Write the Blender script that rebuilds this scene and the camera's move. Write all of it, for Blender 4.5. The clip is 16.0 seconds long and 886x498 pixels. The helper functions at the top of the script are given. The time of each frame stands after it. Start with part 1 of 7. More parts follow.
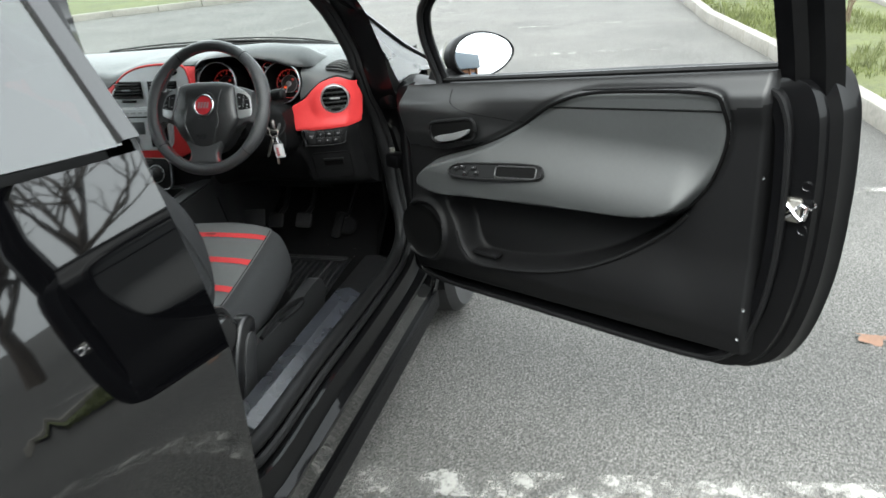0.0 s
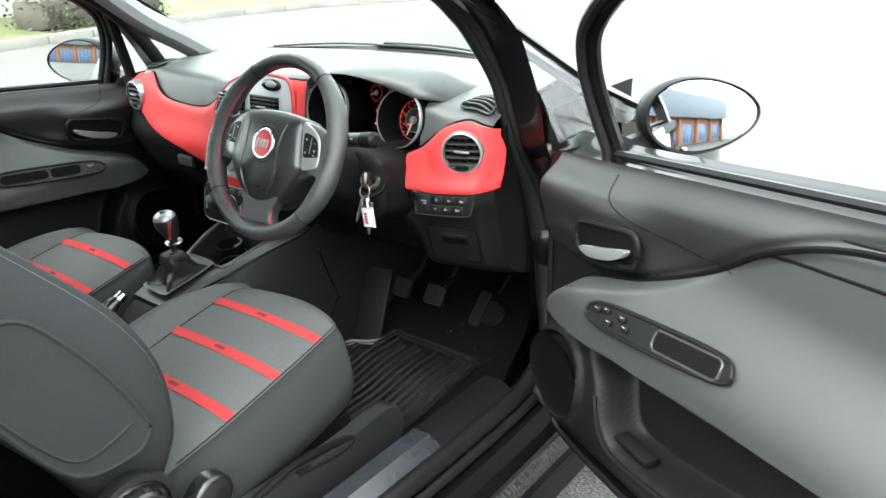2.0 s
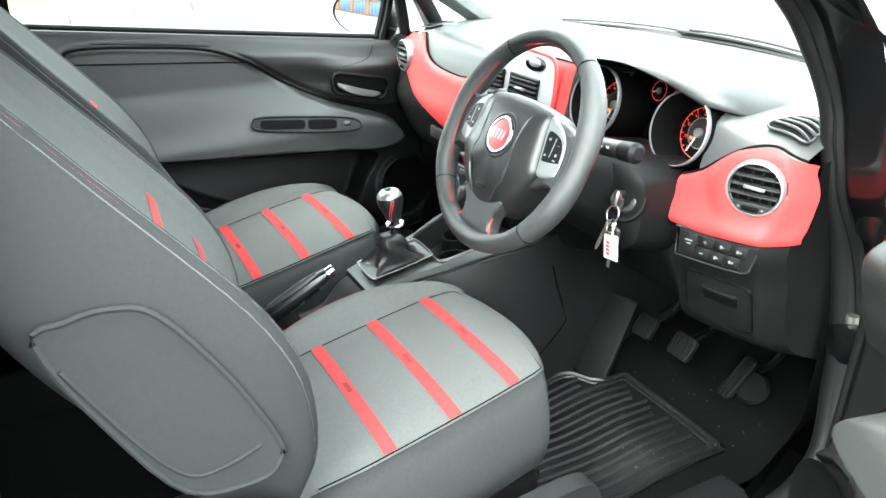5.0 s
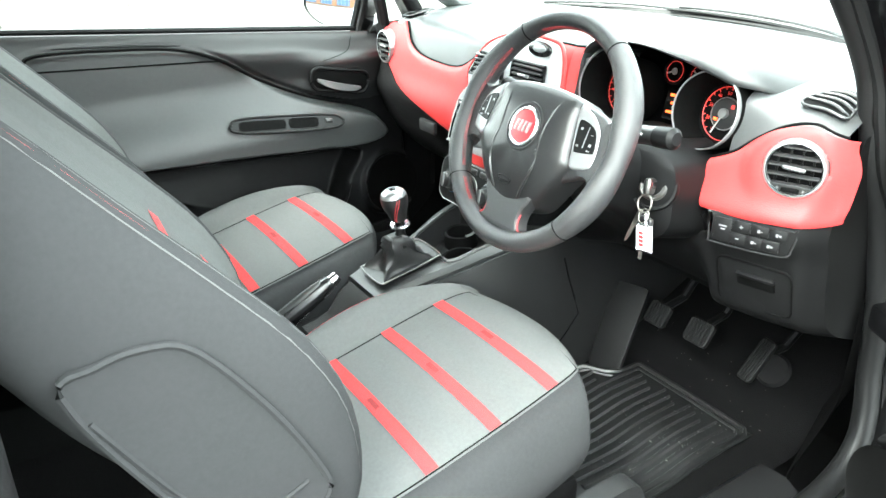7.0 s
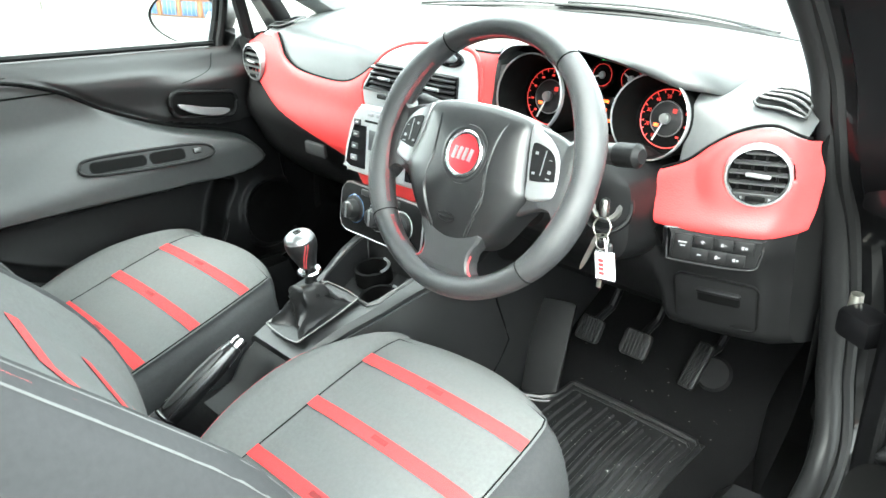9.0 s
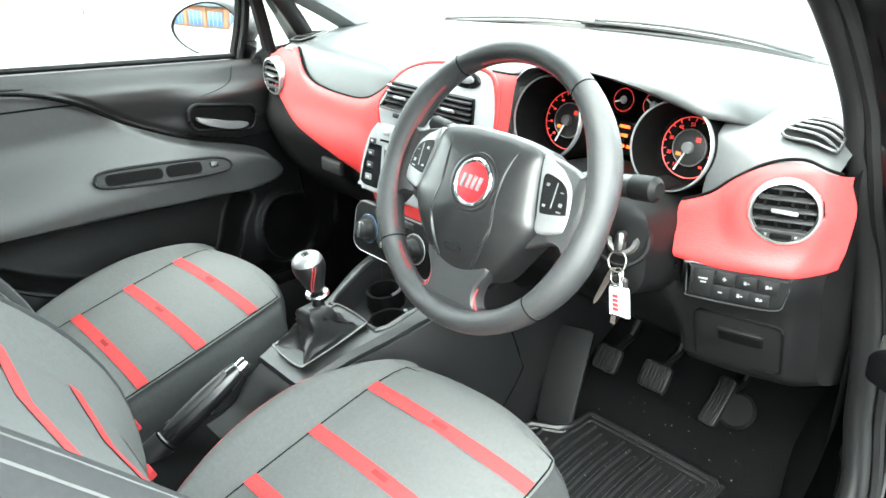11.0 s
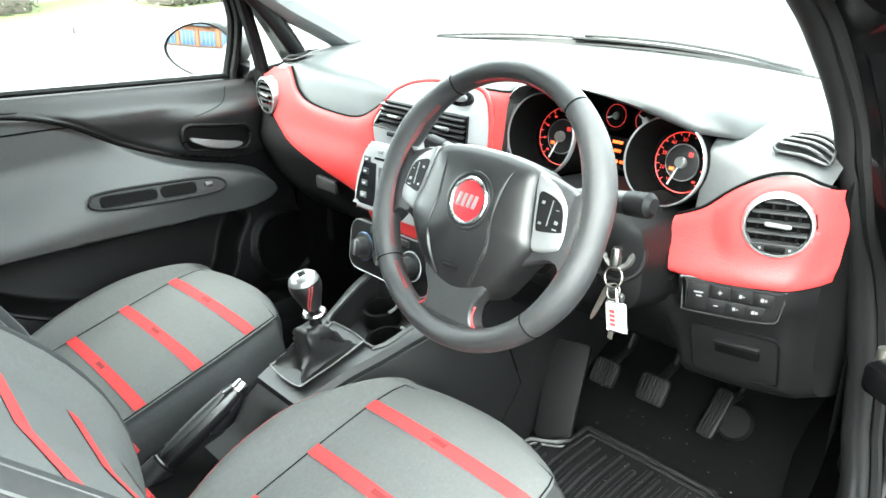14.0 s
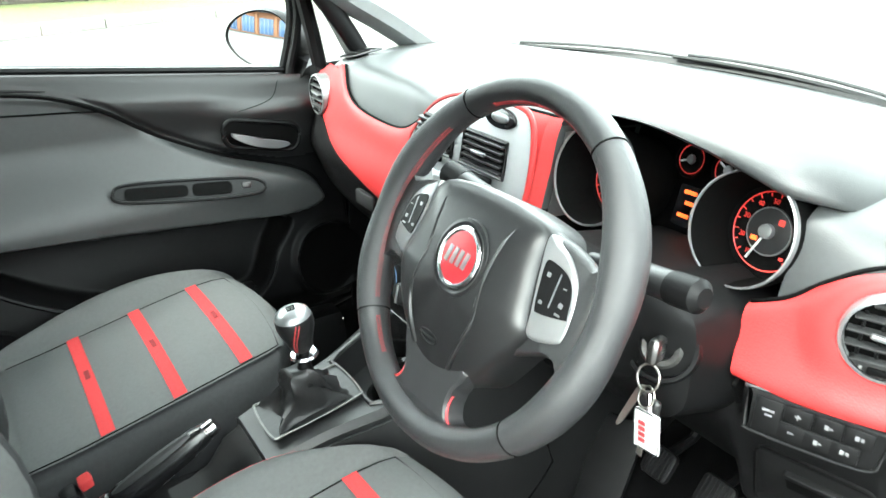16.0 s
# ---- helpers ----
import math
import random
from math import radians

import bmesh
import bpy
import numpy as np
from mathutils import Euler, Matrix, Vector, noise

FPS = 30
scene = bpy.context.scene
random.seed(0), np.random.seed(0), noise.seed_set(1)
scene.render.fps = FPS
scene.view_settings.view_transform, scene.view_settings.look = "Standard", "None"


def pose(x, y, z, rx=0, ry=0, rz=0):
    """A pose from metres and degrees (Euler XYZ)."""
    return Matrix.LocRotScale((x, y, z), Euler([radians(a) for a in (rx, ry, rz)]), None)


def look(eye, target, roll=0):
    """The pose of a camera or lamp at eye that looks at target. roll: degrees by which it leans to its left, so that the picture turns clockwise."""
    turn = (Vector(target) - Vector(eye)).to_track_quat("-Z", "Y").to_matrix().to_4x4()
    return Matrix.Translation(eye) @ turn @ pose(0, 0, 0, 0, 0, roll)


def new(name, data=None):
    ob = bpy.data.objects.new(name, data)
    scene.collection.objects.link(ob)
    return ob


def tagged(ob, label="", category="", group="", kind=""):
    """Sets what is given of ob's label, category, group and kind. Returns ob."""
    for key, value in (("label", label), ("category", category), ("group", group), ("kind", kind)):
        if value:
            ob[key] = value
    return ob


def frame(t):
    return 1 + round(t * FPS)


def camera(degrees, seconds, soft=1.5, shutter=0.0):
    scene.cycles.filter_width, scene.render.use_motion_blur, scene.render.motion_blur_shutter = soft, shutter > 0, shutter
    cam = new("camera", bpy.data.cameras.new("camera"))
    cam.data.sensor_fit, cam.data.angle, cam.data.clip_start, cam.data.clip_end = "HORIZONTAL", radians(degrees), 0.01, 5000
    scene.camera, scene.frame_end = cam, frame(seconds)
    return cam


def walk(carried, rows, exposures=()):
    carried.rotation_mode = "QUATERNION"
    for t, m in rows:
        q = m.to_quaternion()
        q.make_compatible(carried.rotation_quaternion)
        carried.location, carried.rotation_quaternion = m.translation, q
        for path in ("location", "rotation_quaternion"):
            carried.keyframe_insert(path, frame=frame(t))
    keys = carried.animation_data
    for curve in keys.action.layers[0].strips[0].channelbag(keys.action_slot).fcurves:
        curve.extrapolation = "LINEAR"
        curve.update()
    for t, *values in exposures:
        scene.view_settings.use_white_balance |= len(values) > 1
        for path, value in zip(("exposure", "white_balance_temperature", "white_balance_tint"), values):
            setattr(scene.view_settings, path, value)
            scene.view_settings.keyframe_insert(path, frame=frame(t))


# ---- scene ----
cam = camera(61.0, 16.0, shutter=0.25)
PATH = [
    (0, (1.481, -1.771, 1.474), (0.963, -0.011, 0.678), -4.3),
    (0.5, (1.48, -1.477, 1.438), (0.972, 0.294, 0.662), -1.9),
    (1, (1.482, -1.267, 1.427), (0.827, 0.442, 0.621), -3.2),
    (1.5, (1.514, -1.049, 1.424), (0.549, 0.514, 0.633), -2.2),
    (2, (1.467, -0.873, 1.42), (0.296, 0.554, 0.649), -2.3),
    (2.5, (1.371, -0.72, 1.402), (0.094, 0.613, 0.632), -0.5),
    (3, (1.357, -0.645, 1.397), (-0.069, 0.513, 0.606), 0.4),
    (3.5, (1.372, -0.61, 1.389), (-0.161, 0.405, 0.602), 0.5),
    (4, (1.33, -0.602, 1.389), (-0.229, 0.373, 0.602), -0.4),
    (4.5, (1.301, -0.611, 1.388), (-0.284, 0.302, 0.579), 0.7),
    (5, (1.283, -0.621, 1.381), (-0.321, 0.25, 0.564), 1.1),
    (5.2, (1.276, -0.624, 1.375), (-0.332, 0.235, 0.552), 1.0),
    (7.3, (1.137, -0.681, 1.368), (-0.376, 0.313, 0.517), -0.2),
    (7.5, (1.118, -0.673, 1.367), (-0.385, 0.331, 0.509), 1.1),
    (8, (1.062, -0.622, 1.371), (-0.481, 0.344, 0.541), 0.0),
    (8.5, (0.996, -0.638, 1.368), (-0.424, 0.496, 0.535), 0.7),
    (9, (0.947, -0.656, 1.366), (-0.344, 0.608, 0.506), -2.0),
    (9.2, (0.933, -0.653, 1.366), (-0.371, 0.594, 0.503), -3.6),
    (11.3, (0.934, -0.6, 1.379), (-0.428, 0.613, 0.558), -1.1),
    (11.5, (0.931, -0.6, 1.382), (-0.437, 0.613, 0.571), -1.0),
    (12, (0.928, -0.605, 1.378), (-0.433, 0.615, 0.566), -1.5),
    (12.5, (0.93, -0.609, 1.378), (-0.423, 0.618, 0.563), -1.4),
    (13, (0.929, -0.615, 1.381), (-0.431, 0.609, 0.573), -1.9),
    (13.5, (0.933, -0.612, 1.385), (-0.413, 0.629, 0.581), -1.6),
    (14, (0.932, -0.605, 1.382), (-0.418, 0.631, 0.576), -2.2),
    (14.5, (0.941, -0.58, 1.376), (-0.489, 0.554, 0.557), -1.8),
    (15, (0.973, -0.522, 1.371), (-0.53, 0.514, 0.553), 0.5),
    (15.5, (0.947, -0.448, 1.366), (-0.597, 0.543, 0.57), -1.6),
    (16, (0.846, -0.362, 1.349), (-0.692, 0.642, 0.558), 0.6),
]
EXPOSURES = [(t, stops, 6320, 3 if t < 0.4 else 1 if t < 2.5 else -3) for t, stops in ((0, 2.95), (0.5, 3.1), (1, 3.35), (1.5, 3.8), (2, 3.9), (3, 4.02), (3.5, 4.22), (4, 4.47), (5, 4.95), (7.5, 5.27), (9, 5.3), (12.5, 5.18), (14.5, 5.12), (16, 4.8))]
walk(cam, [(t, look(eye, target, roll)) for t, eye, target, roll in PATH], EXPOSURES)

# ---- world and light ----
world = bpy.data.worlds.new("overcast_sky")
scene.world = world
world.use_nodes = True
wn, wl = world.node_tree.nodes, world.node_tree.links
sky = wn.new("ShaderNodeTexSky")
sky.sky_type, sky.sun_disc = "NISHITA", False
sky.sun_elevation, sky.sun_rotation = radians(48), radians(150)
sky.dust_density, sky.air_density, sky.ozone_density = 6.0, 1.0, 1.0
grey = wn.new("ShaderNodeHueSaturation")
grey.inputs["Saturation"].default_value = 0.22
wl.new(sky.outputs[0], grey.inputs["Color"])
cloud = wn.new("ShaderNodeMix")
cloud.data_type = "RGBA"
cloud.inputs[0].default_value = 0.75
cloud.inputs[7].default_value = (4.1, 4.2, 4.35, 1)
wl.new(grey.outputs[0], cloud.inputs[6])
wl.new(cloud.outputs[2], wn["Background"].inputs["Color"])
wn["Background"].inputs["Strength"].default_value = 0.15
sun = new("sun", bpy.data.lights.new("sun", "SUN"))
sun.data.energy, sun.data.angle, sun.data.color = 0.8, radians(35), (1.0, 0.97, 0.93)
sun.matrix_basis = look((0, 0, 0), (-math.sin(radians(150)) * -0.67, -math.cos(radians(150)) * 0.67, -0.74))


# ---- materials ----
def material(name, color, rough=0.5, metal=0.0, noise_scale=0, noise_amount=0.0, bump_scale=0, bump=0.0, coat=0.0, spec=0.5,
             second=None, second_scale=3.0, alpha=None, transmission=0.0, bump_kind="noise", sheen=0.0):
    """A surface with grain at two scales; colours in linear light."""
    m = bpy.data.materials.new(name)
    m.use_nodes = True
    n, l = m.node_tree.nodes, m.node_tree.links
    b = n["Principled BSDF"]
    b.inputs["Base Color"].default_value = (*color, 1)
    b.inputs["Roughness"].default_value, b.inputs["Metallic"].default_value = rough, metal
    b.inputs["Coat Weight"].default_value, b.inputs["Specular IOR Level"].default_value = coat, spec
    b.inputs["Coat Roughness"].default_value = 0.03
    b.inputs["Transmission Weight"].default_value = transmission
    b.inputs["Sheen Weight"].default_value = sheen
    co = n.new("ShaderNodeTexCoord")
    if noise_amount:
        a = n.new("ShaderNodeTexNoise")
        a.inputs["Scale"].default_value, a.inputs["Detail"].default_value = noise_scale, 6
        l.new(co.outputs["Object"], a.inputs["Vector"])
        big = n.new("ShaderNodeTexNoise")
        big.inputs["Scale"].default_value, big.inputs["Detail"].default_value = second_scale, 3
        l.new(co.outputs["Object"], big.inputs["Vector"])
        ramp = n.new("ShaderNodeMapRange")
        ramp.inputs["From Min"].default_value, ramp.inputs["From Max"].default_value = 0.3, 0.7
        ramp.inputs["To Min"].default_value, ramp.inputs["To Max"].default_value = 1 - noise_amount, 1 + noise_amount
        add = n.new("ShaderNodeMath")
        add.operation = "ADD"
        half = n.new("ShaderNodeMath")
        half.operation, half.inputs[1].default_value = "MULTIPLY", 0.5
        l.new(a.outputs[0], add.inputs[0])
        l.new(big.outputs[0], add.inputs[1])
        l.new(add.outputs[0], half.inputs[0])
        l.new(half.outputs[0], ramp.inputs["Value"])
        mix = n.new("ShaderNodeVectorMath")
        mix.operation = "MULTIPLY"
        mix.inputs[0].default_value = color
        l.new(ramp.outputs[0], mix.inputs[1])
        l.new(mix.outputs[0], b.inputs["Base Color"])
        rr = n.new("ShaderNodeMapRange")
        rr.inputs["To Min"].default_value, rr.inputs["To Max"].default_value = max(rough - 0.1, 0.02), min(rough + 0.1, 1)
        l.new(big.outputs[0], rr.inputs["Value"])
        l.new(rr.outputs[0], b.inputs["Roughness"])
    if bump:
        t = n.new("ShaderNodeTexVoronoi" if bump_kind == "voronoi" else "ShaderNodeTexNoise")
        t.inputs["Scale"].default_value = bump_scale
        l.new(co.outputs["Object"], t.inputs["Vector"])
        k = n.new("ShaderNodeBump")
        k.inputs["Strength"].default_value, k.inputs["Distance"].default_value = bump, 0.002
        l.new(t.outputs[0], k.inputs["Height"])
        l.new(k.outputs[0], b.inputs["Normal"])
    return m


def glass(name, tint=(1, 1, 1), clear=0.92, gloss=0.06):
    """A thin pane: it lets most light straight through and mirrors a little."""
    m = bpy.data.materials.new(name)
    m.use_nodes = True
    n, l = m.node_tree.nodes, m.node_tree.links
    n.remove(n["Principled BSDF"])
    tr, gl, mx, fr = n.new("ShaderNodeBsdfTransparent"), n.new("ShaderNodeBsdfGlossy"), n.new("ShaderNodeMixShader"), n.new("ShaderNodeLayerWeight")
    steep, gain = n.new("ShaderNodeMath"), n.new("ShaderNodeMath")
    steep.operation, steep.inputs[1].default_value = "POWER", 5.0
    gain.operation, gain.inputs[1].default_value, gain.inputs[2].default_value = "MULTIPLY_ADD", 0.9, gloss
    tr.inputs[0].default_value = (*[c * clear for c in tint], 1)
    gl.inputs["Roughness"].default_value = 0.01
    fr.inputs["Blend"].default_value = 0.5
    l.new(fr.outputs["Facing"], steep.inputs[0])
    l.new(steep.outputs[0], gain.inputs[0])
    l.new(gain.outputs[0], mx.inputs[0])
    l.new(tr.outputs[0], mx.inputs[1])
    l.new(gl.outputs[0], mx.inputs[2])
    l.new(mx.outputs[0], n["Material Output"].inputs[0])
    return m


def weave(name, color, scale, contrast, rough=0.9, bump=0.4):
    """Woven cloth: two crossed waves over a slow stain."""
    m = material(name, color, rough, spec=0.06, noise_scale=180, noise_amount=contrast, second_scale=5)
    n, l = m.node_tree.nodes, m.node_tree.links
    b = n["Principled BSDF"]
    co = n.new("ShaderNodeTexCoord")
    t = n.new("ShaderNodeTexBrick")
    t.inputs["Scale"].default_value = scale
    t.inputs["Mortar Size"].default_value = 0.03
    t.inputs["Color1"].default_value = (1, 1, 1, 1)
    t.inputs["Color2"].default_value = (0.7, 0.7, 0.7, 1)
    t.inputs["Mortar"].default_value = (0, 0, 0, 1)
    l.new(co.outputs["Object"], t.inputs["Vector"])
    k = n.new("ShaderNodeBump")
    k.inputs["Strength"].default_value, k.inputs["Distance"].default_value = bump, 0.001
    l.new(t.outputs["Color"], k.inputs["Height"])
    l.new(k.outputs[0], b.inputs["Normal"])
    return m


def glow(name, color, strength):
    m = material(name, color, 0.4)
    b = m.node_tree.nodes["Principled BSDF"]
    b.inputs["Emission Color"].default_value = (*color, 1)
    b.inputs["Emission Strength"].default_value = strength
    return m


PAINT = material("black_paint", (0.001, 0.001, 0.0012), 0.2, noise_scale=40, noise_amount=0.15, coat=1.0, spec=0.0)
PAINT.node_tree.nodes["Principled BSDF"].inputs["Coat IOR"].default_value = 1.65
DARK_PAINT = material("dusty_black_paint", (0.0018, 0.0018, 0.002), 0.4, noise_scale=60, noise_amount=0.5, coat=0.28, spec=0.05)
RUBBER = material("black_rubber", (0.0055, 0.0055, 0.0057), 0.45, spec=0.14, noise_scale=80, noise_amount=0.2, bump_scale=400, bump=0.15)
PLASTIC = material("grained_black_plastic", (0.013, 0.0132, 0.0136), 0.4, spec=0.45, noise_scale=120, noise_amount=0.15, bump_scale=1100, bump=0.1, bump_kind="voronoi")
COVER = material("satin_black_airbag_cover", (0.0085, 0.0086, 0.009), 0.38, spec=0.42, noise_scale=120, noise_amount=0.12, bump_scale=1400, bump=0.08, bump_kind="voronoi")
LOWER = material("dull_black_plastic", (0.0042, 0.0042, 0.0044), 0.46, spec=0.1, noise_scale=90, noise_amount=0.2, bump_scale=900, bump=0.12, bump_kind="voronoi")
PAD = material("soft_grey_black_dash", (0.034, 0.0362, 0.0368), 0.42, spec=0.48, noise_scale=150, noise_amount=0.12, bump_scale=900, bump=0.1, bump_kind="voronoi")
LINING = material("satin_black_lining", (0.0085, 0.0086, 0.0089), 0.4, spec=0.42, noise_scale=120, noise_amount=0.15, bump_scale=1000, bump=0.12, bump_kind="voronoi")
INSERT = material("soft_charcoal_vinyl", (0.0235, 0.0248, 0.0249), 0.45, spec=0.4, noise_scale=120, noise_amount=0.12, bump_scale=900, bump=0.12, bump_kind="voronoi")
RED = material("red_textured_plastic", (0.37, 0.026, 0.027), 0.45, spec=0.2, noise_scale=60, noise_amount=0.06, bump_scale=420, bump=0.1, bump_kind="voronoi")
LEATHER = material("black_leather", (0.0145, 0.0148, 0.0155), 0.36, spec=0.55, noise_scale=70, noise_amount=0.2, bump_scale=1000, bump=0.25, bump_kind="voronoi")
PERFORATED = material("perforated_black_leather", (0.016, 0.0163, 0.0172), 0.42, spec=0.5, noise_scale=90, noise_amount=0.2, bump_scale=1400, bump=0.3, bump_kind="voronoi")
GAITER = material("creased_gaiter_leather", (0.006, 0.006, 0.0063), 0.42, spec=0.35, noise_scale=60, noise_amount=0.2, bump_scale=90, bump=0.35)
SILVER = material("satin_silver_plastic", (0.21, 0.214, 0.218), 0.34, 0.6, noise_scale=60, noise_amount=0.05)
FASCIA = material("pale_silver_fascia", (0.3, 0.305, 0.31), 0.38, 0.2, noise_scale=70, noise_amount=0.05)
CHROME = material("chrome", (0.55, 0.55, 0.56), 0.2, 1.0)
GUN = material("dark_worn_metal", (0.09, 0.088, 0.085), 0.35, 0.9, noise_scale=90, noise_amount=0.4)
STEEL = material("worn_steel", (0.27, 0.26, 0.235), 0.4, 0.9, noise_scale=60, noise_amount=0.3)
MIRROR = material("mirror_glass", (0.5, 0.52, 0.53), 0.01, 1.0)
GLASS = glass("clear_glass", (0.96, 1.0, 0.98), 0.95)
TINT = glass("tinted_glass", (0.75, 0.85, 0.8), 0.3, 0.13)
LENS = glass("cluster_lens", (1, 1, 1), 0.98)
CLOTH = weave("grey_seat_cloth", (0.066, 0.0686, 0.068), 260, 0.1)
SIDE = weave("charcoal_side_cloth", (0.0225, 0.023, 0.0238), 300, 0.12)
BAND = weave("red_seat_band", (0.3, 0.03, 0.032), 400, 0.06, 0.7)
BAND_DARK = weave("dark_red_band_slot", (0.12, 0.02, 0.022), 400, 0.06, 0.8)
STITCH = material("red_stitching", (0.24, 0.018, 0.022), 0.7, noise_scale=300, noise_amount=0.1)
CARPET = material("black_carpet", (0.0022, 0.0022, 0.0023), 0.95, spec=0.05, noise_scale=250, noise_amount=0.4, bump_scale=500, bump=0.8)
MAT = material("black_rubber_mat", (0.0055, 0.0055, 0.0058), 0.4, spec=0.4, noise_scale=30, noise_amount=0.4, second_scale=8, bump_scale=200, bump=0.2)
GRIP = material("smooth_black_grip", (0.005, 0.005, 0.0053), 0.27, spec=0.5, noise_scale=60, noise_amount=0.2)
FOOT = material("dull_foot_rest_plastic", (0.004, 0.004, 0.0042), 0.6, spec=0.12, noise_scale=40, noise_amount=0.4, second_scale=9)
DUST = material("pale_dust", (0.27, 0.26, 0.245), 0.9, noise_scale=60, noise_amount=0.2)
SCUFF = material("scuffed_sill_plate", (0.014, 0.015, 0.018), 0.28, noise_scale=30, noise_amount=0.5, second_scale=12, bump_scale=60, bump=0.3)
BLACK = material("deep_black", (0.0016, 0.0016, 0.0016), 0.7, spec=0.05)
SWITCH = material("matt_black_switch", (0.003, 0.003, 0.0032), 0.45, spec=0.16, noise_scale=90, noise_amount=0.2)
PRINT = material("grey_white_print", (0.13, 0.13, 0.135), 0.5, noise_scale=200, noise_amount=0.1)
SCREEN = material("gloss_black_screen", (0.006, 0.006, 0.007), 0.08)
WHITE = material("white_print", (0.4, 0.4, 0.4), 0.5)
TYRE = material("tyre_rubber", (0.01116, 0.01116, 0.01116), 0.8, noise_scale=60, noise_amount=0.3)
GLOW_RED = glow("red_gauge_light", (0.5, 0.03, 0.025), 0.045)
GLOW_AMBER = glow("amber_display_light", (1.0, 0.10, 0.02), 0.10)
GLOW_GREEN = glow("green_lamp", (0.1, 0.8, 0.15), 0.06)
GREY_TRIM = material("light_grey_pillar_trim", (0.15, 0.155, 0.155), 0.7, noise_scale=90, noise_amount=0.08, bump_scale=500, bump=0.2)
BADGE_RED = material("red_enamel", (0.26, 0.012, 0.018), 0.3, noise_scale=60, noise_amount=0.1)
LAMP_RED = material("red_plastic_lens", (0.5, 0.01, 0.012), 0.1, coat=1.0)
CONCRETE = material("kerb_concrete", (0.15, 0.142, 0.125), 0.85, noise_scale=25, noise_amount=0.3, second_scale=2, bump_scale=60, bump=0.6)
GRASS = material("mossy_grass", (0.05, 0.058, 0.014), 0.95, noise_scale=18, noise_amount=0.5, second_scale=1.5, bump_scale=120, bump=1.0)
BLADE = material("grass_blades", (0.06, 0.072, 0.016), 0.8, noise_scale=6, noise_amount=0.5)
BARK = material("bark", (0.0558, 0.0465, 0.0372), 0.9, noise_scale=30, noise_amount=0.4, bump_scale=40, bump=0.8)
HEDGE = material("hedge_leaves", (0.03, 0.036, 0.016), 0.7, noise_scale=9, noise_amount=0.5)
TWIG = material("dry_twigs", (0.0992, 0.0744, 0.0465), 0.9, noise_scale=9, noise_amount=0.3)
LEAF = material("dead_leaf", (0.12, 0.065, 0.04), 0.7, noise_scale=60, noise_amount=0.3)
BRICK = material("orange_brick", (0.36, 0.17, 0.09), 0.85, noise_scale=30, noise_amount=0.3, second_scale=2)
CLADDING = material("grey_cladding", (0.16, 0.19, 0.22), 0.5, noise_scale=4, noise_amount=0.15)
BLUE_GLASS = material("blue_shop_window", (0.1, 0.17, 0.3), 0.15, noise_scale=2, noise_amount=0.4)
RENDERED = material("white_rendered_wall", (0.3, 0.296, 0.285), 0.8, noise_scale=10, noise_amount=0.1, second_scale=1)


def asphalt_material():
    m = material("worn_asphalt", (0.1, 0.1, 0.1), 0.85)
    n, l = m.node_tree.nodes, m.node_tree.links
    b = n["Principled BSDF"]
    co = n.new("ShaderNodeTexCoord")
    grit, stone, slow = n.new("ShaderNodeTexNoise"), n.new("ShaderNodeTexVoronoi"), n.new("ShaderNodeTexNoise")
    grit.inputs["Scale"].default_value, grit.inputs["Detail"].default_value = 120, 8
    stone.inputs["Scale"].default_value = 230
    slow.inputs["Scale"].default_value, slow.inputs["Detail"].default_value = 0.9, 5
    for t in (grit, stone, slow):
        l.new(co.outputs["Object"], t.inputs["Vector"])
    ramp = n.new("ShaderNodeValToRGB")
    ramp.color_ramp.elements[0].color, ramp.color_ramp.elements[1].color = (0.0125, 0.012, 0.011, 1), (0.086, 0.083, 0.076, 1)
    ramp.color_ramp.elements[0].position, ramp.color_ramp.elements[1].position = 0.36, 0.66
    l.new(grit.outputs[0], ramp.inputs[0])
    chips = n.new("ShaderNodeValToRGB")
    chips.color_ramp.elements[0].position, chips.color_ramp.elements[1].position = 0.55, 0.95
    chips.color_ramp.elements[0].color, chips.color_ramp.elements[1].color = (0, 0, 0, 1), (0.5, 0.5, 0.5, 1)
    l.new(stone.outputs["Color"], chips.inputs[0])
    mix = n.new("ShaderNodeMix")
    mix.data_type = "RGBA"
    l.new(chips.outputs[0], mix.inputs[0])
    l.new(ramp.outputs[0], mix.inputs[6])
    mix.inputs[7].default_value = (0.24, 0.235, 0.22, 1)
    scale = n.new("ShaderNodeMapRange")
    scale.inputs["From Min"].default_value, scale.inputs["From Max"].default_value = 0.3, 0.7
    scale.inputs["To Min"].default_value, scale.inputs["To Max"].default_value = 0.8, 1.25
    l.new(slow.outputs[0], scale.inputs["Value"])
    mul = n.new("ShaderNodeVectorMath")
    mul.operation = "MULTIPLY"
    l.new(mix.outputs[2], mul.inputs[0])
    l.new(scale.outputs[0], mul.inputs[1])
    l.new(mul.outputs[0], b.inputs["Base Color"])
    k = n.new("ShaderNodeBump")
    k.inputs["Strength"].default_value, k.inputs["Distance"].default_value = 0.8, 0.006
    l.new(stone.outputs["Distance"], k.inputs["Height"])
    l.new(k.outputs[0], b.inputs["Normal"])
    return m


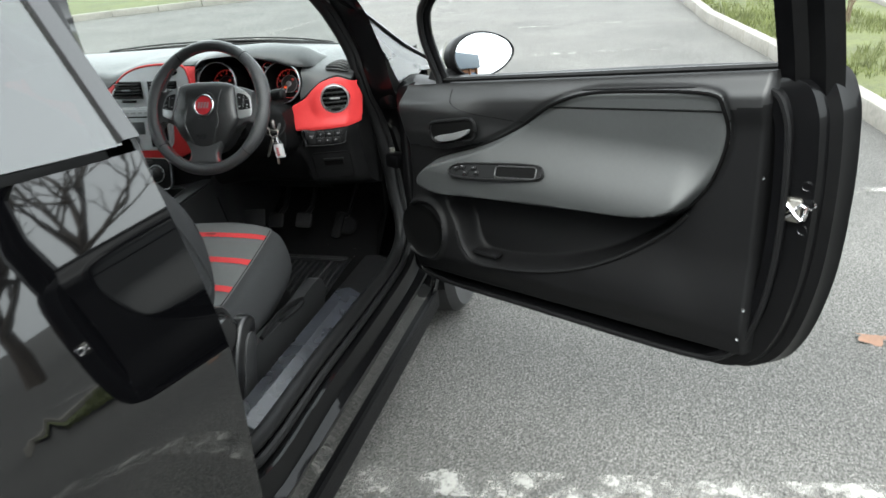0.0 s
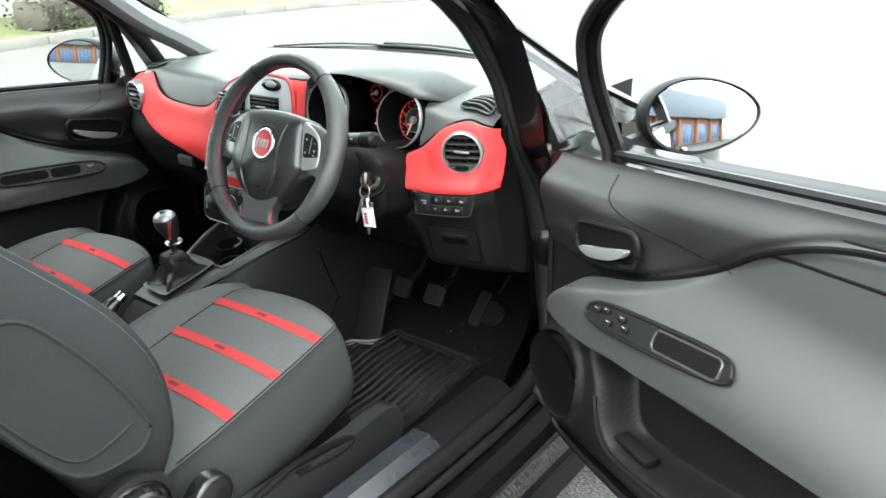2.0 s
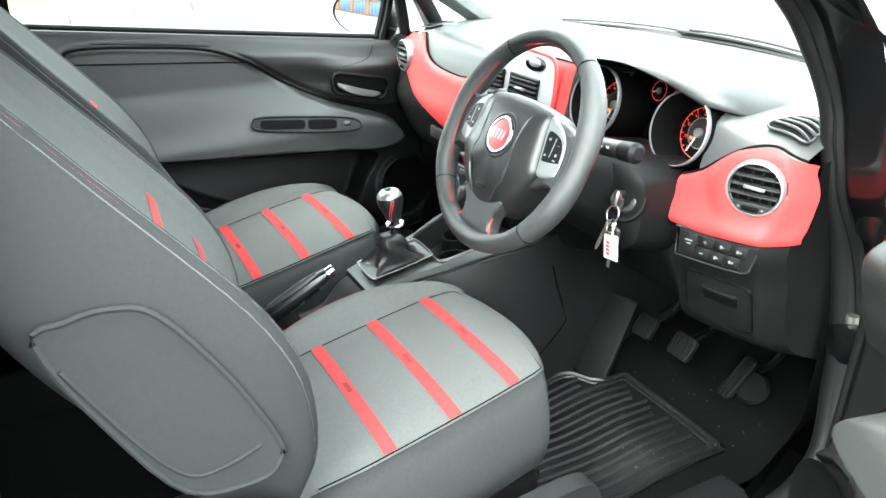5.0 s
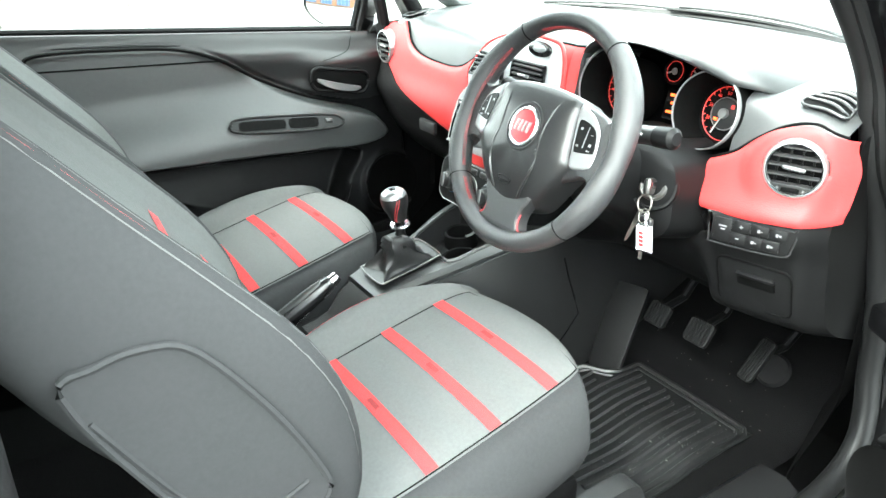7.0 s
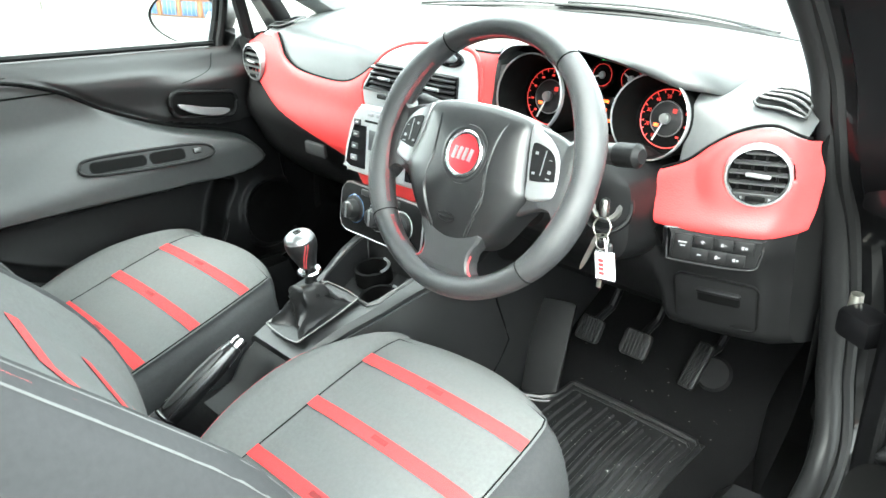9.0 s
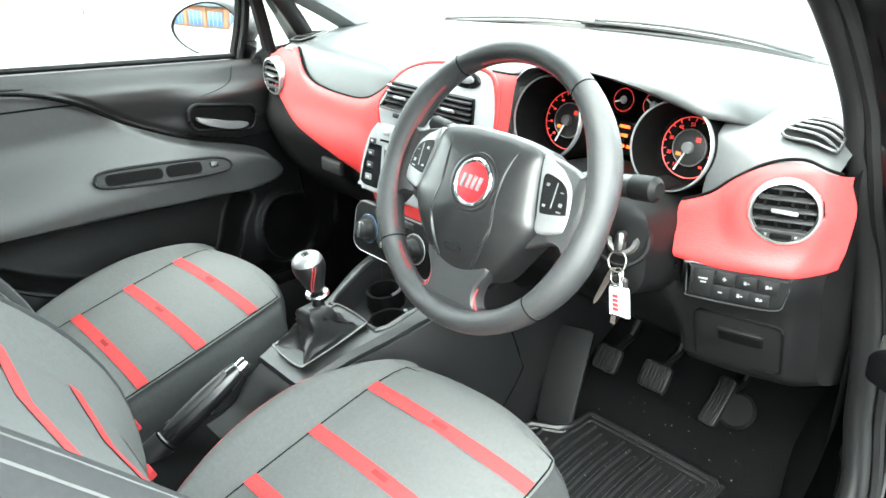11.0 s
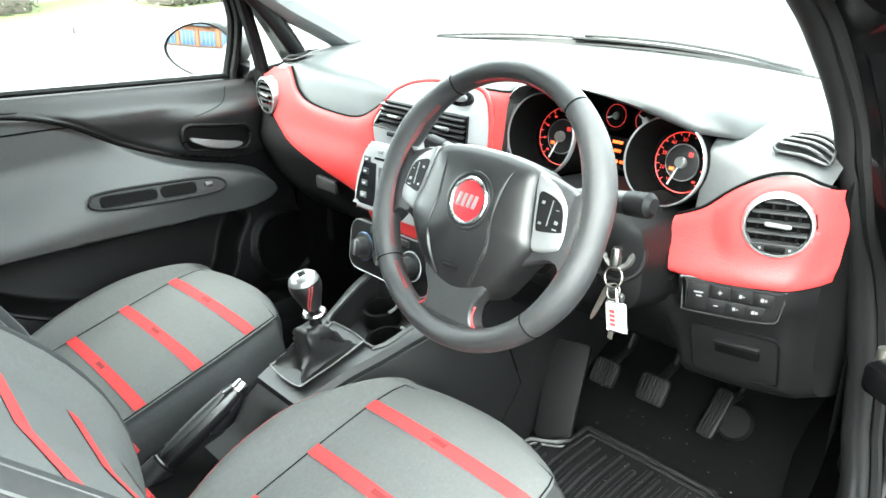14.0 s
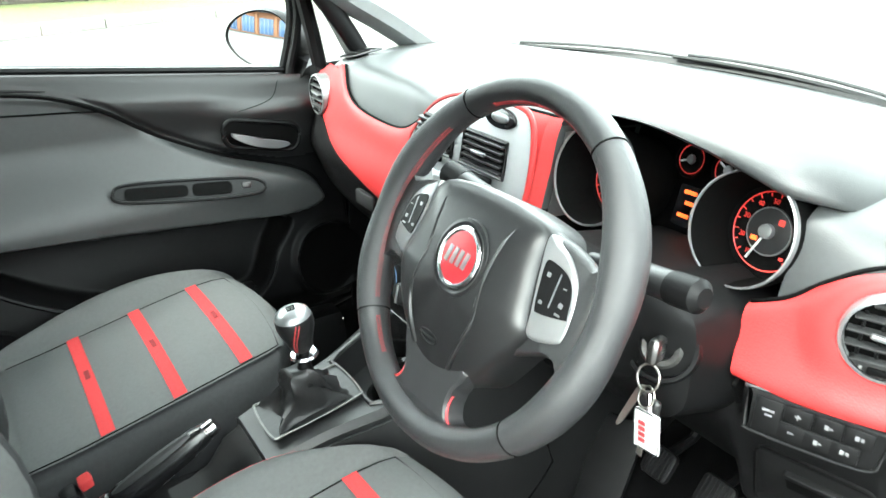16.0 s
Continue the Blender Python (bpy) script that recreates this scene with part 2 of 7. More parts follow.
def line_material():
    """Worn white road paint: the asphalt shows through in patches."""
    m = bpy.data.materials.new("worn_road_paint")
    m.use_nodes = True
    n, l = m.node_tree.nodes, m.node_tree.links
    b = n["Principled BSDF"]
    b.inputs["Roughness"].default_value = 0.8
    b.inputs["Base Color"].default_value = (0.21, 0.205, 0.19, 1)
    co, t = n.new("ShaderNodeTexCoord"), n.new("ShaderNodeTexNoise")
    t.inputs["Scale"].default_value, t.inputs["Detail"].default_value, t.inputs["Roughness"].default_value = 9, 9, 0.75
    l.new(co.outputs["Object"], t.inputs["Vector"])
    ramp = n.new("ShaderNodeValToRGB")
    ramp.color_ramp.elements[0].position, ramp.color_ramp.elements[1].position = 0.465, 0.6
    l.new(t.outputs[0], ramp.inputs[0])
    clear, mx = n.new("ShaderNodeBsdfTransparent"), n.new("ShaderNodeMixShader")
    l.new(ramp.outputs[0], mx.inputs[0])
    l.new(clear.outputs[0], mx.inputs[1])
    l.new(b.outputs[0], mx.inputs[2])
    l.new(mx.outputs[0], n["Material Output"].inputs[0])
    return m


ASPHALT, LINE = asphalt_material(), line_material()


# ---- builders ----
AT_WORLD = set()


def thing(name, label, category, group="", base=(0, 0, 0), m=None, kind=""):
    """An Empty at the base of a thing. With m its parts are given in m's own axes, without it in the world's."""
    e = tagged(new(name), label, category, group, kind)
    e.empty_display_size = 0.1
    e.matrix_basis = m if m is not None else Matrix.Translation(base)
    if m is None:
        AT_WORLD.add(e.name)
    return e


def part(name, bm, mat, parent, label="", sharp=35, smooth=True, kind=""):
    me = bpy.data.meshes.new(name)
    bmesh.ops.recalc_face_normals(bm, faces=bm.faces)
    bm.to_mesh(me)
    bm.free()
    me.materials.append(mat)
    if smooth:
        me.shade_smooth()
        me.set_sharp_from_angle(angle=radians(sharp))
    ob = new(name, me)
    if parent is not None:
        ob.parent = parent
        if parent.name in AT_WORLD:
            ob.matrix_parent_inverse = parent.matrix_basis.inverted()
    return tagged(ob, label, kind=kind)


def spline(pts, n=8, closed=False):
    """A smooth curve through points of any dimension."""
    p = [np.array(q, float) for q in pts]
    out, k = [], len(p)
    for i in range(k if closed else k - 1):
        a, b, c, d = (p[(i + j) % k] if closed else p[min(max(i + j, 0), k - 1)] for j in (-1, 0, 1, 2))
        for s in range(n):
            t = s / n
            out.append(0.5 * (2 * b + (c - a) * t + (2 * a - 5 * b + 4 * c - d) * t * t + (3 * b - a - 3 * c + d) * t ** 3))
    if not closed:
        out.append(p[-1])
    return out


def loft(rings, closed=True, caps=True, loop=False):
    bm = bmesh.new()
    vs = [[bm.verts.new(tuple(p)) for p in r] for r in rings]
    k = len(vs[0])
    for i in range(len(vs) if loop else len(vs) - 1):
        a, b = vs[i], vs[(i + 1) % len(vs)]
        for j in range(k if closed else k - 1):
            bm.faces.new((a[j], a[(j + 1) % k], b[(j + 1) % k], b[j]))
    if caps and closed and not loop:
        bm.faces.new(vs[0])
        bm.faces.new(vs[-1][::-1])
    return bm


def tube(path, r, n=10, loop=False, flat=1.0, up=(0, 0, 1)):
    """A tube along a path; r may be a list; flat squeezes it along 'up'."""
    p = [Vector(tuple(q)) for q in path]
    k, rings, upv = len(p), [], Vector(up)
    for i in range(k):
        d = (p[(i + 1) % k] - p[i - 1]) if loop else p[min(i + 1, k - 1)] - p[max(i - 1, 0)]
        d.normalize()
        side = d.cross(upv)
        if side.length < 1e-3:
            side = d.cross(Vector((1, 0, 0)))
        side.normalize()
        top = side.cross(d)
        rr = r[i] if isinstance(r, (list, tuple)) else r
        rings.append([p[i] + side * (rr * math.cos(a)) + top * (rr * flat * math.sin(a)) for a in (2 * math.pi * j / n for j in range(n))])
    return loft(rings, True, True, loop)


def rbox(sx, sy, sz, r=0.005, m=None, seg=2):
    bm = bmesh.new()
    bmesh.ops.create_cube(bm, size=1)
    bmesh.ops.scale(bm, vec=(sx, sy, sz), verts=bm.verts)
    if r:
        bmesh.ops.bevel(bm, geom=bm.edges[:], offset=min(r, sx * 0.45, sy * 0.45, sz * 0.45), segments=seg, affect="EDGES", profile=0.5)
    if m is not None:
        bmesh.ops.transform(bm, matrix=m, verts=bm.verts)
    return bm


def prism(outline, depth, m=None, bevel=0.0, seg=2):
    """An outline in x and y pushed up along z, with a rounded upper edge."""
    bm = bmesh.new()
    low = [bm.verts.new((p[0], p[1], 0)) for p in outline]
    f = bm.faces.new(low)
    g = bmesh.ops.extrude_face_region(bm, geom=[f])
    top = [v for v in g["geom"] if isinstance(v, bmesh.types.BMVert)]
    bmesh.ops.translate(bm, vec=(0, 0, depth), verts=top)
    if bevel:
        ts = set(top)
        bmesh.ops.bevel(bm, geom=[e for e in bm.edges if e.verts[0] in ts and e.verts[1] in ts], offset=bevel, segments=seg, affect="EDGES", profile=0.5)
    if m is not None:
        bmesh.ops.transform(bm, matrix=m, verts=bm.verts)
    return bm


def lathe(profile, m=None, n=32, caps=False):
    bm = loft([[(r * math.cos(2 * math.pi * j / n), r * math.sin(2 * math.pi * j / n), h) for j in range(n)] for r, h in profile], True, caps)
    bmesh.ops.remove_doubles(bm, verts=bm.verts, dist=1e-6)
    if m is not None:
        bmesh.ops.transform(bm, matrix=m, verts=bm.verts)
    return bm


def surf(f, us, vs, thick=0.0):
    """A sheet of points f(u, v); with thickness it grows a back."""
    bm = loft([[f(u, v) for v in vs] for u in us], False, False)
    if thick:
        bmesh.ops.recalc_face_normals(bm, faces=bm.faces)
        bmesh.ops.solidify(bm, geom=bm.faces[:], thickness=thick)
    return bm


def join(*bms):
    out = bms[0]
    for b in bms[1:]:
        me = bpy.data.meshes.new("joined")
        b.to_mesh(me)
        b.free()
        out.from_mesh(me)
        bpy.data.meshes.remove(me)
    return out


def moved(bm, m):
    bmesh.ops.transform(bm, matrix=m, verts=bm.verts)
    return bm


def axes(origin, x, y):
    """A pose from an origin and two directions; z stands on both."""
    x = Vector(x).normalized()
    z = x.cross(Vector(y)).normalized()
    y = z.cross(x)
    return Matrix.Translation(origin) @ Matrix((x, y, z)).transposed().to_4x4()


def lin(a, b, n):
    return [a + (b - a) * i / n for i in range(n + 1)]


def smooth(a, b, x):
    t = min(max((x - a) / (b - a), 0), 1)
    return t * t * (3 - 2 * t)


def curve(pts):
    """A function by straight interpolation through (x, y) pairs."""
    xs, ys = zip(*pts)
    return lambda x: float(np.interp(x, xs, ys))


def curve_smooth(pts):
    q = spline(pts, 8)
    xs, ys = [p[0] for p in q], [p[1] for p in q]
    return lambda x: float(np.interp(x, xs, ys))


def round_rect(w, h, r, n=5):
    out = []
    for cx, cy, a0 in ((w / 2 - r, h / 2 - r, 0), (-w / 2 + r, h / 2 - r, 90), (-w / 2 + r, -h / 2 + r, 180), (w / 2 - r, -h / 2 + r, 270)):
        out += [(cx + r * math.cos(radians(a0 + 90 * i / n)), cy + r * math.sin(radians(a0 + 90 * i / n))) for i in range(n + 1)]
    return out


def ellipse(a, b, n=28):
    return [(a * math.cos(2 * math.pi * i / n), b * math.sin(2 * math.pi * i / n)) for i in range(n)]



def lettering(word, size, m):
    """A word as a flat mesh, centred, in Blender's own font."""
    cu = bpy.data.curves.new("lettering", "FONT")
    cu.body, cu.size, cu.align_x, cu.align_y, cu.resolution_u = word, size, "CENTER", "CENTER", 3
    ob = bpy.data.objects.new("lettering", cu)
    scene.collection.objects.link(ob)
    me = bpy.data.meshes.new_from_object(ob.evaluated_get(bpy.context.evaluated_depsgraph_get()))
    bpy.data.objects.remove(ob)
    bpy.data.curves.remove(cu)
    bm = bmesh.new()
    bm.from_mesh(me)
    bpy.data.meshes.remove(me)
    bmesh.ops.transform(bm, matrix=m, verts=bm.verts)
    return bm


# ---- ground and surroundings ----
LOT = radians(7)          # the bays are turned a little against the car
LX, LY = Vector((math.cos(LOT), math.sin(LOT), 0)), Vector((-math.sin(LOT), math.cos(LOT), 0))


def lot(a, b, z=0.0):
    """A place on the car park: a metres along the bay lines, b across them."""
    return Vector((1.136, -0.118, 0)) + LX * a + LY * b + Vector((0, 0, z))


ground = tagged(part("ground", surf(lambda u, v: (u, v, 0.0), [-400, -60, -20, -8, 0, 8, 20, 60, 400], [-400, -60, -20, -8, 0, 8, 20, 60, 400]), ASPHALT, None, smooth=False),
                "worn grey asphalt of an empty car park", "ground", kind="structure")


def strip(a0, b0, a1, b1, w):
    d = (lot(a1, b1) - lot(a0, b0)).normalized()
    s = Vector((-d.y, d.x, 0)) * (w / 2)
    n = max(2, int((lot(a1, b1) - lot(a0, b0)).length / 0.5))
    pts = [lot(a0, b0).lerp(lot(a1, b1), i / n) for i in range(n + 1)]
    return loft([[p - s + Vector((0, 0, 0.004)), p + s + Vector((0, 0, 0.004))] for p in pts], False, False)


for a0, b0, a1, b1, w in ((-3.4, 0, 2.3, 0, 0.11), (-3.4, 2.4, 2.0, 2.4, 0.1), (-3.4, 4.8, 1.7, 4.8, 0.1), (-3.4, 7.2, 1.4, 7.2, 0.1), (-3.4, 9.6, 1.1, 9.6, 0.1),
                          (-3.4, 12, 0.8, 12, 0.1), (-3.4, 14.4, 0.6, 14.4, 0.1), (-3.4, -2.4, 2.5, -2.4, 0.1), (-3.4, -4.8, 2.5, -4.8, 0.1),
                          (-2.4, 8.8, -1.9, 14.5, 0.12), (-4.9, 6.0, -3.7, 16, 0.13), (4.4, 5, 9, 5, 0.1), (4.4, 7.4, 9, 7.4, 0.1), (4.4, 9.8, 9, 9.8, 0.1), (4.4, 2.6, 9, 2.6, 0.1)):
    tagged(part("parking_line", strip(a0, b0, a1, b1, w), LINE, None, smooth=False), "worn white painted bay line on the asphalt", "road marking", "bay lines", "structure")


def kerb(name, path, inward, label):
    """Kerb stones one after another along a path; the ground behind them is raised."""
    e = thing(name, label, "kerb", base=(path[0][0], path[0][1], 0), kind="structure")
    pts = [Vector((p[0], p[1], 0)) for p in path]
    for a, b in zip(pts, pts[1:]):
        d = b - a
        n = max(1, round(d.length / 0.9))
        for i in range(n):
            c = a.lerp(b, (i + 0.5) / n)
            m = Matrix.Translation(c + Vector((0, 0, 0.045))) @ Matrix.Rotation(math.atan2(d.y, d.x), 4, "Z")
            part("kerb_stone", rbox(d.length / n - 0.012, 0.13, 0.2, 0.018, m), CONCRETE, e)
    return e


island_edge = [(3.2, 1.4), (3.05, 3.5), (2.66, 6.56), (2.2, 9.2), (1.85, 13.0), (1.8, 17.0)]
kerb("kerb", island_edge, 1, "weathered concrete kerb round a planted island")
kerb("kerb", [(x + 1.75 + 0.05 * y, y + 0.2) for x, y in island_edge], -1, "weathered concrete kerb of the island's far side")
tagged(part("grass_island", loft([[(x + 0.05, y, 0.08), (x + 0.9, y + 0.1, 0.13), (x + 1.7 + 0.05 * y, y + 0.2, 0.08)] for x, y in island_edge], False, False), GRASS, None),
       "mossy grass island between rows of bays", "grass", kind="structure")
far_edge = [(-7.4, -9.0), (-9.3, -1.0), (-10.3, 0.7), (-11.1, 2.4), (-11.6, 5.0), (-12.4, 8.5), (-12.0, 11.5), (-10.5, 13.6), (-8.4, 15.9), (-4.0, 19.5), (3.0, 22.0)]
kerb("kerb", far_edge, -1, "weathered concrete kerb below a grass verge")
out = [(-0.93, 0.36), (-0.93, 0.36), (-0.93, 0.36), (-0.94, 0.33), (-0.95, 0.3), (-1, 0.1), (-0.9, 0.45), (-0.78, 0.62), (-0.68, 0.73), (-0.5, 0.86), (-0.3, 0.95)]
tagged(part("grass_verge", loft([[(x + o[0] * k, y + o[1] * k, z) for k, z in ((0.05, 0.09), (1.2, 0.15), (4.0, 0.25), (14, 0.4))] for (x, y), o in zip(far_edge, out)], False, False), GRASS, None),
       "mossy grass verge behind the kerb", "grass", kind="structure")


def blades(seed, spots, name, label):
    rnd = random.Random(seed)
    bm = bmesh.new()
    for x, y, z in spots:
        for _ in range(3):
            a, h, w = rnd.uniform(0, 6.28), rnd.uniform(0.04, 0.13), rnd.uniform(0.004, 0.009)
            px, py = x + rnd.uniform(-.05, .05), y + rnd.uniform(-.05, .05)
            lx, ly = rnd.uniform(-.05, .05), rnd.uniform(-.05, .05)
            bm.faces.new([bm.verts.new(p) for p in ((px - w * math.cos(a), py - w * math.sin(a), z - 0.01), (px + w * math.cos(a), py + w * math.sin(a), z - 0.01), (px + lx, py + ly, z + h))])
    return tagged(part(name, bm, BLADE, None, smooth=False), label, "grass", kind="stuff")


rnd = random.Random(3)
spots = []
for _ in range(5200):
    i = rnd.choices(range(5), (3, 3, 3, 2, 1))[0]
    t, k = rnd.random(), rnd.random()
    (x0, y0), (x1, y1) = island_edge[i], island_edge[i + 1]
    x, y = x0 + (x1 - x0) * t, y0 + (y1 - y0) * t
    if noise.noise((x + k * 2, y, 0)) > -0.12:
        spots.append((x + 0.1 + k * 1.5, y, 0.1))
blades(1, spots, "grass_tufts", "short yellow-green grass tufts on the island")


def shrub(name, at, r, h, n, mat, label, cat, seed):
    """A bush of thin stems that fork outwards."""
    rnd = random.Random(seed)
    e = thing(name, label, cat, base=at)
    bms = []
    for _ in range(n):
        a, l = rnd.uniform(0, 6.28), rnd.uniform(0.4, 1) * r
        p0 = Vector(at) + Vector((rnd.uniform(-.15, .15) * r, rnd.uniform(-.15, .15) * r, 0))
        p2 = Vector(at) + Vector((math.cos(a) * l, math.sin(a) * l, h * rnd.uniform(0.5, 1)))
        p1 = p0.lerp(p2, 0.5) + Vector((0, 0, h * 0.15))
        bms.append(tube([p0, p1, p2], [0.012 * r + 0.003, 0.008 * r + 0.002, 0.002], 4))
    part("stems", join(*bms), mat, e)
    return e


shrub("dry_bush", (2.95, 10.6, 0.1), 0.55, 0.6, 130, TWIG, "dense dry brown bush on the grass island", "bush", 4)
shrub("thin_shrub", (3.55, 7.9, 0.1), 0.4, 0.75, 14, TWIG, "thin leafless shrub on the grass island", "bush", 5)
shrub("dry_bush", (-9.3, 17.2, 0.2), 0.9, 0.9, 120, TWIG, "dense dry brown bush on the verge", "bush", 6)


def bare_tree(at, height, seed):
    """A leafless tree: a tapered trunk that forks again and again."""
    rnd = random.Random(seed)
    e = thing("bare_tree", "leafless winter tree with fine forking branches", "tree", "bare trees", base=at)
    limbs, twigs = [], []

    def grow(p, d, l, r, depth):
        steps, pts = 4, [p]
        for _ in range(steps):
            d = (d + Vector((rnd.gauss(0, .16), rnd.gauss(0, .16), rnd.gauss(0.04, .1)))).normalized()
            pts.append(pts[-1] + d * (l / steps))
        (limbs if depth < 2 else twigs).append(tube(pts, [r * (1 - 0.45 * i / steps) for i in range(steps + 1)], 6 if depth < 2 else 3))
        if depth < 5:
            for q in range(3 if depth else 5):
                s = rnd.uniform(0.45, 1.0) if q else 1.0
                i = min(int(s * steps), steps)
                a = Vector((rnd.gauss(0, 1), rnd.gauss(0, 1), rnd.gauss(0.15, 0.6)))
                grow(pts[i], (d + a * (0.75 if q else 0.35)).normalized(), l * rnd.uniform(0.55, 0.75), r * 0.55 * (1 - 0.2 * (1 - s)), depth + 1)

    grow(Vector(at), Vector((0, 0, 1)), height * 0.35, height * 0.022, 0)
    part("trunk", join(*limbs), BARK, e)
    part("crown", join(*twigs), BARK, e)
    return e


bare_tree((11.5, 6.6, 0), 8.0, 11)
bare_tree((17.0, 13.0, 0), 10.0, 12)
bare_tree((16.0, 7.5, 0), 9.0, 13)
bare_tree((9.5, 16.5, 0), 7.5, 14)


def hedge(at, length, depth, height, turn, seed, label):
    rnd = random.Random(seed)
    e = thing("hedge", label, "hedge", base=at)
    m = Matrix.Translation(at) @ Matrix.Rotation(turn, 4, "Z")
    bm = bmesh.new()
    for _ in range(5000):
        x, y, z = rnd.uniform(-length / 2, length / 2), rnd.uniform(-depth / 2, depth / 2), rnd.uniform(0.0, height)
        k = 1 + 0.25 * noise.noise((x * 1.5, y * 1.5, z * 1.5))
        if abs(y) < depth * 0.36 and z < height * 0.85 and rnd.random() < 0.6:
            continue
        p, s = Vector((x, y * k, z * k)), rnd.uniform(0.025, 0.06)
        a, b = Vector((rnd.gauss(0, 1), rnd.gauss(0, 1), rnd.gauss(0, 1))).normalized() * s, Vector((rnd.gauss(0, 1), rnd.gauss(0, 1), rnd.gauss(0, 1))).normalized() * s
        bm.faces.new([bm.verts.new(m @ q) for q in (p - a, p + b * 0.6, p + a, p - b * 0.6)])
    part("leaves", bm, HEDGE, e, smooth=False)
    part("core", rbox(length * 0.96, depth * 0.7, height * 0.9, 0.12, m @ Matrix.Translation((0, 0, height * 0.45))), BARK, e)


hedge((-12.9, 1.0, 0.15), 5.0, 1.2, 0.9, radians(108), 21, "clipped dark green hedge on the verge")
hedge((-13.0, 6.6, 0.12), 3.0, 1.1, 0.6, radians(106), 22, "low olive-green bushy hedge behind the kerb")
wall = tagged(part("boundary_wall", loft([[(x + o[0] * 3.6, y + o[1] * 3.6, 0.1), (x + o[0] * 3.6, y + o[1] * 3.6, 2.2), (x + o[0] * 3.8, y + o[1] * 3.8, 2.2), (x + o[0] * 3.8, y + o[1] * 3.8, 0.1)]
                                          for (x, y), o in list(zip(far_edge, out))[:6]], True, True), RENDERED, None), "pale rendered boundary wall behind the verge", "wall", kind="structure")


def shop(at, n, label):
    """A long shop front: brick piers, blue-framed windows and a deep grey roof."""
    e = thing("retail_building", label, "building", base=at)
    x0, y0, _ = at
    part("wall", rbox(n * 5.0, 8, 3.6, 0.02, Matrix.Translation((x0 + n * 2.5, y0 - 4.4, 1.8))), BRICK, e)
    part("roof", rbox(n * 5.0 + 1.2, 9.6, 3.2, 0.05, Matrix.Translation((x0 + n * 2.5, y0 - 4.0, 5.2))), CLADDING, e)
    for i in range(n):
        w = part("window", rbox(3.6, 0.1, 2.6, 0.01, Matrix.Translation((x0 + 2.5 + i * 5, y0 - 0.36, 1.5))), BLUE_GLASS, e)
        for k in range(4):
            part("frame", rbox(0.08, 0.14, 2.6, 0.01, Matrix.Translation((x0 + 1.0 + k + i * 5, y0 - 0.33, 1.5))), WHITE, w)
    for i in range(n + 1):
        part("pier", rbox(0.7, 0.5, 3.6, 0.02, Matrix.Translation((x0 + i * 5, y0 - 0.2, 1.8))), BRICK, e)
    return e


shop((-44, -42, 0), 10, "low brick shop with blue windows and grey roof")
shop((10, -17, 0), 7, "low brick shop with blue windows and grey roof far behind")

leaf_pts = [(0.05 * math.cos(a) * (1 + 0.3 * math.cos(5 * a)), 0.035 * math.sin(a) * (1 + 0.3 * math.cos(5 * a)), 0.006 + 0.01 * math.cos(2 * a)) for a in lin(0, 2 * math.pi, 20)[:-1]]
bm = bmesh.new()
bm.faces.new([bm.verts.new((2.277 + p[0], 0.849 + p[1], p[2] + 0.004)) for p in leaf_pts])
tagged(part("dead_leaf", bm, LEAF, None), "dry curled brown leaf on the asphalt", "leaf")


# ---- car body ----
def hw(y, z):
    """Half the car's width at a place along it and a height."""
    w = 0.80 - 0.055 * smooth(0.5, 0.22, z) - 0.5 * max(z - 1.21, 0)
    # behind the doors the flank leans in above a soft shoulder line; in front it hardly does
    t, k = min(max((z - 0.74) / 0.19, 0), 1), min(max(z - 0.93, 0), 0.29)
    lean = 0.25 * 0.19 * (t ** 3 - t ** 4 / 2) + 0.25 * k + 0.12 * k * k
    back = smooth(0.4, -0.2, y)
    w -= lean * back + 0.012 * smooth(0.75, 1.1, z) * (1 - back)
    return w - 0.26 * max((y - 0.95) / 0.8, 0) ** 2 - 0.16 * max((-1.3 - y) / 0.9, 0) ** 2


belt = curve_smooth([(-2.25, 1.19), (-1.75, 1.232), (-1.25, 1.225), (-0.8, 1.18), (-0.3, 1.13), (0.2, 1.085), (0.6, 1.04), (1.0, 0.95), (1.35, 0.83), (1.7, 0.68)])
FRONT_AXLE, REAR_AXLE, HUB = 0.95, -1.5, 0.30


def under(y):
    z = 0.2
    for c in (FRONT_AXLE, REAR_AXLE):
        if abs(y - c) < 0.345:
            z = max(z, HUB + math.sqrt(0.345 ** 2 - (y - c) ** 2))
    return z


car = thing("hatchback_car", "glossy black three-door hatchback with its driver's door open", "car", base=(0, -0.3, 0))


def side_strip(sgn, y0, y1, low, high, n=40, k=14, push=0.0, thick=0.012):
    return surf(lambda y, v: (sgn * (hw(y, low(y) + (high(y) - low(y)) * v) + push), y, low(y) + (high(y) - low(y)) * v), lin(y0, y1, n), lin(0, 1, k), thick)


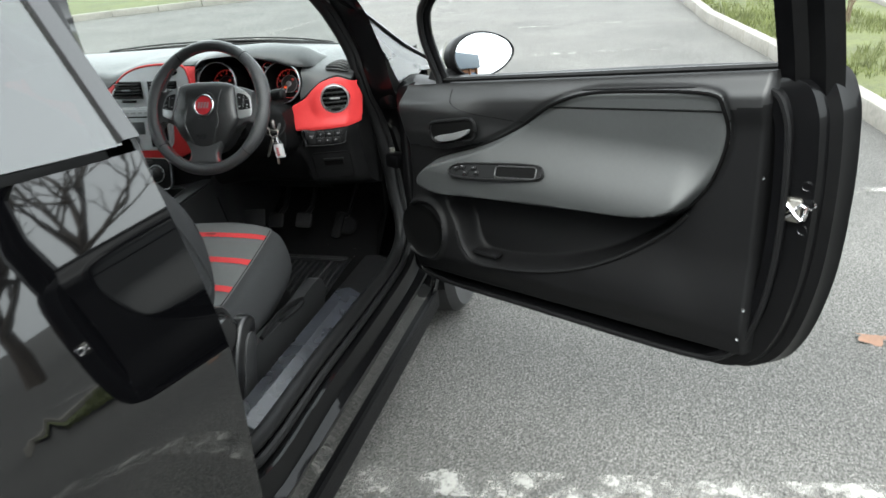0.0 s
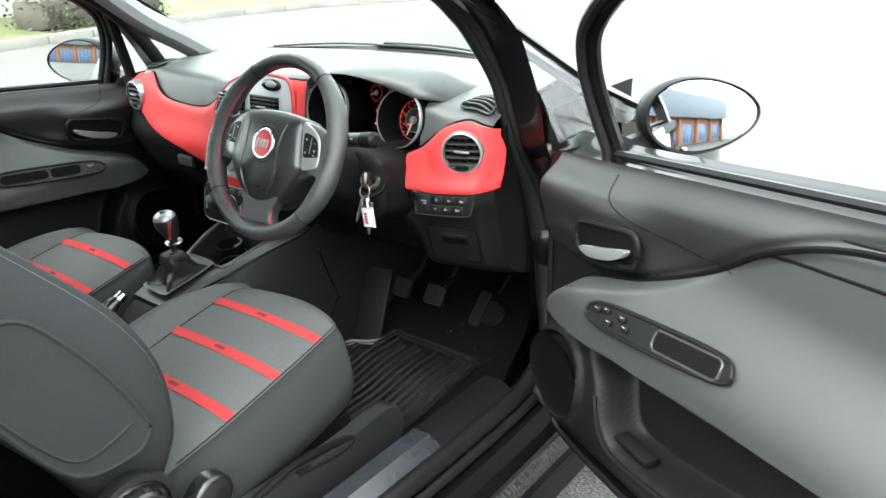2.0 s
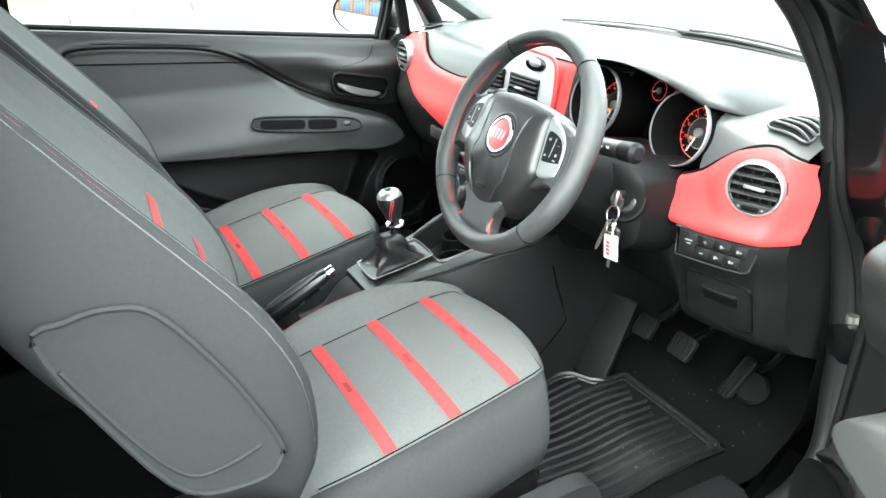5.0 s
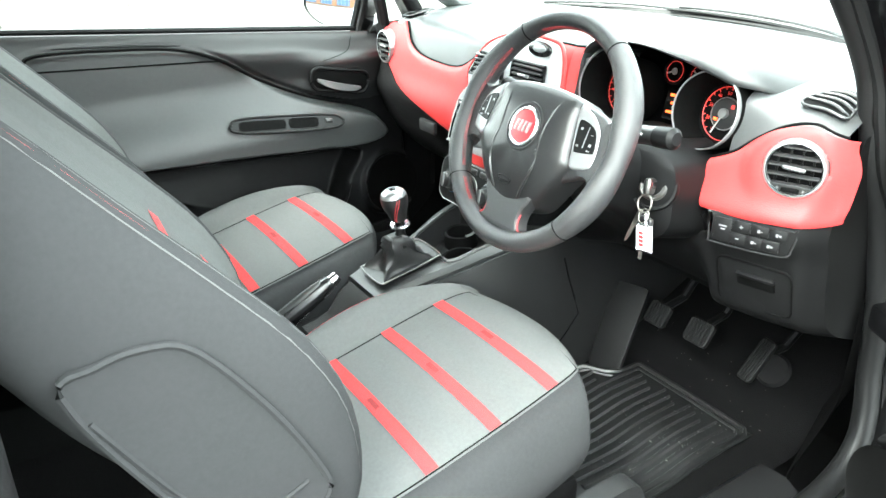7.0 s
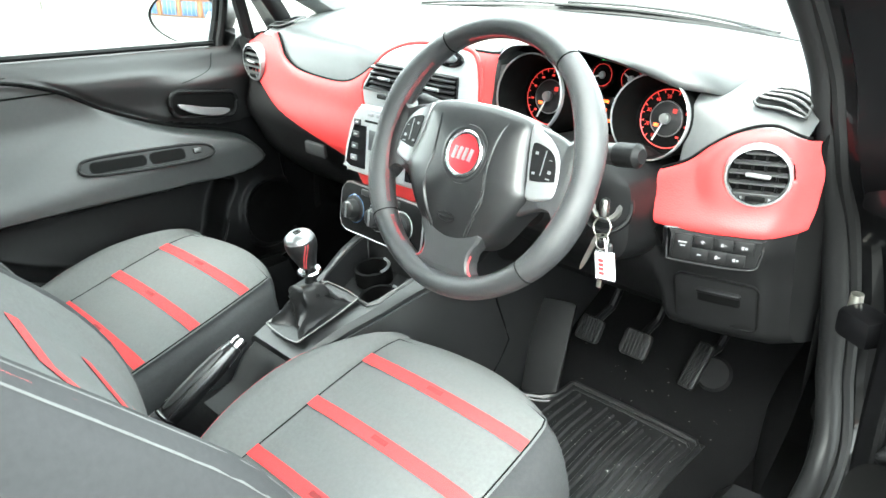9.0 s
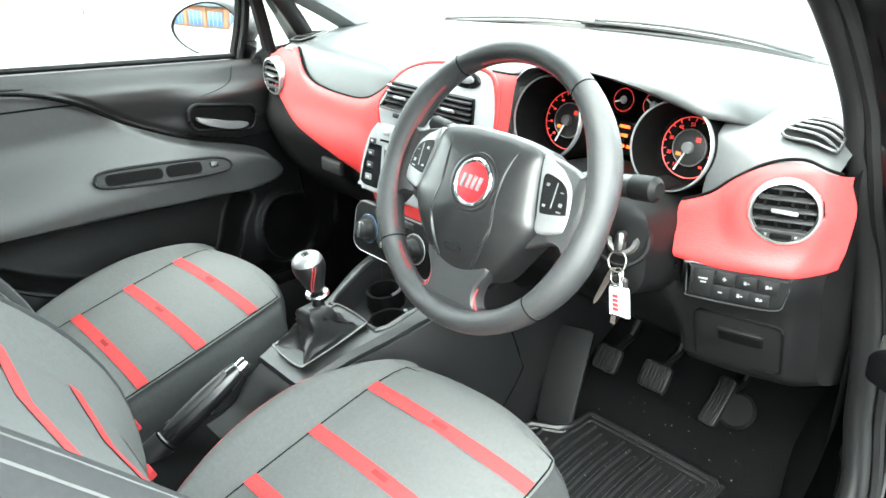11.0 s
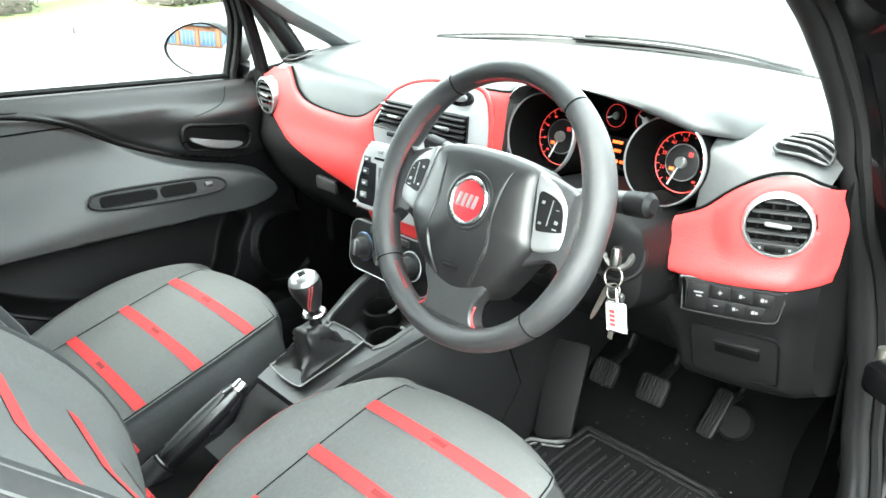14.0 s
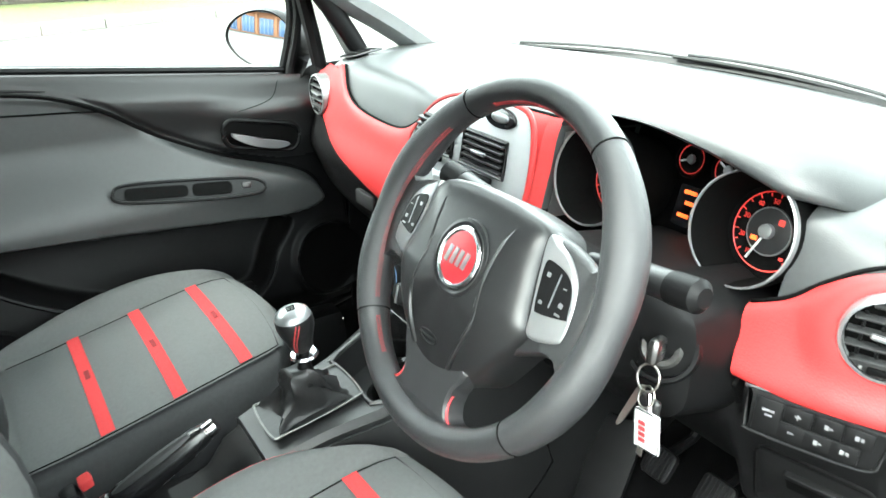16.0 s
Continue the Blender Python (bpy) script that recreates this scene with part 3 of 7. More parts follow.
roof_z = curve_smooth([(-2.1, 1.3), (-1.9, 1.42), (-1.5, 1.5), (-0.8, 1.535), (-0.2, 1.52), (0.1, 1.48)])
for sgn in (1, -1):
    part("front_wing", side_strip(sgn, 0.555, 1.72, under, belt), PAINT, car)
    part("rear_quarter_panel", side_strip(sgn, -0.79, -2.25, under, belt, 50), PAINT, car)
    part("sill", side_strip(sgn, -0.79, 0.555, lambda y: 0.2, lambda y: 0.375, 20, 8, -0.004), PAINT, car)
    part("skirt", side_strip(sgn, -1.14, 0.6, lambda y: 0.17, lambda y: 0.235, 20, 4, 0.008), LOWER, car)
    # quarter window with its frame
    w = part("quarter_window", side_strip(sgn, -0.81, -1.62, lambda y: belt(y) + 0.012, lambda y: max(min(roof_z(y) - 0.09, 1.44) - 0.14 * smooth(-1.3, -1.62, y), belt(y) + 0.03), 20, 8, -0.006, 0.004), TINT, car, "dark tinted window")
    part("window_seal", side_strip(sgn, -0.86, -1.75, belt, lambda y: belt(y) + 0.012, 20, 3, 0.004), BLACK, w)
    part("window_rail", side_strip(sgn, -0.86, -1.75, lambda y: max(min(roof_z(y) - 0.09, 1.44) - 0.14 * smooth(-1.3, -1.75, y), belt(y) + 0.025), lambda y: roof_z(y) - 0.02, 24, 4), PAINT, car)
    part("door_post", side_strip(sgn, -0.772, -0.81, lambda y: belt(y) + 0.02, lambda y: roof_z(y) - 0.03, 4, 10, 0.001), PAINT, car)
    part("rear_pillar", side_strip(sgn, -1.62, -2.12, lambda y: belt(y), lambda y: max(roof_z(y) - 0.02, belt(y) + 0.01), 14, 8, 0.0), PAINT, car)
    part("wheel_arch", loft([[(sgn * x, c + r * math.cos(a), HUB + r * math.sin(a)) for a in lin(-0.2, math.pi + 0.2, 24)] for c, r, x in ((FRONT_AXLE, 0.35, 0.66), (FRONT_AXLE, 0.345, 0.775))], False, False), LOWER, car)
    part("wheel_arch", loft([[(sgn * x, c + r * math.cos(a), HUB + r * math.sin(a)) for a in lin(-0.2, math.pi + 0.2, 24)] for c, r, x in ((REAR_AXLE, 0.35, 0.5), (REAR_AXLE, 0.345, 0.775))], False, False), LOWER, car)

part("roof", surf(lambda y, u: (u * (hw(y, roof_z(y)) + 0.005), y, roof_z(y) + 0.05 * (1 - u * u) - 0.02), lin(-2.05, 0.06, 24), lin(-1, 1, 20), 0.02), PAINT, car)
part("headliner", surf(lambda y, u: (u * 0.56, y, roof_z(y) - 0.03 - 0.03 * u * u), lin(-1.95, 0.02, 10), lin(-1, 1, 10), 0.01), GREY_TRIM, car, "light grey cloth headliner")
bonnet_z = curve_smooth([(0.55, 1.07), (0.8, 1.045), (1.2, 0.94), (1.55, 0.8), (1.75, 0.62)])
part("bonnet", surf(lambda y, u: (u * (hw(y, 0.9) - 0.005), y, bonnet_z(y) + 0.01 - 0.06 * u ** 4), lin(0.8, 1.72, 16), lin(-1, 1, 20), 0.015), PAINT, car)
part("front_bumper", loft([[(u * (hw(1.7, 0.5) + 0.005), 1.68 + 0.12 * (1 - u * u) - 0.03 * abs(v - 0.45), 0.2 + 0.5 * v) for u in lin(-1, 1, 20)] for v in lin(0, 1, 8)], False, False), PAINT, car)
part("tailgate", loft([[(u * hw(-2.2, 0.9), y - 0.06 * (1 - u * u), z) for u in lin(-1, 1, 16)] for y, z in ((-2.02, 1.47), (-2.12, 1.35), (-2.22, 1.12), (-2.27, 0.9), (-2.28, 0.7))], False, False), PAINT, car)
part("rear_bumper", loft([[(u * (hw(-2.2, 0.5) + 0.01), y - 0.06 * (1 - u * u), z) for u in lin(-1, 1, 16)] for y, z in ((-2.28, 0.72), (-2.31, 0.6), (-2.3, 0.4), (-2.22, 0.22))], False, False), PAINT, car)
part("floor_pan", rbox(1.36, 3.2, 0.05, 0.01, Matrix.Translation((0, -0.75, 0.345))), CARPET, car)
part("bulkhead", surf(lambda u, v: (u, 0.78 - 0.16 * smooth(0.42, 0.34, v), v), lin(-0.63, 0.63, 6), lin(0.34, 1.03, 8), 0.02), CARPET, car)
for sgn in (1, -1):
    part("headlamp", loft([[(sgn * (0.42 + 0.22 * s - 0.05 * s * s), 1.72 - 0.16 * s + d, 0.7 + 0.16 * s + h) for d, h in ((0, 0), (0.03, 0.06), (0.0, 0.13), (-0.05, 0.06))] for s in lin(0, 1, 6)]), LENS, car, "clear headlamp")
    part("tail_lamp", rbox(0.05, 0.1, 0.36, 0.02, Matrix.Translation((sgn * 0.63, -2.13, 1.2)) @ Matrix.Rotation(radians(12), 4, "X")), LAMP_RED, car, "red tail lamp")


def road_wheel(sgn, y):
    m = Matrix.Translation((sgn * 0.69, y, HUB)) @ Matrix.Rotation(radians(90) * sgn, 4, "Y")
    t = part("wheel", lathe([(0.05, 0.02), (0.2, 0.0), (0.215, 0.05), (0.2, 0.055), (0.05, 0.03)], m, 40), SILVER, car, "silver alloy wheel")
    part("tyre", lathe([(0.2, -0.09), (0.27, -0.1), (0.298, -0.07), (0.3, 0.0), (0.298, 0.07), (0.27, 0.1), (0.21, 0.085), (0.2, -0.09)], m, 48), TYRE, t)
    for i in range(5):
        a = radians(72 * i)
        part("spoke", rbox(0.2, 0.05, 0.03, 0.01, m @ Matrix.Rotation(a, 4, "Z") @ Matrix.Translation((0.11, 0, 0.06))), SILVER, t)


for sgn in (1, -1):
    for y in (FRONT_AXLE, REAR_AXLE):
        road_wheel(sgn, y)

# door openings: painted frame with a fat rubber seal
def screen(u, v):
    """A place on the windscreen: u across, v up."""
    x0, x1 = 0.66 * u, 0.55 * u
    y0, z0 = 0.86 - 0.23 * u * u, 1.105 - 0.02 * u * u
    y1, z1 = 0.07 - 0.06 * u * u, 1.5 - 0.05 * u * u
    return (x0 + (x1 - x0) * v, y0 + (y1 - y0) * v, z0 + (z1 - z0) * v + 0.03 * math.sin(math.pi * v))


inner = [(-0.7, 0.51), (-0.3, 0.495), (0.18, 0.487), (0.36, 0.505), (0.44, 0.58), (0.468, 0.74), (0.455, 0.9), (0.4, 1.06), (0.29, 1.21), (0.15, 1.32), (-0.08, 1.42), (-0.4, 1.455), (-0.66, 1.43), (-0.72, 1.3), (-0.735, 1.0), (-0.73, 0.7)]
outer = [(-0.78, 0.39), (-0.3, 0.375), (0.25, 0.375), (0.45, 0.41), (0.53, 0.52), (0.545, 0.72), (0.49, 0.92), (0.415, 1.06), (0.3, 1.23), (0.14, 1.37), (-0.08, 1.47), (-0.4, 1.505), (-0.7, 1.485), (-0.776, 1.36), (-0.794, 1.0), (-0.794, 0.7)]
inner_r = inner[:5] + [(0.462, 0.74), (0.44, 0.9), (0.395, 1.02), (0.383, 1.09), (0.372, 1.15), (0.338, 1.22), (0.292, 1.285), (0.2, 1.35), (-0.05, 1.43)] + inner[11:]
outer_r = outer[:5] + [(0.545, 0.72), (0.47, 0.89), (0.36, 0.99), (0.328, 1.05), (0.325, 1.13), (0.322, 1.19), (0.3, 1.262), (0.2, 1.345), (-0.05, 1.47)] + outer[11:]


def in_x(z):
    return float(np.interp(z, (0.47, 0.56, 0.66, 0.78, 0.95, 1.06, 1.13, 1.21, 1.29, 1.35, 1.45), (0.705, 0.693, 0.668, 0.655, 0.636, 0.624, 0.61, 0.59, 0.567, 0.552, 0.525)))


for sgn in (1, -1):
    ia, oa = (spline(inner_r, 6, True), spline(outer_r, 6, True)) if sgn > 0 else (spline(inner, 6, True), spline(outer, 6, True))
    rings = []
    for k, (f, dx) in enumerate(((0, 0), (0.28, 0.005), (0.34, 0.045), (0.72, 0.055), (0.78, 0.1), (1, 0.125))):
        ring = []
        for p, q in zip(ia, oa):
            y, z = p[0] + (q[0] - p[0]) * f, p[1] + (q[1] - p[1]) * f
            ring.append((sgn * min(in_x(p[1]) + dx, hw(y, z) - 0.004), y, z))
        rings.append(ring)
    fr = part("door_opening", loft(rings, True, False), DARK_PAINT, car, "dusty black painted door opening")
    part("door_seal", tube([(sgn * in_x(p[1]), p[0], p[1]) for p in ia], 0.0195, 12, True, up=(1, 0, 0)), RUBBER, fr)
    part("seal_lip", tube([(sgn * (in_x(p[1]) + 0.022), p[0] + (q[0] - p[0]) * 0.2, p[1] + (q[1] - p[1]) * 0.2) for p, q in zip(ia, oa)], 0.011, 8, True, up=(1, 0, 0)), RUBBER, fr)
    # kick panel and sill trim inside the seal
    part("sill_trim", loft([[(sgn * x, y, z) for x, z in ((0.69, 0.49), (0.655, 0.508), (0.61, 0.503), (0.585, 0.47), (0.57, 0.37))] for y in lin(-0.75, 0.3, 12)], False, False), LOWER, car)
    part("scuff_plate", loft([[(sgn * x, y, z) for x, z in ((0.685, 0.497), (0.655, 0.514), (0.615, 0.51))] for y in lin(-0.6, 0.05, 10)], False, False), SCUFF, car, "scuffed dark sill plate")
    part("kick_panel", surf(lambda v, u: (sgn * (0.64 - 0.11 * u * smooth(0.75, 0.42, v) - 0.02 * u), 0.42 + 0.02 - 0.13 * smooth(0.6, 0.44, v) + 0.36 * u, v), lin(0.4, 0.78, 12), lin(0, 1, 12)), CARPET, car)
    # windscreen pillar, its light trim, and the small fixed window
    pil = [(0.665, 0.64, 1.065), (0.642, 0.45, 1.178), (0.618, 0.3, 1.262), (0.565, 0.06, 1.44)]
    part("cowl_side", surf(lambda y, z: (sgn * (0.672 if sgn < 0 else 0.665), y, z), lin(0.36 if sgn < 0 else 0.47, 0.86, 6), lin(0.34, 1.08, 8), 0.006), LOWER, car)
    edge = spline([(0.79, 0.74, 1.03), (0.745, 0.536, 1.122), (0.722, 0.451, 1.172), (0.679, 0.301, 1.268), (0.6, 0.06, 1.43)], 6)
    glassy = [screen(1, v) for v in lin(0, 1, len(edge) - 1)]
    part("windscreen_pillar", loft([[(sgn * (a[0] + (b[0] - a[0]) * f), a[1] + (b[1] - a[1]) * f - o * 0.6, a[2] + (b[2] - a[2]) * f + o) for f, o in ((0, 0), (0.2, 0.012), (0.5, 0.018), (0.85, 0.012), (1, 0), (0.95, -0.012), (0.5, -0.02), (0.05, -0.012))] for a, b in zip(glassy, edge)]), DARK_PAINT, car)
    part("pillar_trim", tube([(sgn * (x - (0.035 if sgn < 0 else 0.012)), y - 0.008 if sgn < 0 else y + 0.06, z - (0.01 if sgn < 0 else 0.02)) for x, y, z in spline(pil, 6)], 0.046 if sgn < 0 else 0.012, 10, flat=0.8), GREY_TRIM, car)
    post = [(0.668, 0.31, 1.05), (0.655, 0.29, 1.13), (0.63, 0.255, 1.24), (0.61, 0.24, 1.33)]
    if sgn < 0:
        part("window_post", tube([(sgn * x, y, z) for x, y, z in post], 0.016, 8), LOWER, car)
        part("window_ledge", tube([(sgn * 0.665, 0.29, 1.055), (sgn * 0.67, 0.45, 1.062), (sgn * 0.67, 0.64, 1.07)], 0.02, 8), LOWER, car)
    qb = bmesh.new()
    qb.faces.new([qb.verts.new((sgn * x, y, z)) for x, y, z in (((0.77, 0.335, 1.045), (0.78, 0.69, 1.035), (0.738, 0.53, 1.118), (0.716, 0.451, 1.166), (0.676, 0.305, 1.258), (0.714, 0.326, 1.178)) if sgn > 0 else ((0.69, 0.31, 1.06), (0.685, 0.62, 1.06), (0.64, 0.28, 1.25)))])
    qw = part("fixed_window", qb, GLASS, car)
    qw.visible_shadow = False


ws = part("windscreen", surf(screen, lin(-1, 1, 24), lin(0, 1, 10)), GLASS, car)
ws.visible_shadow = False
part("screen_surround", tube([Vector(screen(u, 0.0)) + Vector((0, 0, 0.0)) for u in lin(-1, 1, 20)], 0.012, 6), RUBBER, ws)
part("scuttle_panel", surf(lambda u, v: (0.66 * u, 0.87 - 0.23 * u * u + 0.09 * v, 1.085 - 0.02 * u * u - 0.01 * v), lin(-1, 1, 20), lin(0, 1, 4), 0.01), LOWER, car)


def wiper(u0, u1, v0, v1):
    """A blade that lies on the lower screen, with its arm and clips."""
    def on(t, up):
        x, y, z = screen(u0 + (u1 - u0) * t, v0 + (v1 - v0) * t)
        return Vector((x, y + 0.4 * up, z + 0.9 * up))
    w = part("wiper_blade", tube([on(t, 0.004) for t in lin(0, 1, 14)], 0.0045, 6), LOWER, car)
    part("wiper_spine", tube([on(t, 0.011 + 0.004 * math.sin(math.pi * t)) for t in lin(0.05, 0.95, 12)], 0.0035, 6), RUBBER, w)
    part("wiper_arm", tube([on(t, 0.018 - 0.006 * t) - Vector((0, 0.0, 0.03 * (1 - t))) for t in lin(-0.12, 0.55, 8)], [0.009, 0.008, 0.007, 0.006, 0.005, 0.005, 0.004, 0.004, 0.004], 6), RUBBER, w)


wiper(0.62, -0.25, 0.0, 0.022)
wiper(-0.12, -0.8, 0.0, 0.018)

# rear bench, so that the cabin is closed behind the seats
bench = thing("rear_bench", "dark grey cloth rear bench", "car seat", base=(0, -1.3, 0.37))
part("cushion", rbox(1.18, 0.5, 0.22, 0.06, Matrix.Translation((0, -1.25, 0.58)) @ Matrix.Rotation(radians(8), 4, "X"), 3), SIDE, bench)
part("backrest", rbox(1.18, 0.16, 0.62, 0.06, Matrix.Translation((0, -1.6, 0.93)) @ Matrix.Rotation(radians(-18), 4, "X"), 3), SIDE, bench)
part("base", rbox(1.1, 0.5, 0.14, 0.02, Matrix.Translation((0, -1.25, 0.43))), LOWER, bench)
for sgn in (1, -1):
    part("side_trim", surf(lambda y, z: (sgn * (hw(y, z) - 0.075), y, z), lin(-0.86, -2.1, 10), lin(0.37, 1.15, 8), 0.01), LOWER, car)


# ---- doors ----
def inside(poly, s, z):
    """Signed distance to a closed outline, positive inside, for arrays."""
    p = np.array(poly)
    q = np.roll(p, -1, 0)
    best, odd = np.full(s.shape, 9.0), np.zeros(s.shape, bool)
    for (ax, ay), (bx, by) in zip(p, q):
        dx, dy = bx - ax, by - ay
        t = np.clip(((s - ax) * dx + (z - ay) * dy) / (dx * dx + dy * dy + 1e-12), 0, 1)
        best = np.minimum(best, np.hypot(s - ax - t * dx, z - ay - t * dy))
        if by != ay:
            odd ^= ((ay > z) != (by > z)) & (s < (bx - ax) * (z - ay) / (by - ay) + ax)
    return np.where(odd, best, -best)


def ease(a, b, x):
    t = np.clip((x - a) / (b - a), 0, 1)
    return t * t * (3 - 2 * t)


INSERT_EDGE = spline([(0.66, 1.052), (0.76, 1.09), (0.9, 1.108), (1.05, 1.117), (1.085, 1.095), (1.094, 1.012), (1.05, 0.9), (0.96, 0.835), (0.7, 0.808), (0.5, 0.79), (0.3, 0.772), (0.225, 0.8), (0.27, 0.862), (0.44, 0.925), (0.56, 0.985)], 6, True)
POCKET_EDGE = spline([(0.3, 0.755), (0.5, 0.778), (0.7, 0.796), (0.95, 0.825), (1.04, 0.88), (0.98, 0.8), (0.87, 0.715), (0.75, 0.655), (0.6, 0.61), (0.44, 0.588), (0.38, 0.605), (0.34, 0.68)], 6, True)


def door_top(s):
    return 1.04 + 0.11 * s


def door_low(s):
    return 0.47 + 0.04 * s


def relief(s, z):
    """How far the door's lining stands out (minus) or back at a place of it."""
    i, p = inside(INSERT_EDGE, s, z), inside(POCKET_EDGE, s, z)
    top, low = door_top(s), door_low(s)
    d = 0.012 * ease(top - 0.05, top, z) - 0.012 * ease(top - 0.12, top - 0.06, z) * (1 - ease(top - 0.05, top, z))
    d = d - 0.032 * ease(low + 0.02, low + 0.1, z) * (1 - ease(0.62, 0.78, z)) * (1 - 0.5 * ease(0.95, 1.1, s))
    rest = -0.06 * ease(1.0, 0.84, z) * ease(1.13, 1.0, s) - 0.004
    k = ease(-0.002, 0.014, i)
    d = d * (1 - k) + rest * k
    d = d + 0.075 * ease(0, 0.02, p)
    d = d + 0.006 * ease(0.012, 0.0, np.abs(i + 0.006)) * ease(0.86, 0.93, z)
    r = np.hypot(s - 0.215, z - 0.64)
    d = d - 0.012 * ease(0.012, 0.0, np.abs(r - 0.088)) + 0.006 * ease(0.085, 0.07, r)
    d = d - 0.02 * ease(0.5, 0.36, s) * ease(0.88, 0.95, z) * (1 - ease(1.0, 1.06, z))
    return d + 0.06 * ease(1.165, 1.19, s) + 0.05 * ease(low + 0.025, low, z) + 0.06 * ease(0.16, 0.135, s)


def car_door(name, label, sgn, m, drop, slope, glazed):
    """A door in its own axes: sgn*d outwards, s back from the hinge, z up. drop and slope settle its height."""
    e = thing(name, label, "car door", "doors of the car", m=m)

    def at(s, d, z):
        return (sgn * d, -s, z + drop + slope * (s - 0.2))

    ss, fs = np.linspace(0.135, 1.19, 210), np.linspace(0, 1, 140)
    S, F = np.meshgrid(ss, fs, indexing="ij")
    Z = door_low(S) + (door_top(S) - door_low(S)) * F
    D = relief(S, Z)
    I = inside(INSERT_EDGE, S, Z)
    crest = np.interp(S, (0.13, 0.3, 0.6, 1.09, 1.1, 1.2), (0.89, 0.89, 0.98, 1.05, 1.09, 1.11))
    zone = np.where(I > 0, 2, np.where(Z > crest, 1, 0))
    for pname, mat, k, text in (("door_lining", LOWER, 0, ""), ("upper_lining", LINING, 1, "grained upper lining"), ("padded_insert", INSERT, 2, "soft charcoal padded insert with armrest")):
        bm = bmesh.new()
        vs = {}

        def vert(i, j):
            if (i, j) not in vs:
                vs[i, j] = bm.verts.new(at(S[i, j], D[i, j], Z[i, j]))
            return vs[i, j]

        for i in range(len(ss) - 1):
            for j in range(len(fs) - 1):
                if zone[i, j] == k:
                    bm.faces.new((vert(i, j), vert(i + 1, j), vert(i + 1, j + 1), vert(i, j + 1)))
        part(pname, bm, mat, e, text, sharp=60)

    def lay(pts, off=0.0):
        p = np.array(pts)
        dd = relief(p[:, 0], p[:, 1])
        return [at(a, float(d) + off, b) for (a, b), d in zip(pts, dd)]

    part("insert_piping", tube(lay(INSERT_EDGE, -0.001), 0.0045, 6, True, up=(1, 0, 0)), BLACK, e)
    crease = [(s, 1.05 + 0.035 * (s - 0.66) / 0.43) for s in lin(0.66, 1.088, 14)]
    part("insert_seam", tube(lay(crease, -0.0005), 0.0022, 5), BLACK, e)
    lid = [(0.335, 1.062), (0.34, 1.045), (0.36, 1.026), (0.42, 1.011), (0.5, 1.004), (0.6, 1.0)] if glazed is False else [(0.3, 1.06), (0.33, 1.03), (0.4, 1.015)]
    part("lining_seam", tube(lay(spline(lid, 5), -0.0003), 0.001, 5), BLACK, e)
    part("pocket_rim", tube(lay(POCKET_EDGE[27:66], -0.003), 0.005, 6), LOWER, e)
    # inner release handle; a flat black sheet stands for the shade in its dish
    hs, hz, hd = 0.355, 0.958, float(relief(np.array([0.355]), np.array([0.958]))[0])
    dish = [(a * (1 + 0.9 * c), c + 0.06 * a) for a, c in round_rect(0.165, 0.058, 0.024, 8)]
    ax = axes(at(hs, hd - 0.006, hz), (0, -1, 0.12), (0, 0, 1))
    face_z = -1 if ax.to_3x3().col[2].x * sgn > 0 else 1
    h = part("release_handle_bezel", tube([ax @ Vector((a, b, 0)) for a, b in dish], 0.005, 8, True), LOWER, e)
    part("dish_shade", moved(prism([(a * 0.97, b * 0.97) for a, b in dish], 0.001), ax), BLACK, h)
    blade = spline([(-0.056, -0.014), (0.0, -0.006), (0.05, 0.003), (0.068, 0.005), (0.062, -0.005), (0.03, -0.018), (-0.01, -0.025), (-0.042, -0.025)], 4, True)
    part("release_handle", loft([[ax @ Vector((a, c, k * face_z)) for a, c in blade] for k in (0.004, 0.011, 0.0135)] + [[ax @ Vector((a * 0.97, c * 0.94, 0.0145 * face_z)) for a, c in blade]]), SILVER, h, "satin silver release lever")
    # window switch panel on the armrest
    c0, c1 = np.array([0.372, 0.862]), np.array([0.668, 0.895])
    q = [(c0[0] + (c1[0] - c0[0]) * t, c0[1] + (c1[1] - c0[1]) * t) for t in (0.5,)][0]
    dq = float(relief(np.array([q[0]]), np.array([q[1]]))[0])
    sw = axes(at(q[0], dq - 0.003, q[1]), Vector(at(c1[0], float(relief(c1[:1], c1[1:])[0]), c1[1])) - Vector(at(c0[0], float(relief(c0[:1], c0[1:])[0]), c0[1])), (sgn * 0.55, 0, 1))
    flip = -1 if sw.to_3x3().col[2].x * sgn > 0 else 1
    shape = spline([(-0.148, -0.004), (-0.12, 0.016), (0.0, 0.021), (0.12, 0.02), (0.148, 0.008), (0.135, -0.014), (0.0, -0.021), (-0.12, -0.018)], 5, True)
    sp = part("switch_panel", moved(prism(shape, 0.004 * flip), sw), SWITCH, e, "black switch panel")
    part("switch_trim", tube([sw @ Vector((a, b, 0.004 * flip)) for a, b in shape], 0.0032, 6, True), LOWER, sp)
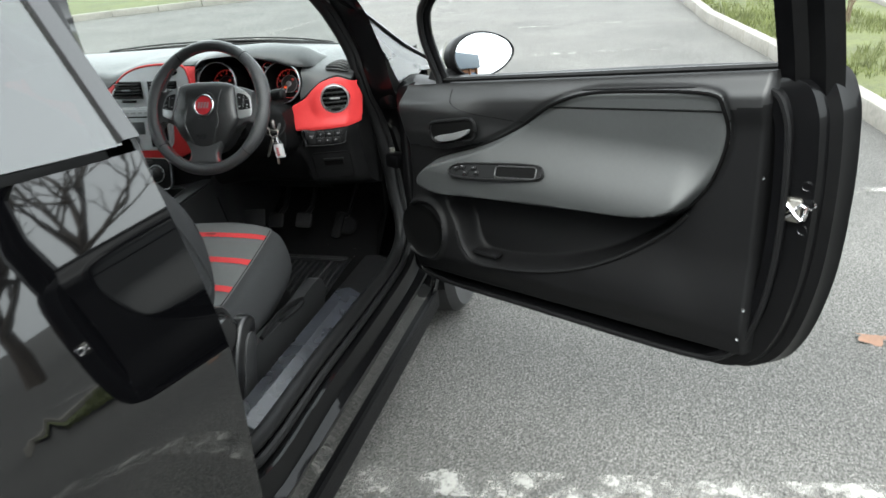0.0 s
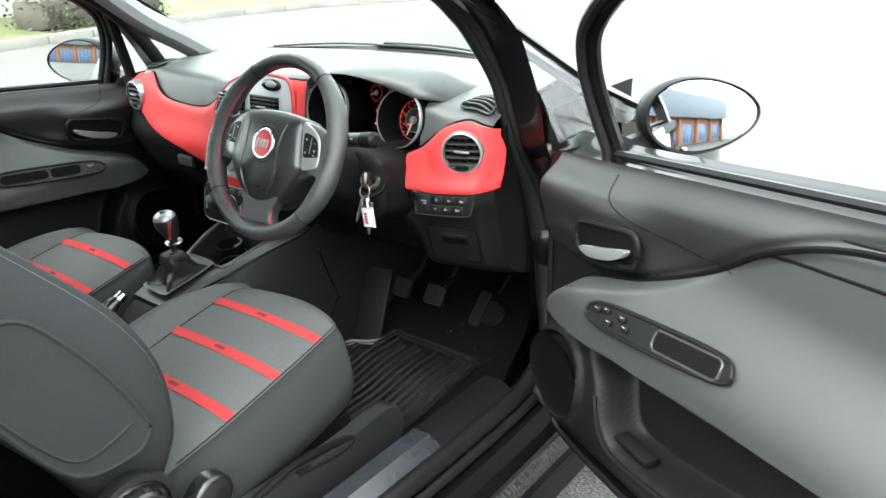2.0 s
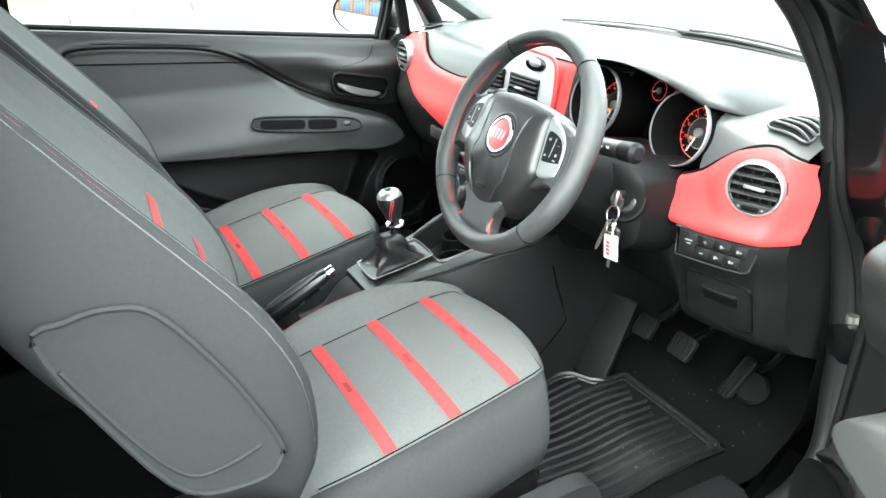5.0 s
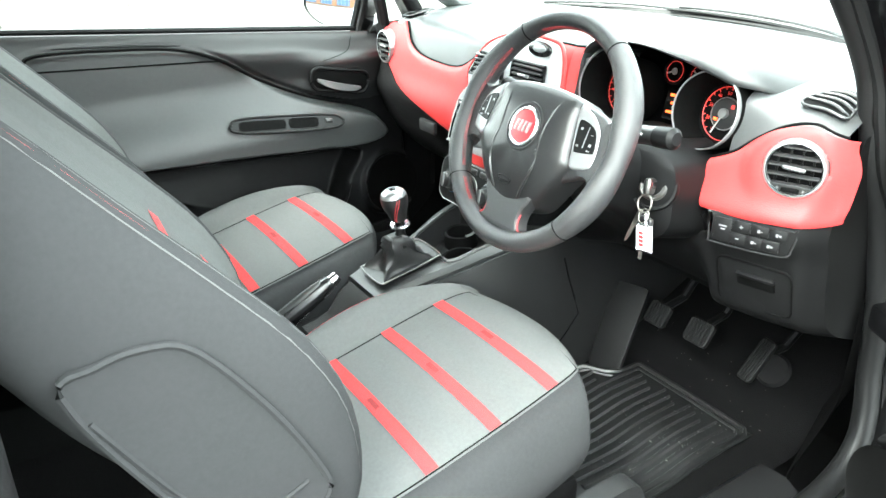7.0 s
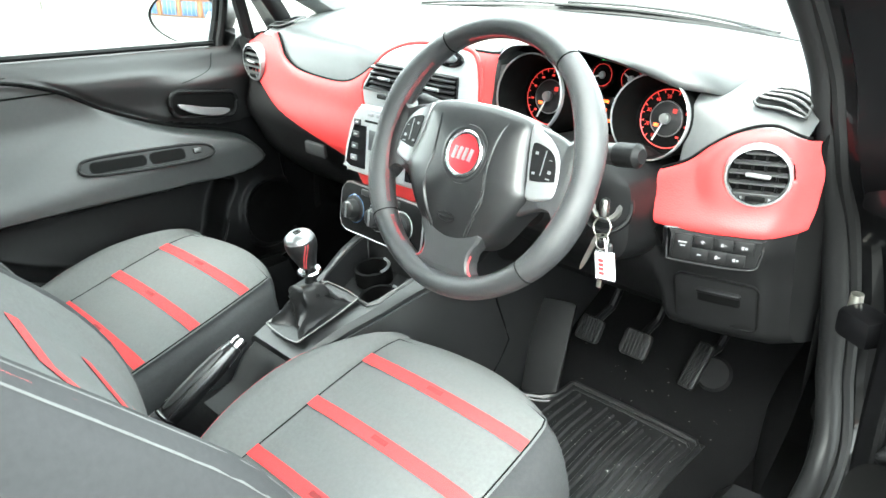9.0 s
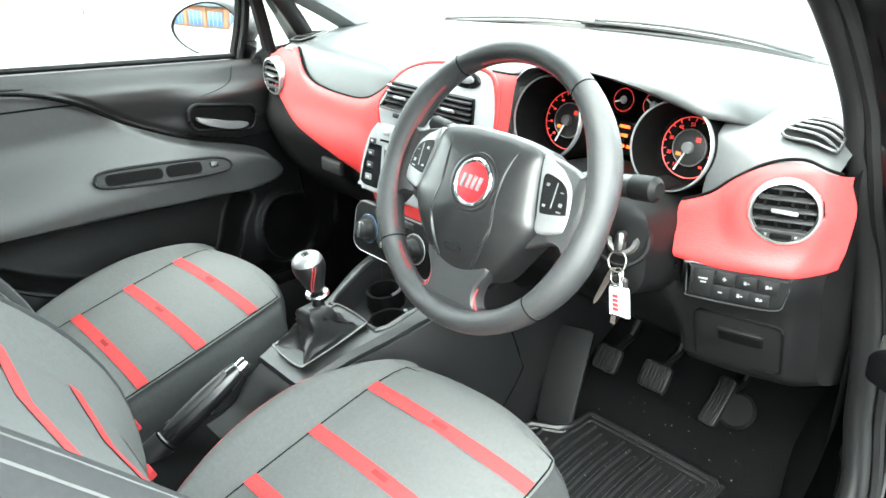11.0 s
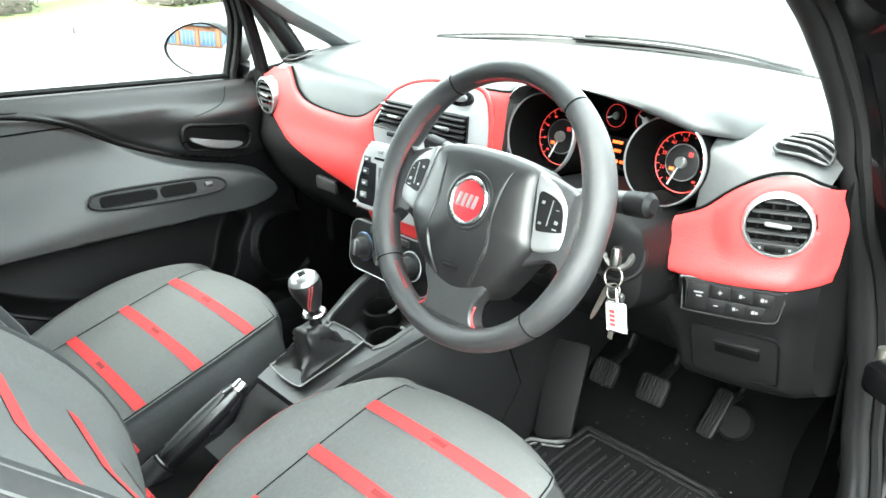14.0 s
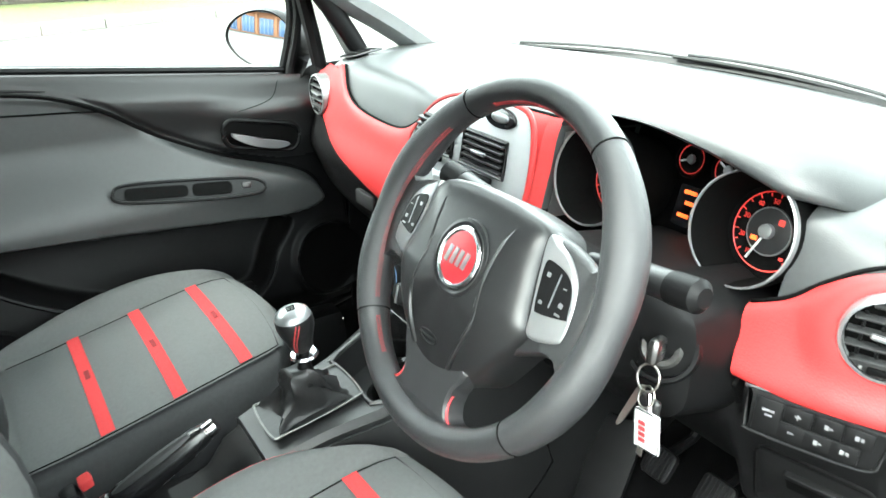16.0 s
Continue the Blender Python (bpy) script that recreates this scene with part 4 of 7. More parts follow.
    # flat black plates paint the shaded hollows of the grips
    if glazed is False:
        gw = round_rect(0.125, 0.03, 0.01)
        part("grip_well_shade", moved(prism(gw, 0.0055 * flip), sw @ Matrix.Translation((0.072, 0, 0))), BLACK, sp)
        part("well_rim", tube([sw @ Vector((a + 0.072, b, 0.0055 * flip)) for a, b in gw], 0.0022, 6, True), PLASTIC, sp)
        for a, b in ((-0.122, 0.004), (-0.1, 0.008), (-0.088, -0.008), (-0.062, 0.006), (-0.05, -0.006)):
            k = part("switch", rbox(0.016, 0.01, 0.006, 0.002, sw @ Matrix.Translation((a, b, 0.006 * flip))), SWITCH, sp)
            part("mark", rbox(0.005, 0.0016, 0.001, 0, sw @ Matrix.Translation((a, b + 0.002, 0.0093 * flip))), PRINT, k)
    else:
        part("grip_well_shade", moved(prism(round_rect(0.12, 0.024, 0.01), 0.006 * flip), sw @ Matrix.Translation((0.07, 0, 0))), BLACK, sp)
        part("grip_well_shade", moved(prism(round_rect(0.08, 0.026, 0.01), 0.006 * flip), sw @ Matrix.Translation((-0.038, 0, 0))), BLACK, sp)
        part("switch", rbox(0.02, 0.012, 0.007, 0.003, sw @ Matrix.Translation((-0.108, 0.002, 0.005 * flip))), PLASTIC, sp)
    # speaker cover
    sd = float(relief(np.array([0.215]), np.array([0.64]))[0])
    part("speaker_grille", lathe([(0.0, 0.0), (0.05, 0.001), (0.078, -0.003), (0.082, -0.006)], axes(at(0.215, sd - 0.004, 0.64), (0, 1, 0), (0, 0, sgn)), 32), BLACK, e)
    part("pocket_insert", rbox(0.03, 0.085, 0.012, 0.004, Matrix.Translation(at(0.44, -0.004, 0.612))), LOWER, e)

    # painted shell behind the lining
    ol = spline([(0.05, 0.5), (0.12, 0.43), (0.6, 0.437), (1.08, 0.452), (1.2, 0.478), (1.265, 0.56), (1.305, 0.72), (1.316, 0.9), (1.312, 1.04), (1.3, 1.12), (1.262, 1.172), (1.15, 1.168), (0.9, 1.145), (0.5, 1.1), (0.2, 1.068), (0.05, 1.05), (0.035, 0.9), (0.035, 0.65)], 6, True)

    def ring(inset_s, inset_z, d):
        return [at(0.675 + (s - 0.675) * (1 - inset_s / 0.64), d, 0.8 + (z - 0.8) * (1 - inset_z / 0.37)) for s, z in ol]

    part("door_shell", loft([ring(.13, .05, .05), ring(.125, .045, .012), ring(.105, .04, .008), ring(.095, .035, .03), ring(.05, .022, .034), ring(.04, .018, .06), ring(.018, .012, .066), ring(.01, .004, .1), ring(0, 0, .112)], True, False), DARK_PAINT, e, "dusty black painted door edge")
    cen = np.mean(ol, 0)
    skin = [[at(cen[0] + (p[0] - cen[0]) * f, 0.112 + 0.028 * (1 - f * f), cen[1] + (p[1] - cen[1]) * f) for p in ol] for f in (1, 0.97, 0.85, 0.65, 0.4, 0.15)]
    part("outer_skin", loft(skin, True, True), PAINT, e)
    part("door_seal", tube([Vector(p) for p in ring(.1, .04, .01)], 0.007, 6, True, up=(1, 0, 0)), LOWER, e)
    part("belt_rubber", tube([at(s, 0.05, door_top(s) + 0.004) for s in lin(0.26, 1.2, 16)], 0.007, 6), RUBBER, e)
    # window frame
    def lean(z):
        return 0.055 - 0.36 * max(z - 1.08, 0)
    fr = spline([(0.262, 1.05), (0.25, 1.14), (0.254, 1.22), (0.295, 1.29), (0.42, 1.365), (0.62, 1.435), (0.92, 1.467), (1.12, 1.455)], 5)
    f = part("window_frame", tube([at(s, lean(z), z) for s, z in fr], 0.0175, 10, flat=0.9, up=(1, 0, 0)), DARK_PAINT, e)
    part("frame_seal", tube([at(s, lean(z) - 0.018, z) for s, z in fr], 0.0095, 8, up=(1, 0, 0)), RUBBER, f)
    part("rear_frame", loft([[at(s + o, lean(z) + 0.03 + d, z) for o, d in ((-0.055, -0.02), (-0.02, -0.028), (0.0, -0.01), (0.03, -0.012), (0.055, 0.02), (0.05, 0.035), (-0.05, 0.03))] for s, z in ((1.225, 1.12), (1.225, 1.2), (1.22, 1.32), (1.18, 1.43), (1.1, 1.462))]), DARK_PAINT, e)
    if glazed:
        g = part("window_pane", surf(lambda s, v: at(s, lean(1.1 + v) + 0.002, door_top(s) + (min(1.455, 1.15 + 0.75 * (s - 0.24) ** 0.75) - door_top(s)) * v / 0.36 * 1.0), lin(0.27, 1.2, 14), lin(0, 0.36, 6)), GLASS, e)
        g.visible_shadow = False
    # latch and screws on the rear edge
    lt = part("latch", rbox(0.012, 0.04, 0.05, 0.004, Matrix.Translation(at(1.228, 0.026, 0.893))), STEEL, e, "worn steel latch")
    part("latch_claw", tube([at(1.235 + 0.024 * math.cos(a), 0.018 + 0.004 * math.sin(a), 0.893 + 0.015 * math.sin(2 * a)) for a in lin(0, 6.28, 14)[:-1]], 0.005, 6, True), CHROME, lt)
    for s, z in ((1.251, 0.944), (1.265, 0.906), (1.252, 0.85)):
        part("screw", lathe([(0.0, 0.008), (0.007, 0.007), (0.0095, 0.0)], axes(at(s, 0.03, z), (0, 1, 0), (0, 0, sgn)), 12), CHROME, e)
    for s, z in ((1.172, 0.955), (1.168, 0.66), (1.16, 0.585)):
        part("trim_screw", lathe([(0.0, 0.003), (0.0025, 0.0025), (0.004, 0.0)], axes(at(s, float(relief(np.array([s]), np.array([z]))[0]) - 0.003, z), (0, 1, 0), (0, 0, sgn)), 10), SILVER, e)
    for z in (0.99, 0.8):
        hg = part("hinge", rbox(0.05, 0.06, 0.045, 0.01, Matrix.Translation(at(0.02, 0.07, z))), DARK_PAINT, e)
        part("hinge_pin", lathe([(0, 0.03), (0.009, 0.03), (0.011, 0), (0.009, -0.03), (0, -0.03)], Matrix.Translation(at(-0.015, 0.085, z)), 12), STEEL, hg)
    part("outer_handle", tube([at(s, 0.16 + 0.015 * math.sin((s - 1.0) / 0.2 * math.pi), 1.02) for s in lin(1.0, 1.2, 8)], 0.012, 8), PAINT, e)
    # mirror
    mc = Vector(at(0.25, 0.235, 1.112)) if sgn > 0 else Vector(at(0.272, 0.15, 1.126))
    nrm = Vector((-sgn * MIRROR_TURN[sgn], -1, 0.07 if sgn < 0 else 0.17)).normalized()
    mm = axes(mc, Vector((0, 0, 1)).cross(nrm), nrm.cross(Vector((0, 0, 1)).cross(nrm)))
    egg = [(a * (1 + 0.18 * (1 if a * sgn > 0 else -0.6) * (b / 0.07)) if False else a, b) for a, b in ellipse(0.095, 0.06, 36)]
    egg = [(a, b * (1 - 0.16 * sgn * a / 0.095)) for a, b in egg]
    shell = [[mm @ Vector((a * f, b * f, zz)) for a, b in egg] for f, zz in ((1.0, 0.012), (1.06, 0.017), (1.12, 0.006), (1.12, -0.01), (1.05, -0.05), (0.85, -0.09), (0.4, -0.11), (0.05, -0.115))]
    mh = part("mirror_housing", loft(shell, True, True), LOWER, e, "black door mirror housing")
    part("mirror_glass", loft([[mm @ Vector((a * f, b * f, 0.0165 - (a * a + b * b) * f * f / 2.6)) for a, b in egg] for f in (1, 0.9, 0.75, 0.6, 0.45, 0.3, 0.15, 0.02)], True, True), MIRROR, mh, "mirror glass")
    part("mirror_foot", tube([mc + Vector((-sgn * 0.06, 0.05, -0.05)), mc + Vector((-sgn * 0.12, 0.04, -0.06)), Vector(at(0.2, 0.08, 1.06))], [0.025, 0.028, 0.035], 10), LOWER, mh)
    return e


MIRROR_TURN = {1: 0.36, -1: 0.5}
car_door("car_door", "black driver's door standing wide open with charcoal lining", 1, Matrix.Translation((0.667, 0.332, 0)) @ Matrix.Rotation(radians(62), 4, "Z"), 0.0, 0.0, False)
car_door("car_door", "closed black passenger door with charcoal lining", -1, Matrix.Translation((-0.69, 0.52, 0)), -0.015, -0.032, True)


# ---- seats ----
def seat(name, label, cx, shift, sgn):
    """A front seat; sgn is the outer side, shift its place along the rails."""
    def P(dx, y, z):
        return (cx + dx * sgn, y + shift, z)
    e = thing(name, label, "car seat", "front seats", base=(cx, -0.2 + shift, 0.37))
    section = [(-0.225, -0.15), (-0.254, -0.1), (-0.266, -0.05), (-0.263, -0.012), (-0.248, 0.016), (-0.22, 0.027), (-0.188, 0.016), (-0.158, -0.001), (-0.1, 0.002), (0, 0.006), (0.1, 0.006), (0.15, 0.004), (0.183, 0.0), (0.206, -0.012), (0.224, -0.05), (0.23, -0.1), (0.212, -0.15)]
    sec = spline(section, 3)

    def bow(y):
        return max(1.05 - 0.8 * (abs(y + 0.18) / 0.21) ** 2, 0.12)

    def rounding(dx, y):
        return 0.055 * smooth(-0.01, 0.09, y) * (dx / 0.22) ** 2 if dx > 0 else 0.03 * smooth(-0.01, 0.09, y) * (dx / 0.22) ** 2 + 0.085 * bow(y) * smooth(-0.14, 0.1, y) * smooth(-0.15, -0.26, dx)

    def fall(dx, y):
        """The left bolster dips towards its front end."""
        return 0.012 * smooth(-0.16, 0.05, y) * smooth(-0.14, -0.22, dx)

    def lateral(dx, w, y):
        """Across the cushion: the left bolster bows outwards between front and back."""
        if dx > 0:
            return dx * w
        k = 1 - (1 - w) * 0.5
        return dx * k if dx > -0.157 else (-0.157 + (dx + 0.157) * bow(y)) * k

    def C(dx, y, z):
        """The cushion: its higher side bolster is the left one on both seats."""
        return (cx + dx, y + shift, z)

    def top(y):
        return 0.693 + 0.24 * (y + 0.036)
    stations = [(-0.44, -0.03, 0.9), (-0.4, 0.0, 0.97), (-0.3, 0, 1), (-0.2, 0, 1.0), (-0.1, 0, 0.99), (-0.02, -0.002, 0.96), (0.03, -0.01, 0.905), (0.062, -0.026, 0.83), (0.08, -0.048, 0.75), (0.088, -0.08, 0.69), (0.08, -0.12, 0.67)]
    fine = spline(stations, 10)
    rings = [[C(lateral(dx, w, y), y - rounding(dx, y), max(top(y) + drop + dz - fall(dx, y), 0.515)) for dx, dz in sec] for y, drop, w in fine]
    part("cushion", loft(rings, True, True), SIDE, e, "charcoal cloth cushion sides", sharp=50)

    ys, dr, wd = [q[0] for q in fine][:-22], [q[1] for q in fine][:-22], [q[2] for q in fine][:-22]

    first, last = min(range(len(sec)), key=lambda i: sec[i][0]), max(range(len(sec)), key=lambda i: sec[i][0])
    across, height = [q[0] for q in sec[first:last + 1]], [q[1] for q in sec[first:last + 1]]

    def upper(dx, y, lift):
        d, w = float(np.interp(y, ys, dr)), float(np.interp(y, ys, wd))
        z = float(np.interp(dx, across, height))
        return C(lateral(dx, w, y), y - rounding(dx, y), top(y) + d + z - fall(dx, y) + lift + 0.0025)

    part("cushion_bolster", surf(lambda y, u: upper(u, y, 0.0025), lin(-0.4, 0.064, 70), lin(-0.252, 0.18, 72)), CLOTH2, e)
    part("cushion_panel", surf(lambda y, u: upper(0.009 + u * (0.166 - 0.01 * smooth(-0.3, -0.36, y)), y, 0.0042 - 0.002 * abs(u) ** 6), lin(-0.37, 0.035, 60), lin(-1, 1, 40)), CLOTH, e, "grey ribbed cloth panel")
    part("panel_seam", tube([upper(0.1755, y, 0.003) for y in lin(-0.37, 0.035, 14)], 0.0012, 5), BLACK, e)
    part("panel_seam", tube([upper(-0.1575, y, 0.003) for y in lin(-0.37, 0.035, 14)], 0.0012, 5), BLACK, e)
    part("panel_seam", tube([upper(u, 0.035, 0.0025) for u in lin(-0.157, 0.175, 12)], 0.0012, 5), BLACK, e)
    part("red_piping", tube([upper(-0.244, y, 0.0028) for y in lin(-0.38, 0.04, 40)], 0.0005, 4), STITCH, e)
    for yc in (-0.038, -0.147, -0.257):
        b = part("red_band", surf(lambda y, u: upper(u, y, 0.006), lin(yc - 0.0105, yc + 0.0105, 4), lin(-0.157, 0.175, 20)), BAND, e, "red woven band")
        part("slot", surf(lambda y, u: upper(u, y, 0.0075), lin(yc - 0.0035, yc + 0.0045, 2), lin(-0.015, 0.015, 4)), BAND_DARK, b)

    # backrest
    st = [(-.42, .6, -.5, .6, .205), (-.395, .66, -.53, .68, .222), (-.375, .73, -.565, .74, .236), (-.383, .84, -.625, .84, .242), (-.428, .94, -.68, .92, .242), (-.5, 1.03, -.73, 1.01, .236),
          (-.58, 1.12, -.78, 1.1, .222), (-.66, 1.21, -.83, 1.2, .2), (-.72, 1.265, -.85, 1.265, .165), (-.76, 1.29, -.84, 1.295, .12)]
    bs = spline(st, 3)
    cs = spline([(0, 0.2), (-0.5, 0.17), (-0.72, 0.06), (-0.84, 0.0), (-0.95, 0.08), (-1, 0.3), (-1, 0.7), (-0.93, 0.93), (-0.7, 1), (0, 1.0), (0.7, 1), (0.93, 0.93), (1, 0.7), (1, 0.3), (0.95, 0.08), (0.84, 0.0), (0.72, 0.06), (0.5, 0.17)], 3, True)
    part("backrest", loft([[P(u * w, yf + (yb - yf) * t, zf + (zb - zf) * t) for u, t in cs] for yf, zf, yb, zb, w in bs], True, True), SIDE, e, "charcoal cloth backrest", sharp=50)

    def face(u, k, lift):
        yf, zf, yb, zb, w = (float(np.interp(k, range(len(bs)), [b[i] for b in bs])) for i in range(5))
        cu = [(0, .2), (.5, .17), (.72, .06), (.84, 0), (.95, .08), (1, .3)]
        t = float(np.interp(abs(u), [c[0] for c in cu], [c[1] for c in cu])) - lift
        return P(u * w, yf + (yb - yf) * t, zf + (zb - zf) * t)
    part("backrest_bolster", surf(lambda k, u: face(u, k, 0.012), lin(3, 24, 24), lin(-0.94, 0.94, 24)), CLOTH2, e)
    part("backrest_panel", surf(lambda k, u: face(u, k, 0.024 - 0.012 * abs(u / 0.66) ** 8), lin(4, 21.5, 24), lin(-0.66, 0.66, 20)), CLOTH, e, "grey ribbed cloth panel")
    for kc in (8.5, 11.2, 13.9):
        part("red_band", surf(lambda k, u: face(u, k, 0.03), lin(kc - 0.22, kc + 0.22, 3), lin(-0.5, 0.5, 16)), BAND, e, "red woven band")
    part("red_piping", tube([face(0.9, k, 0.014) for k in lin(4, 22, 20)], 0.0007, 4), STITCH, e)
    part("red_piping", tube([face(-0.9, k, 0.014) for k in lin(4, 22, 20)], 0.0007, 4), STITCH, e)
    # moulded airbag cover on the outer side of the backrest
    cover = spline([(-0.672, 0.985), (-0.64, 1.003), (-0.6, 1.008), (-0.555, 0.99), (-0.49, 0.895), (-0.44, 0.79), (-0.44, 0.755), (-0.47, 0.737), (-0.55, 0.752), (-0.62, 0.865)], 4, True)
    cm = axes(P(0.236, 0, 0), (0, 1, 0), (0, 0, 1))
    up = 1 if cm.to_3x3().col[2].x * sgn > 0 else -1
    cv = part("side_cover", prism(cover, 0.012 * up, cm, 0), SIDE, e, "smooth charcoal side cover")
    part("side_cover_edge", tube([cm @ Vector((a, b, 0.011 * up)) for a, b in cover], 0.004, 6, True), SIDE, cv)
    part("side_cover_crease", tube([cm @ Vector((a, b, 0.0125 * up)) for a, b in spline([(-0.655, 0.95), (-0.59, 0.83), (-0.545, 0.775), (-0.5, 0.775), (-0.46, 0.79)], 4)], 0.003, 5), SIDE, cv)
    # headrest
    hr = part("headrest", loft([[P(u * w, y + t, z) for u, t in [(math.cos(a), 0.05 * math.sin(a)) for a in lin(0, 2 * math.pi, 20)[:-1]]] for w, y, z in ((0.09, -0.76, 1.36), (0.125, -0.76, 1.375), (0.13, -0.77, 1.42), (0.12, -0.78, 1.5), (0.1, -0.785, 1.53), (0.05, -0.785, 1.54))]), SIDE, e)
    for dx in (-0.06, 0.06):
        part("headrest_post", tube([P(dx, -0.78, 1.27), P(dx, -0.765, 1.38)], 0.006, 8), CHROME, hr)
    # base, valance, recliner wheel and lift bar
    part("seat_base", rbox(0.4, 0.42, 0.12, 0.02, Matrix.Translation(P(0, -0.2, 0.47))), LOWER, e)
    val = spline([(0.075, 0.515), (0.08, 0.47), (0.03, 0.435), (-0.15, 0.43), (-0.3, 0.43), (-0.43, 0.44), (-0.45, 0.5), (-0.4, 0.545), (-0.3, 0.535), (-0.1, 0.53), (0.04, 0.54)], 4, True)
    vm = axes(P(0.235, 0, 0), (0, 1, 0), (0, 0, 1))
    arm_m = axes(P(0.25, 0, 0), (0, 1, 0), (0, 0, 1))
    arm_s = 1 if arm_m.to_3x3().col[2].x * sgn > 0 else -1
    cover_ol = spline([(-0.5, 0.39), (-0.47, 0.5), (-0.43, 0.59), (-0.385, 0.64), (-0.345, 0.632), (-0.335, 0.6), (-0.36, 0.56), (-0.385, 0.48), (-0.4, 0.39)], 4, True)
    hc = part("hinge_cover", prism(cover_ol, 0.03 * arm_s, arm_m, 0.008), GRIP, e, "black moulded seat hinge cover", sharp=60)
    part("hinge_face", prism([(-0.41 + (a + 0.41) * 0.62, 0.53 + (b - 0.53) * 0.72) for a, b in cover_ol], 0.006 * arm_s, arm_m @ Matrix.Translation((0.012, -0.01, 0.029 * arm_s)), 0.002), PLASTIC, hc, sharp=60)
    part("side_valance", prism(val, 0.035 * (1 if vm.to_3x3().col[2].x * sgn > 0 else -1), vm, 0), PLASTIC, e, "black plastic side valance")
    part("lift_lever", tube([P(0.265, y, z) for y, z in spline([(-0.3, 0.54), (-0.2, 0.555), (-0.08, 0.535), (-0.06, 0.52), (-0.1, 0.515), (-0.2, 0.53)], 4)], 0.007, 6), LOWER, e)
    km = axes(P(0.275, -0.495, 0.66), (0, 1, 0), (0, 0, sgn))
    kb = part("recliner_wheel", lathe([(0.02, -0.02), (0.062, -0.02), (0.066, -0.004), (0.064, 0.004), (0.054, 0.006), (0.05, 0.002), (0.046, 0.004), (0.044, 0.022), (0.04, 0.026), (0.0, 0.027)], km, 36), GRIP, e, "black recliner knob")
    for i in range(10):
        part("knob_rib", rbox(0.005, 0.011, 0.018, 0.002, km @ Matrix.Rotation(radians(36 * i), 4, "Z") @ Matrix.Translation((0.0455, 0, 0.013))), GRIP, kb)
    part("rail", rbox(0.03, 0.7, 0.03, 0.004, Matrix.Translation(P(0.16, -0.2, 0.385))), STEEL, e)
    part("rail", rbox(0.03, 0.7, 0.03, 0.004, Matrix.Translation(P(-0.16, -0.2, 0.385))), STEEL, e)
    return e


CLOTH2 = weave("dark_grey_bolster_cloth", (0.066, 0.0682, 0.0673), 320, 0.1)
seat("driver_seat", "grey and charcoal cloth driver's seat with red bands", 0.288, 0.0, 1)
seat("passenger_seat", "grey and charcoal cloth passenger seat with red bands", -0.368, -0.018, -1)


# ---- dashboard ----
dash = thing("dashboard", "black soft dashboard with red trim panels and silver vents", "dashboard", base=(0, 0.5, 0.66))


def dash_profile(x, well=1.0):
    c = math.exp(-((x + 0.04) / 0.17) ** 4)
    hump = 0.03 * math.exp(-((x - 0.03) / 0.16) ** 4)
    b, b2 = 0.034 * c, 0.1 * c
    e = 0.02 * smooth(0.58, 0.66, abs(x + 0.01))
    g = 0.05 * (max(x - 0.45, 0) / 0.2) ** 1.8 + 0.03 * smooth(0.6, 0.642, x) + 0.02 * (max(-0.5 - x, 0) / 0.16) ** 2
    k = g + 0.13 * well * smooth(0.12, 0.15, x) * smooth(0.47, 0.45, x)
    r = smooth(0.43, 0.47, x)
    w = smooth(0.46, 0.55, x) + smooth(-0.5, -0.58, x)
    return spline([(0.88 - 0.52 * x * x, 1.1), (0.66 - 0.2 * x * x, 1.118), (0.45 + k * 0.5, 1.118 + hump * 0.6 - e - 0.009 * w), (0.345 + k, 1.108 + hump - e - 0.01 * w), (0.305 - b + k, 1.094 + hump - e - 0.012 * w), (0.287 - b + k, 1.05), (0.27 - b + k, 0.98), (0.252 - b + g + (k - g) * 0.5, 0.92),
                   (0.268 - b2 * 0.6 + g, 0.87), (0.305 - b2 + g - 0.022 * r, 0.8), (0.38 - b2 * 1.4 + g - 0.06 * r, 0.73 + 0.008 * r), (0.5, 0.69), (0.6, 0.7)], 8)


def dash_at(x, v, lift=0.0):
    p = dash_profile(x)
    k = v * (len(p) - 1)
    i = min(int(k), len(p) - 2)
    a, b = p[i], p[i + 1]
    q = a + (b - a) * (k - i)
    t = b - a
    nrm = np.array([-t[1], t[0]]) / (np.hypot(*t) + 1e-9)
    if nrm[0] > 0 and abs(nrm[0]) > abs(nrm[1]):
        nrm = -nrm
    q = q + nrm * lift
    return (x, float(q[0]), float(q[1]))


def v_of(x, z):
    """Where on its profile the dashboard's face passes a height."""
    p = dash_profile(x)
    n = len(p) - 1
    zs = [q[1] for q in p[28:88]]
    return float(np.interp(-z, [-q for q in zs], [i / n for i in range(28, 28 + len(zs))]))


X0, X1 = -0.662, 0.63
DASH_X = lin(X0, 0.115, 66) + lin(0.118, 0.155, 14) + lin(0.165, 0.44, 24) + lin(0.444, 0.476, 18) + lin(0.482, X1, 20)
red_top = curve_smooth([(-0.662, 1.045), (-0.635, 1.083), (-0.577, 1.092), (-0.52, 1.085), (-0.485, 1.05), (-0.44, 1.03), (-0.36, 1.022), (-0.27, 1.024), (-0.2, 1.05), (-0.12, 1.095), (-0.05, 1.118), (0.06, 1.123), (0.13, 1.118), (0.15, 1.1)])
red_low = curve_smooth([(-0.662, 1.02), (-0.635, 0.985), (-0.585, 0.98), (-0.488, 0.935), (-0.356, 0.9), (-0.235, 0.862), (-0.143, 0.842), (-0.04, 0.84), (0.06, 0.85), (0.12, 0.89), (0.15, 0.98)])
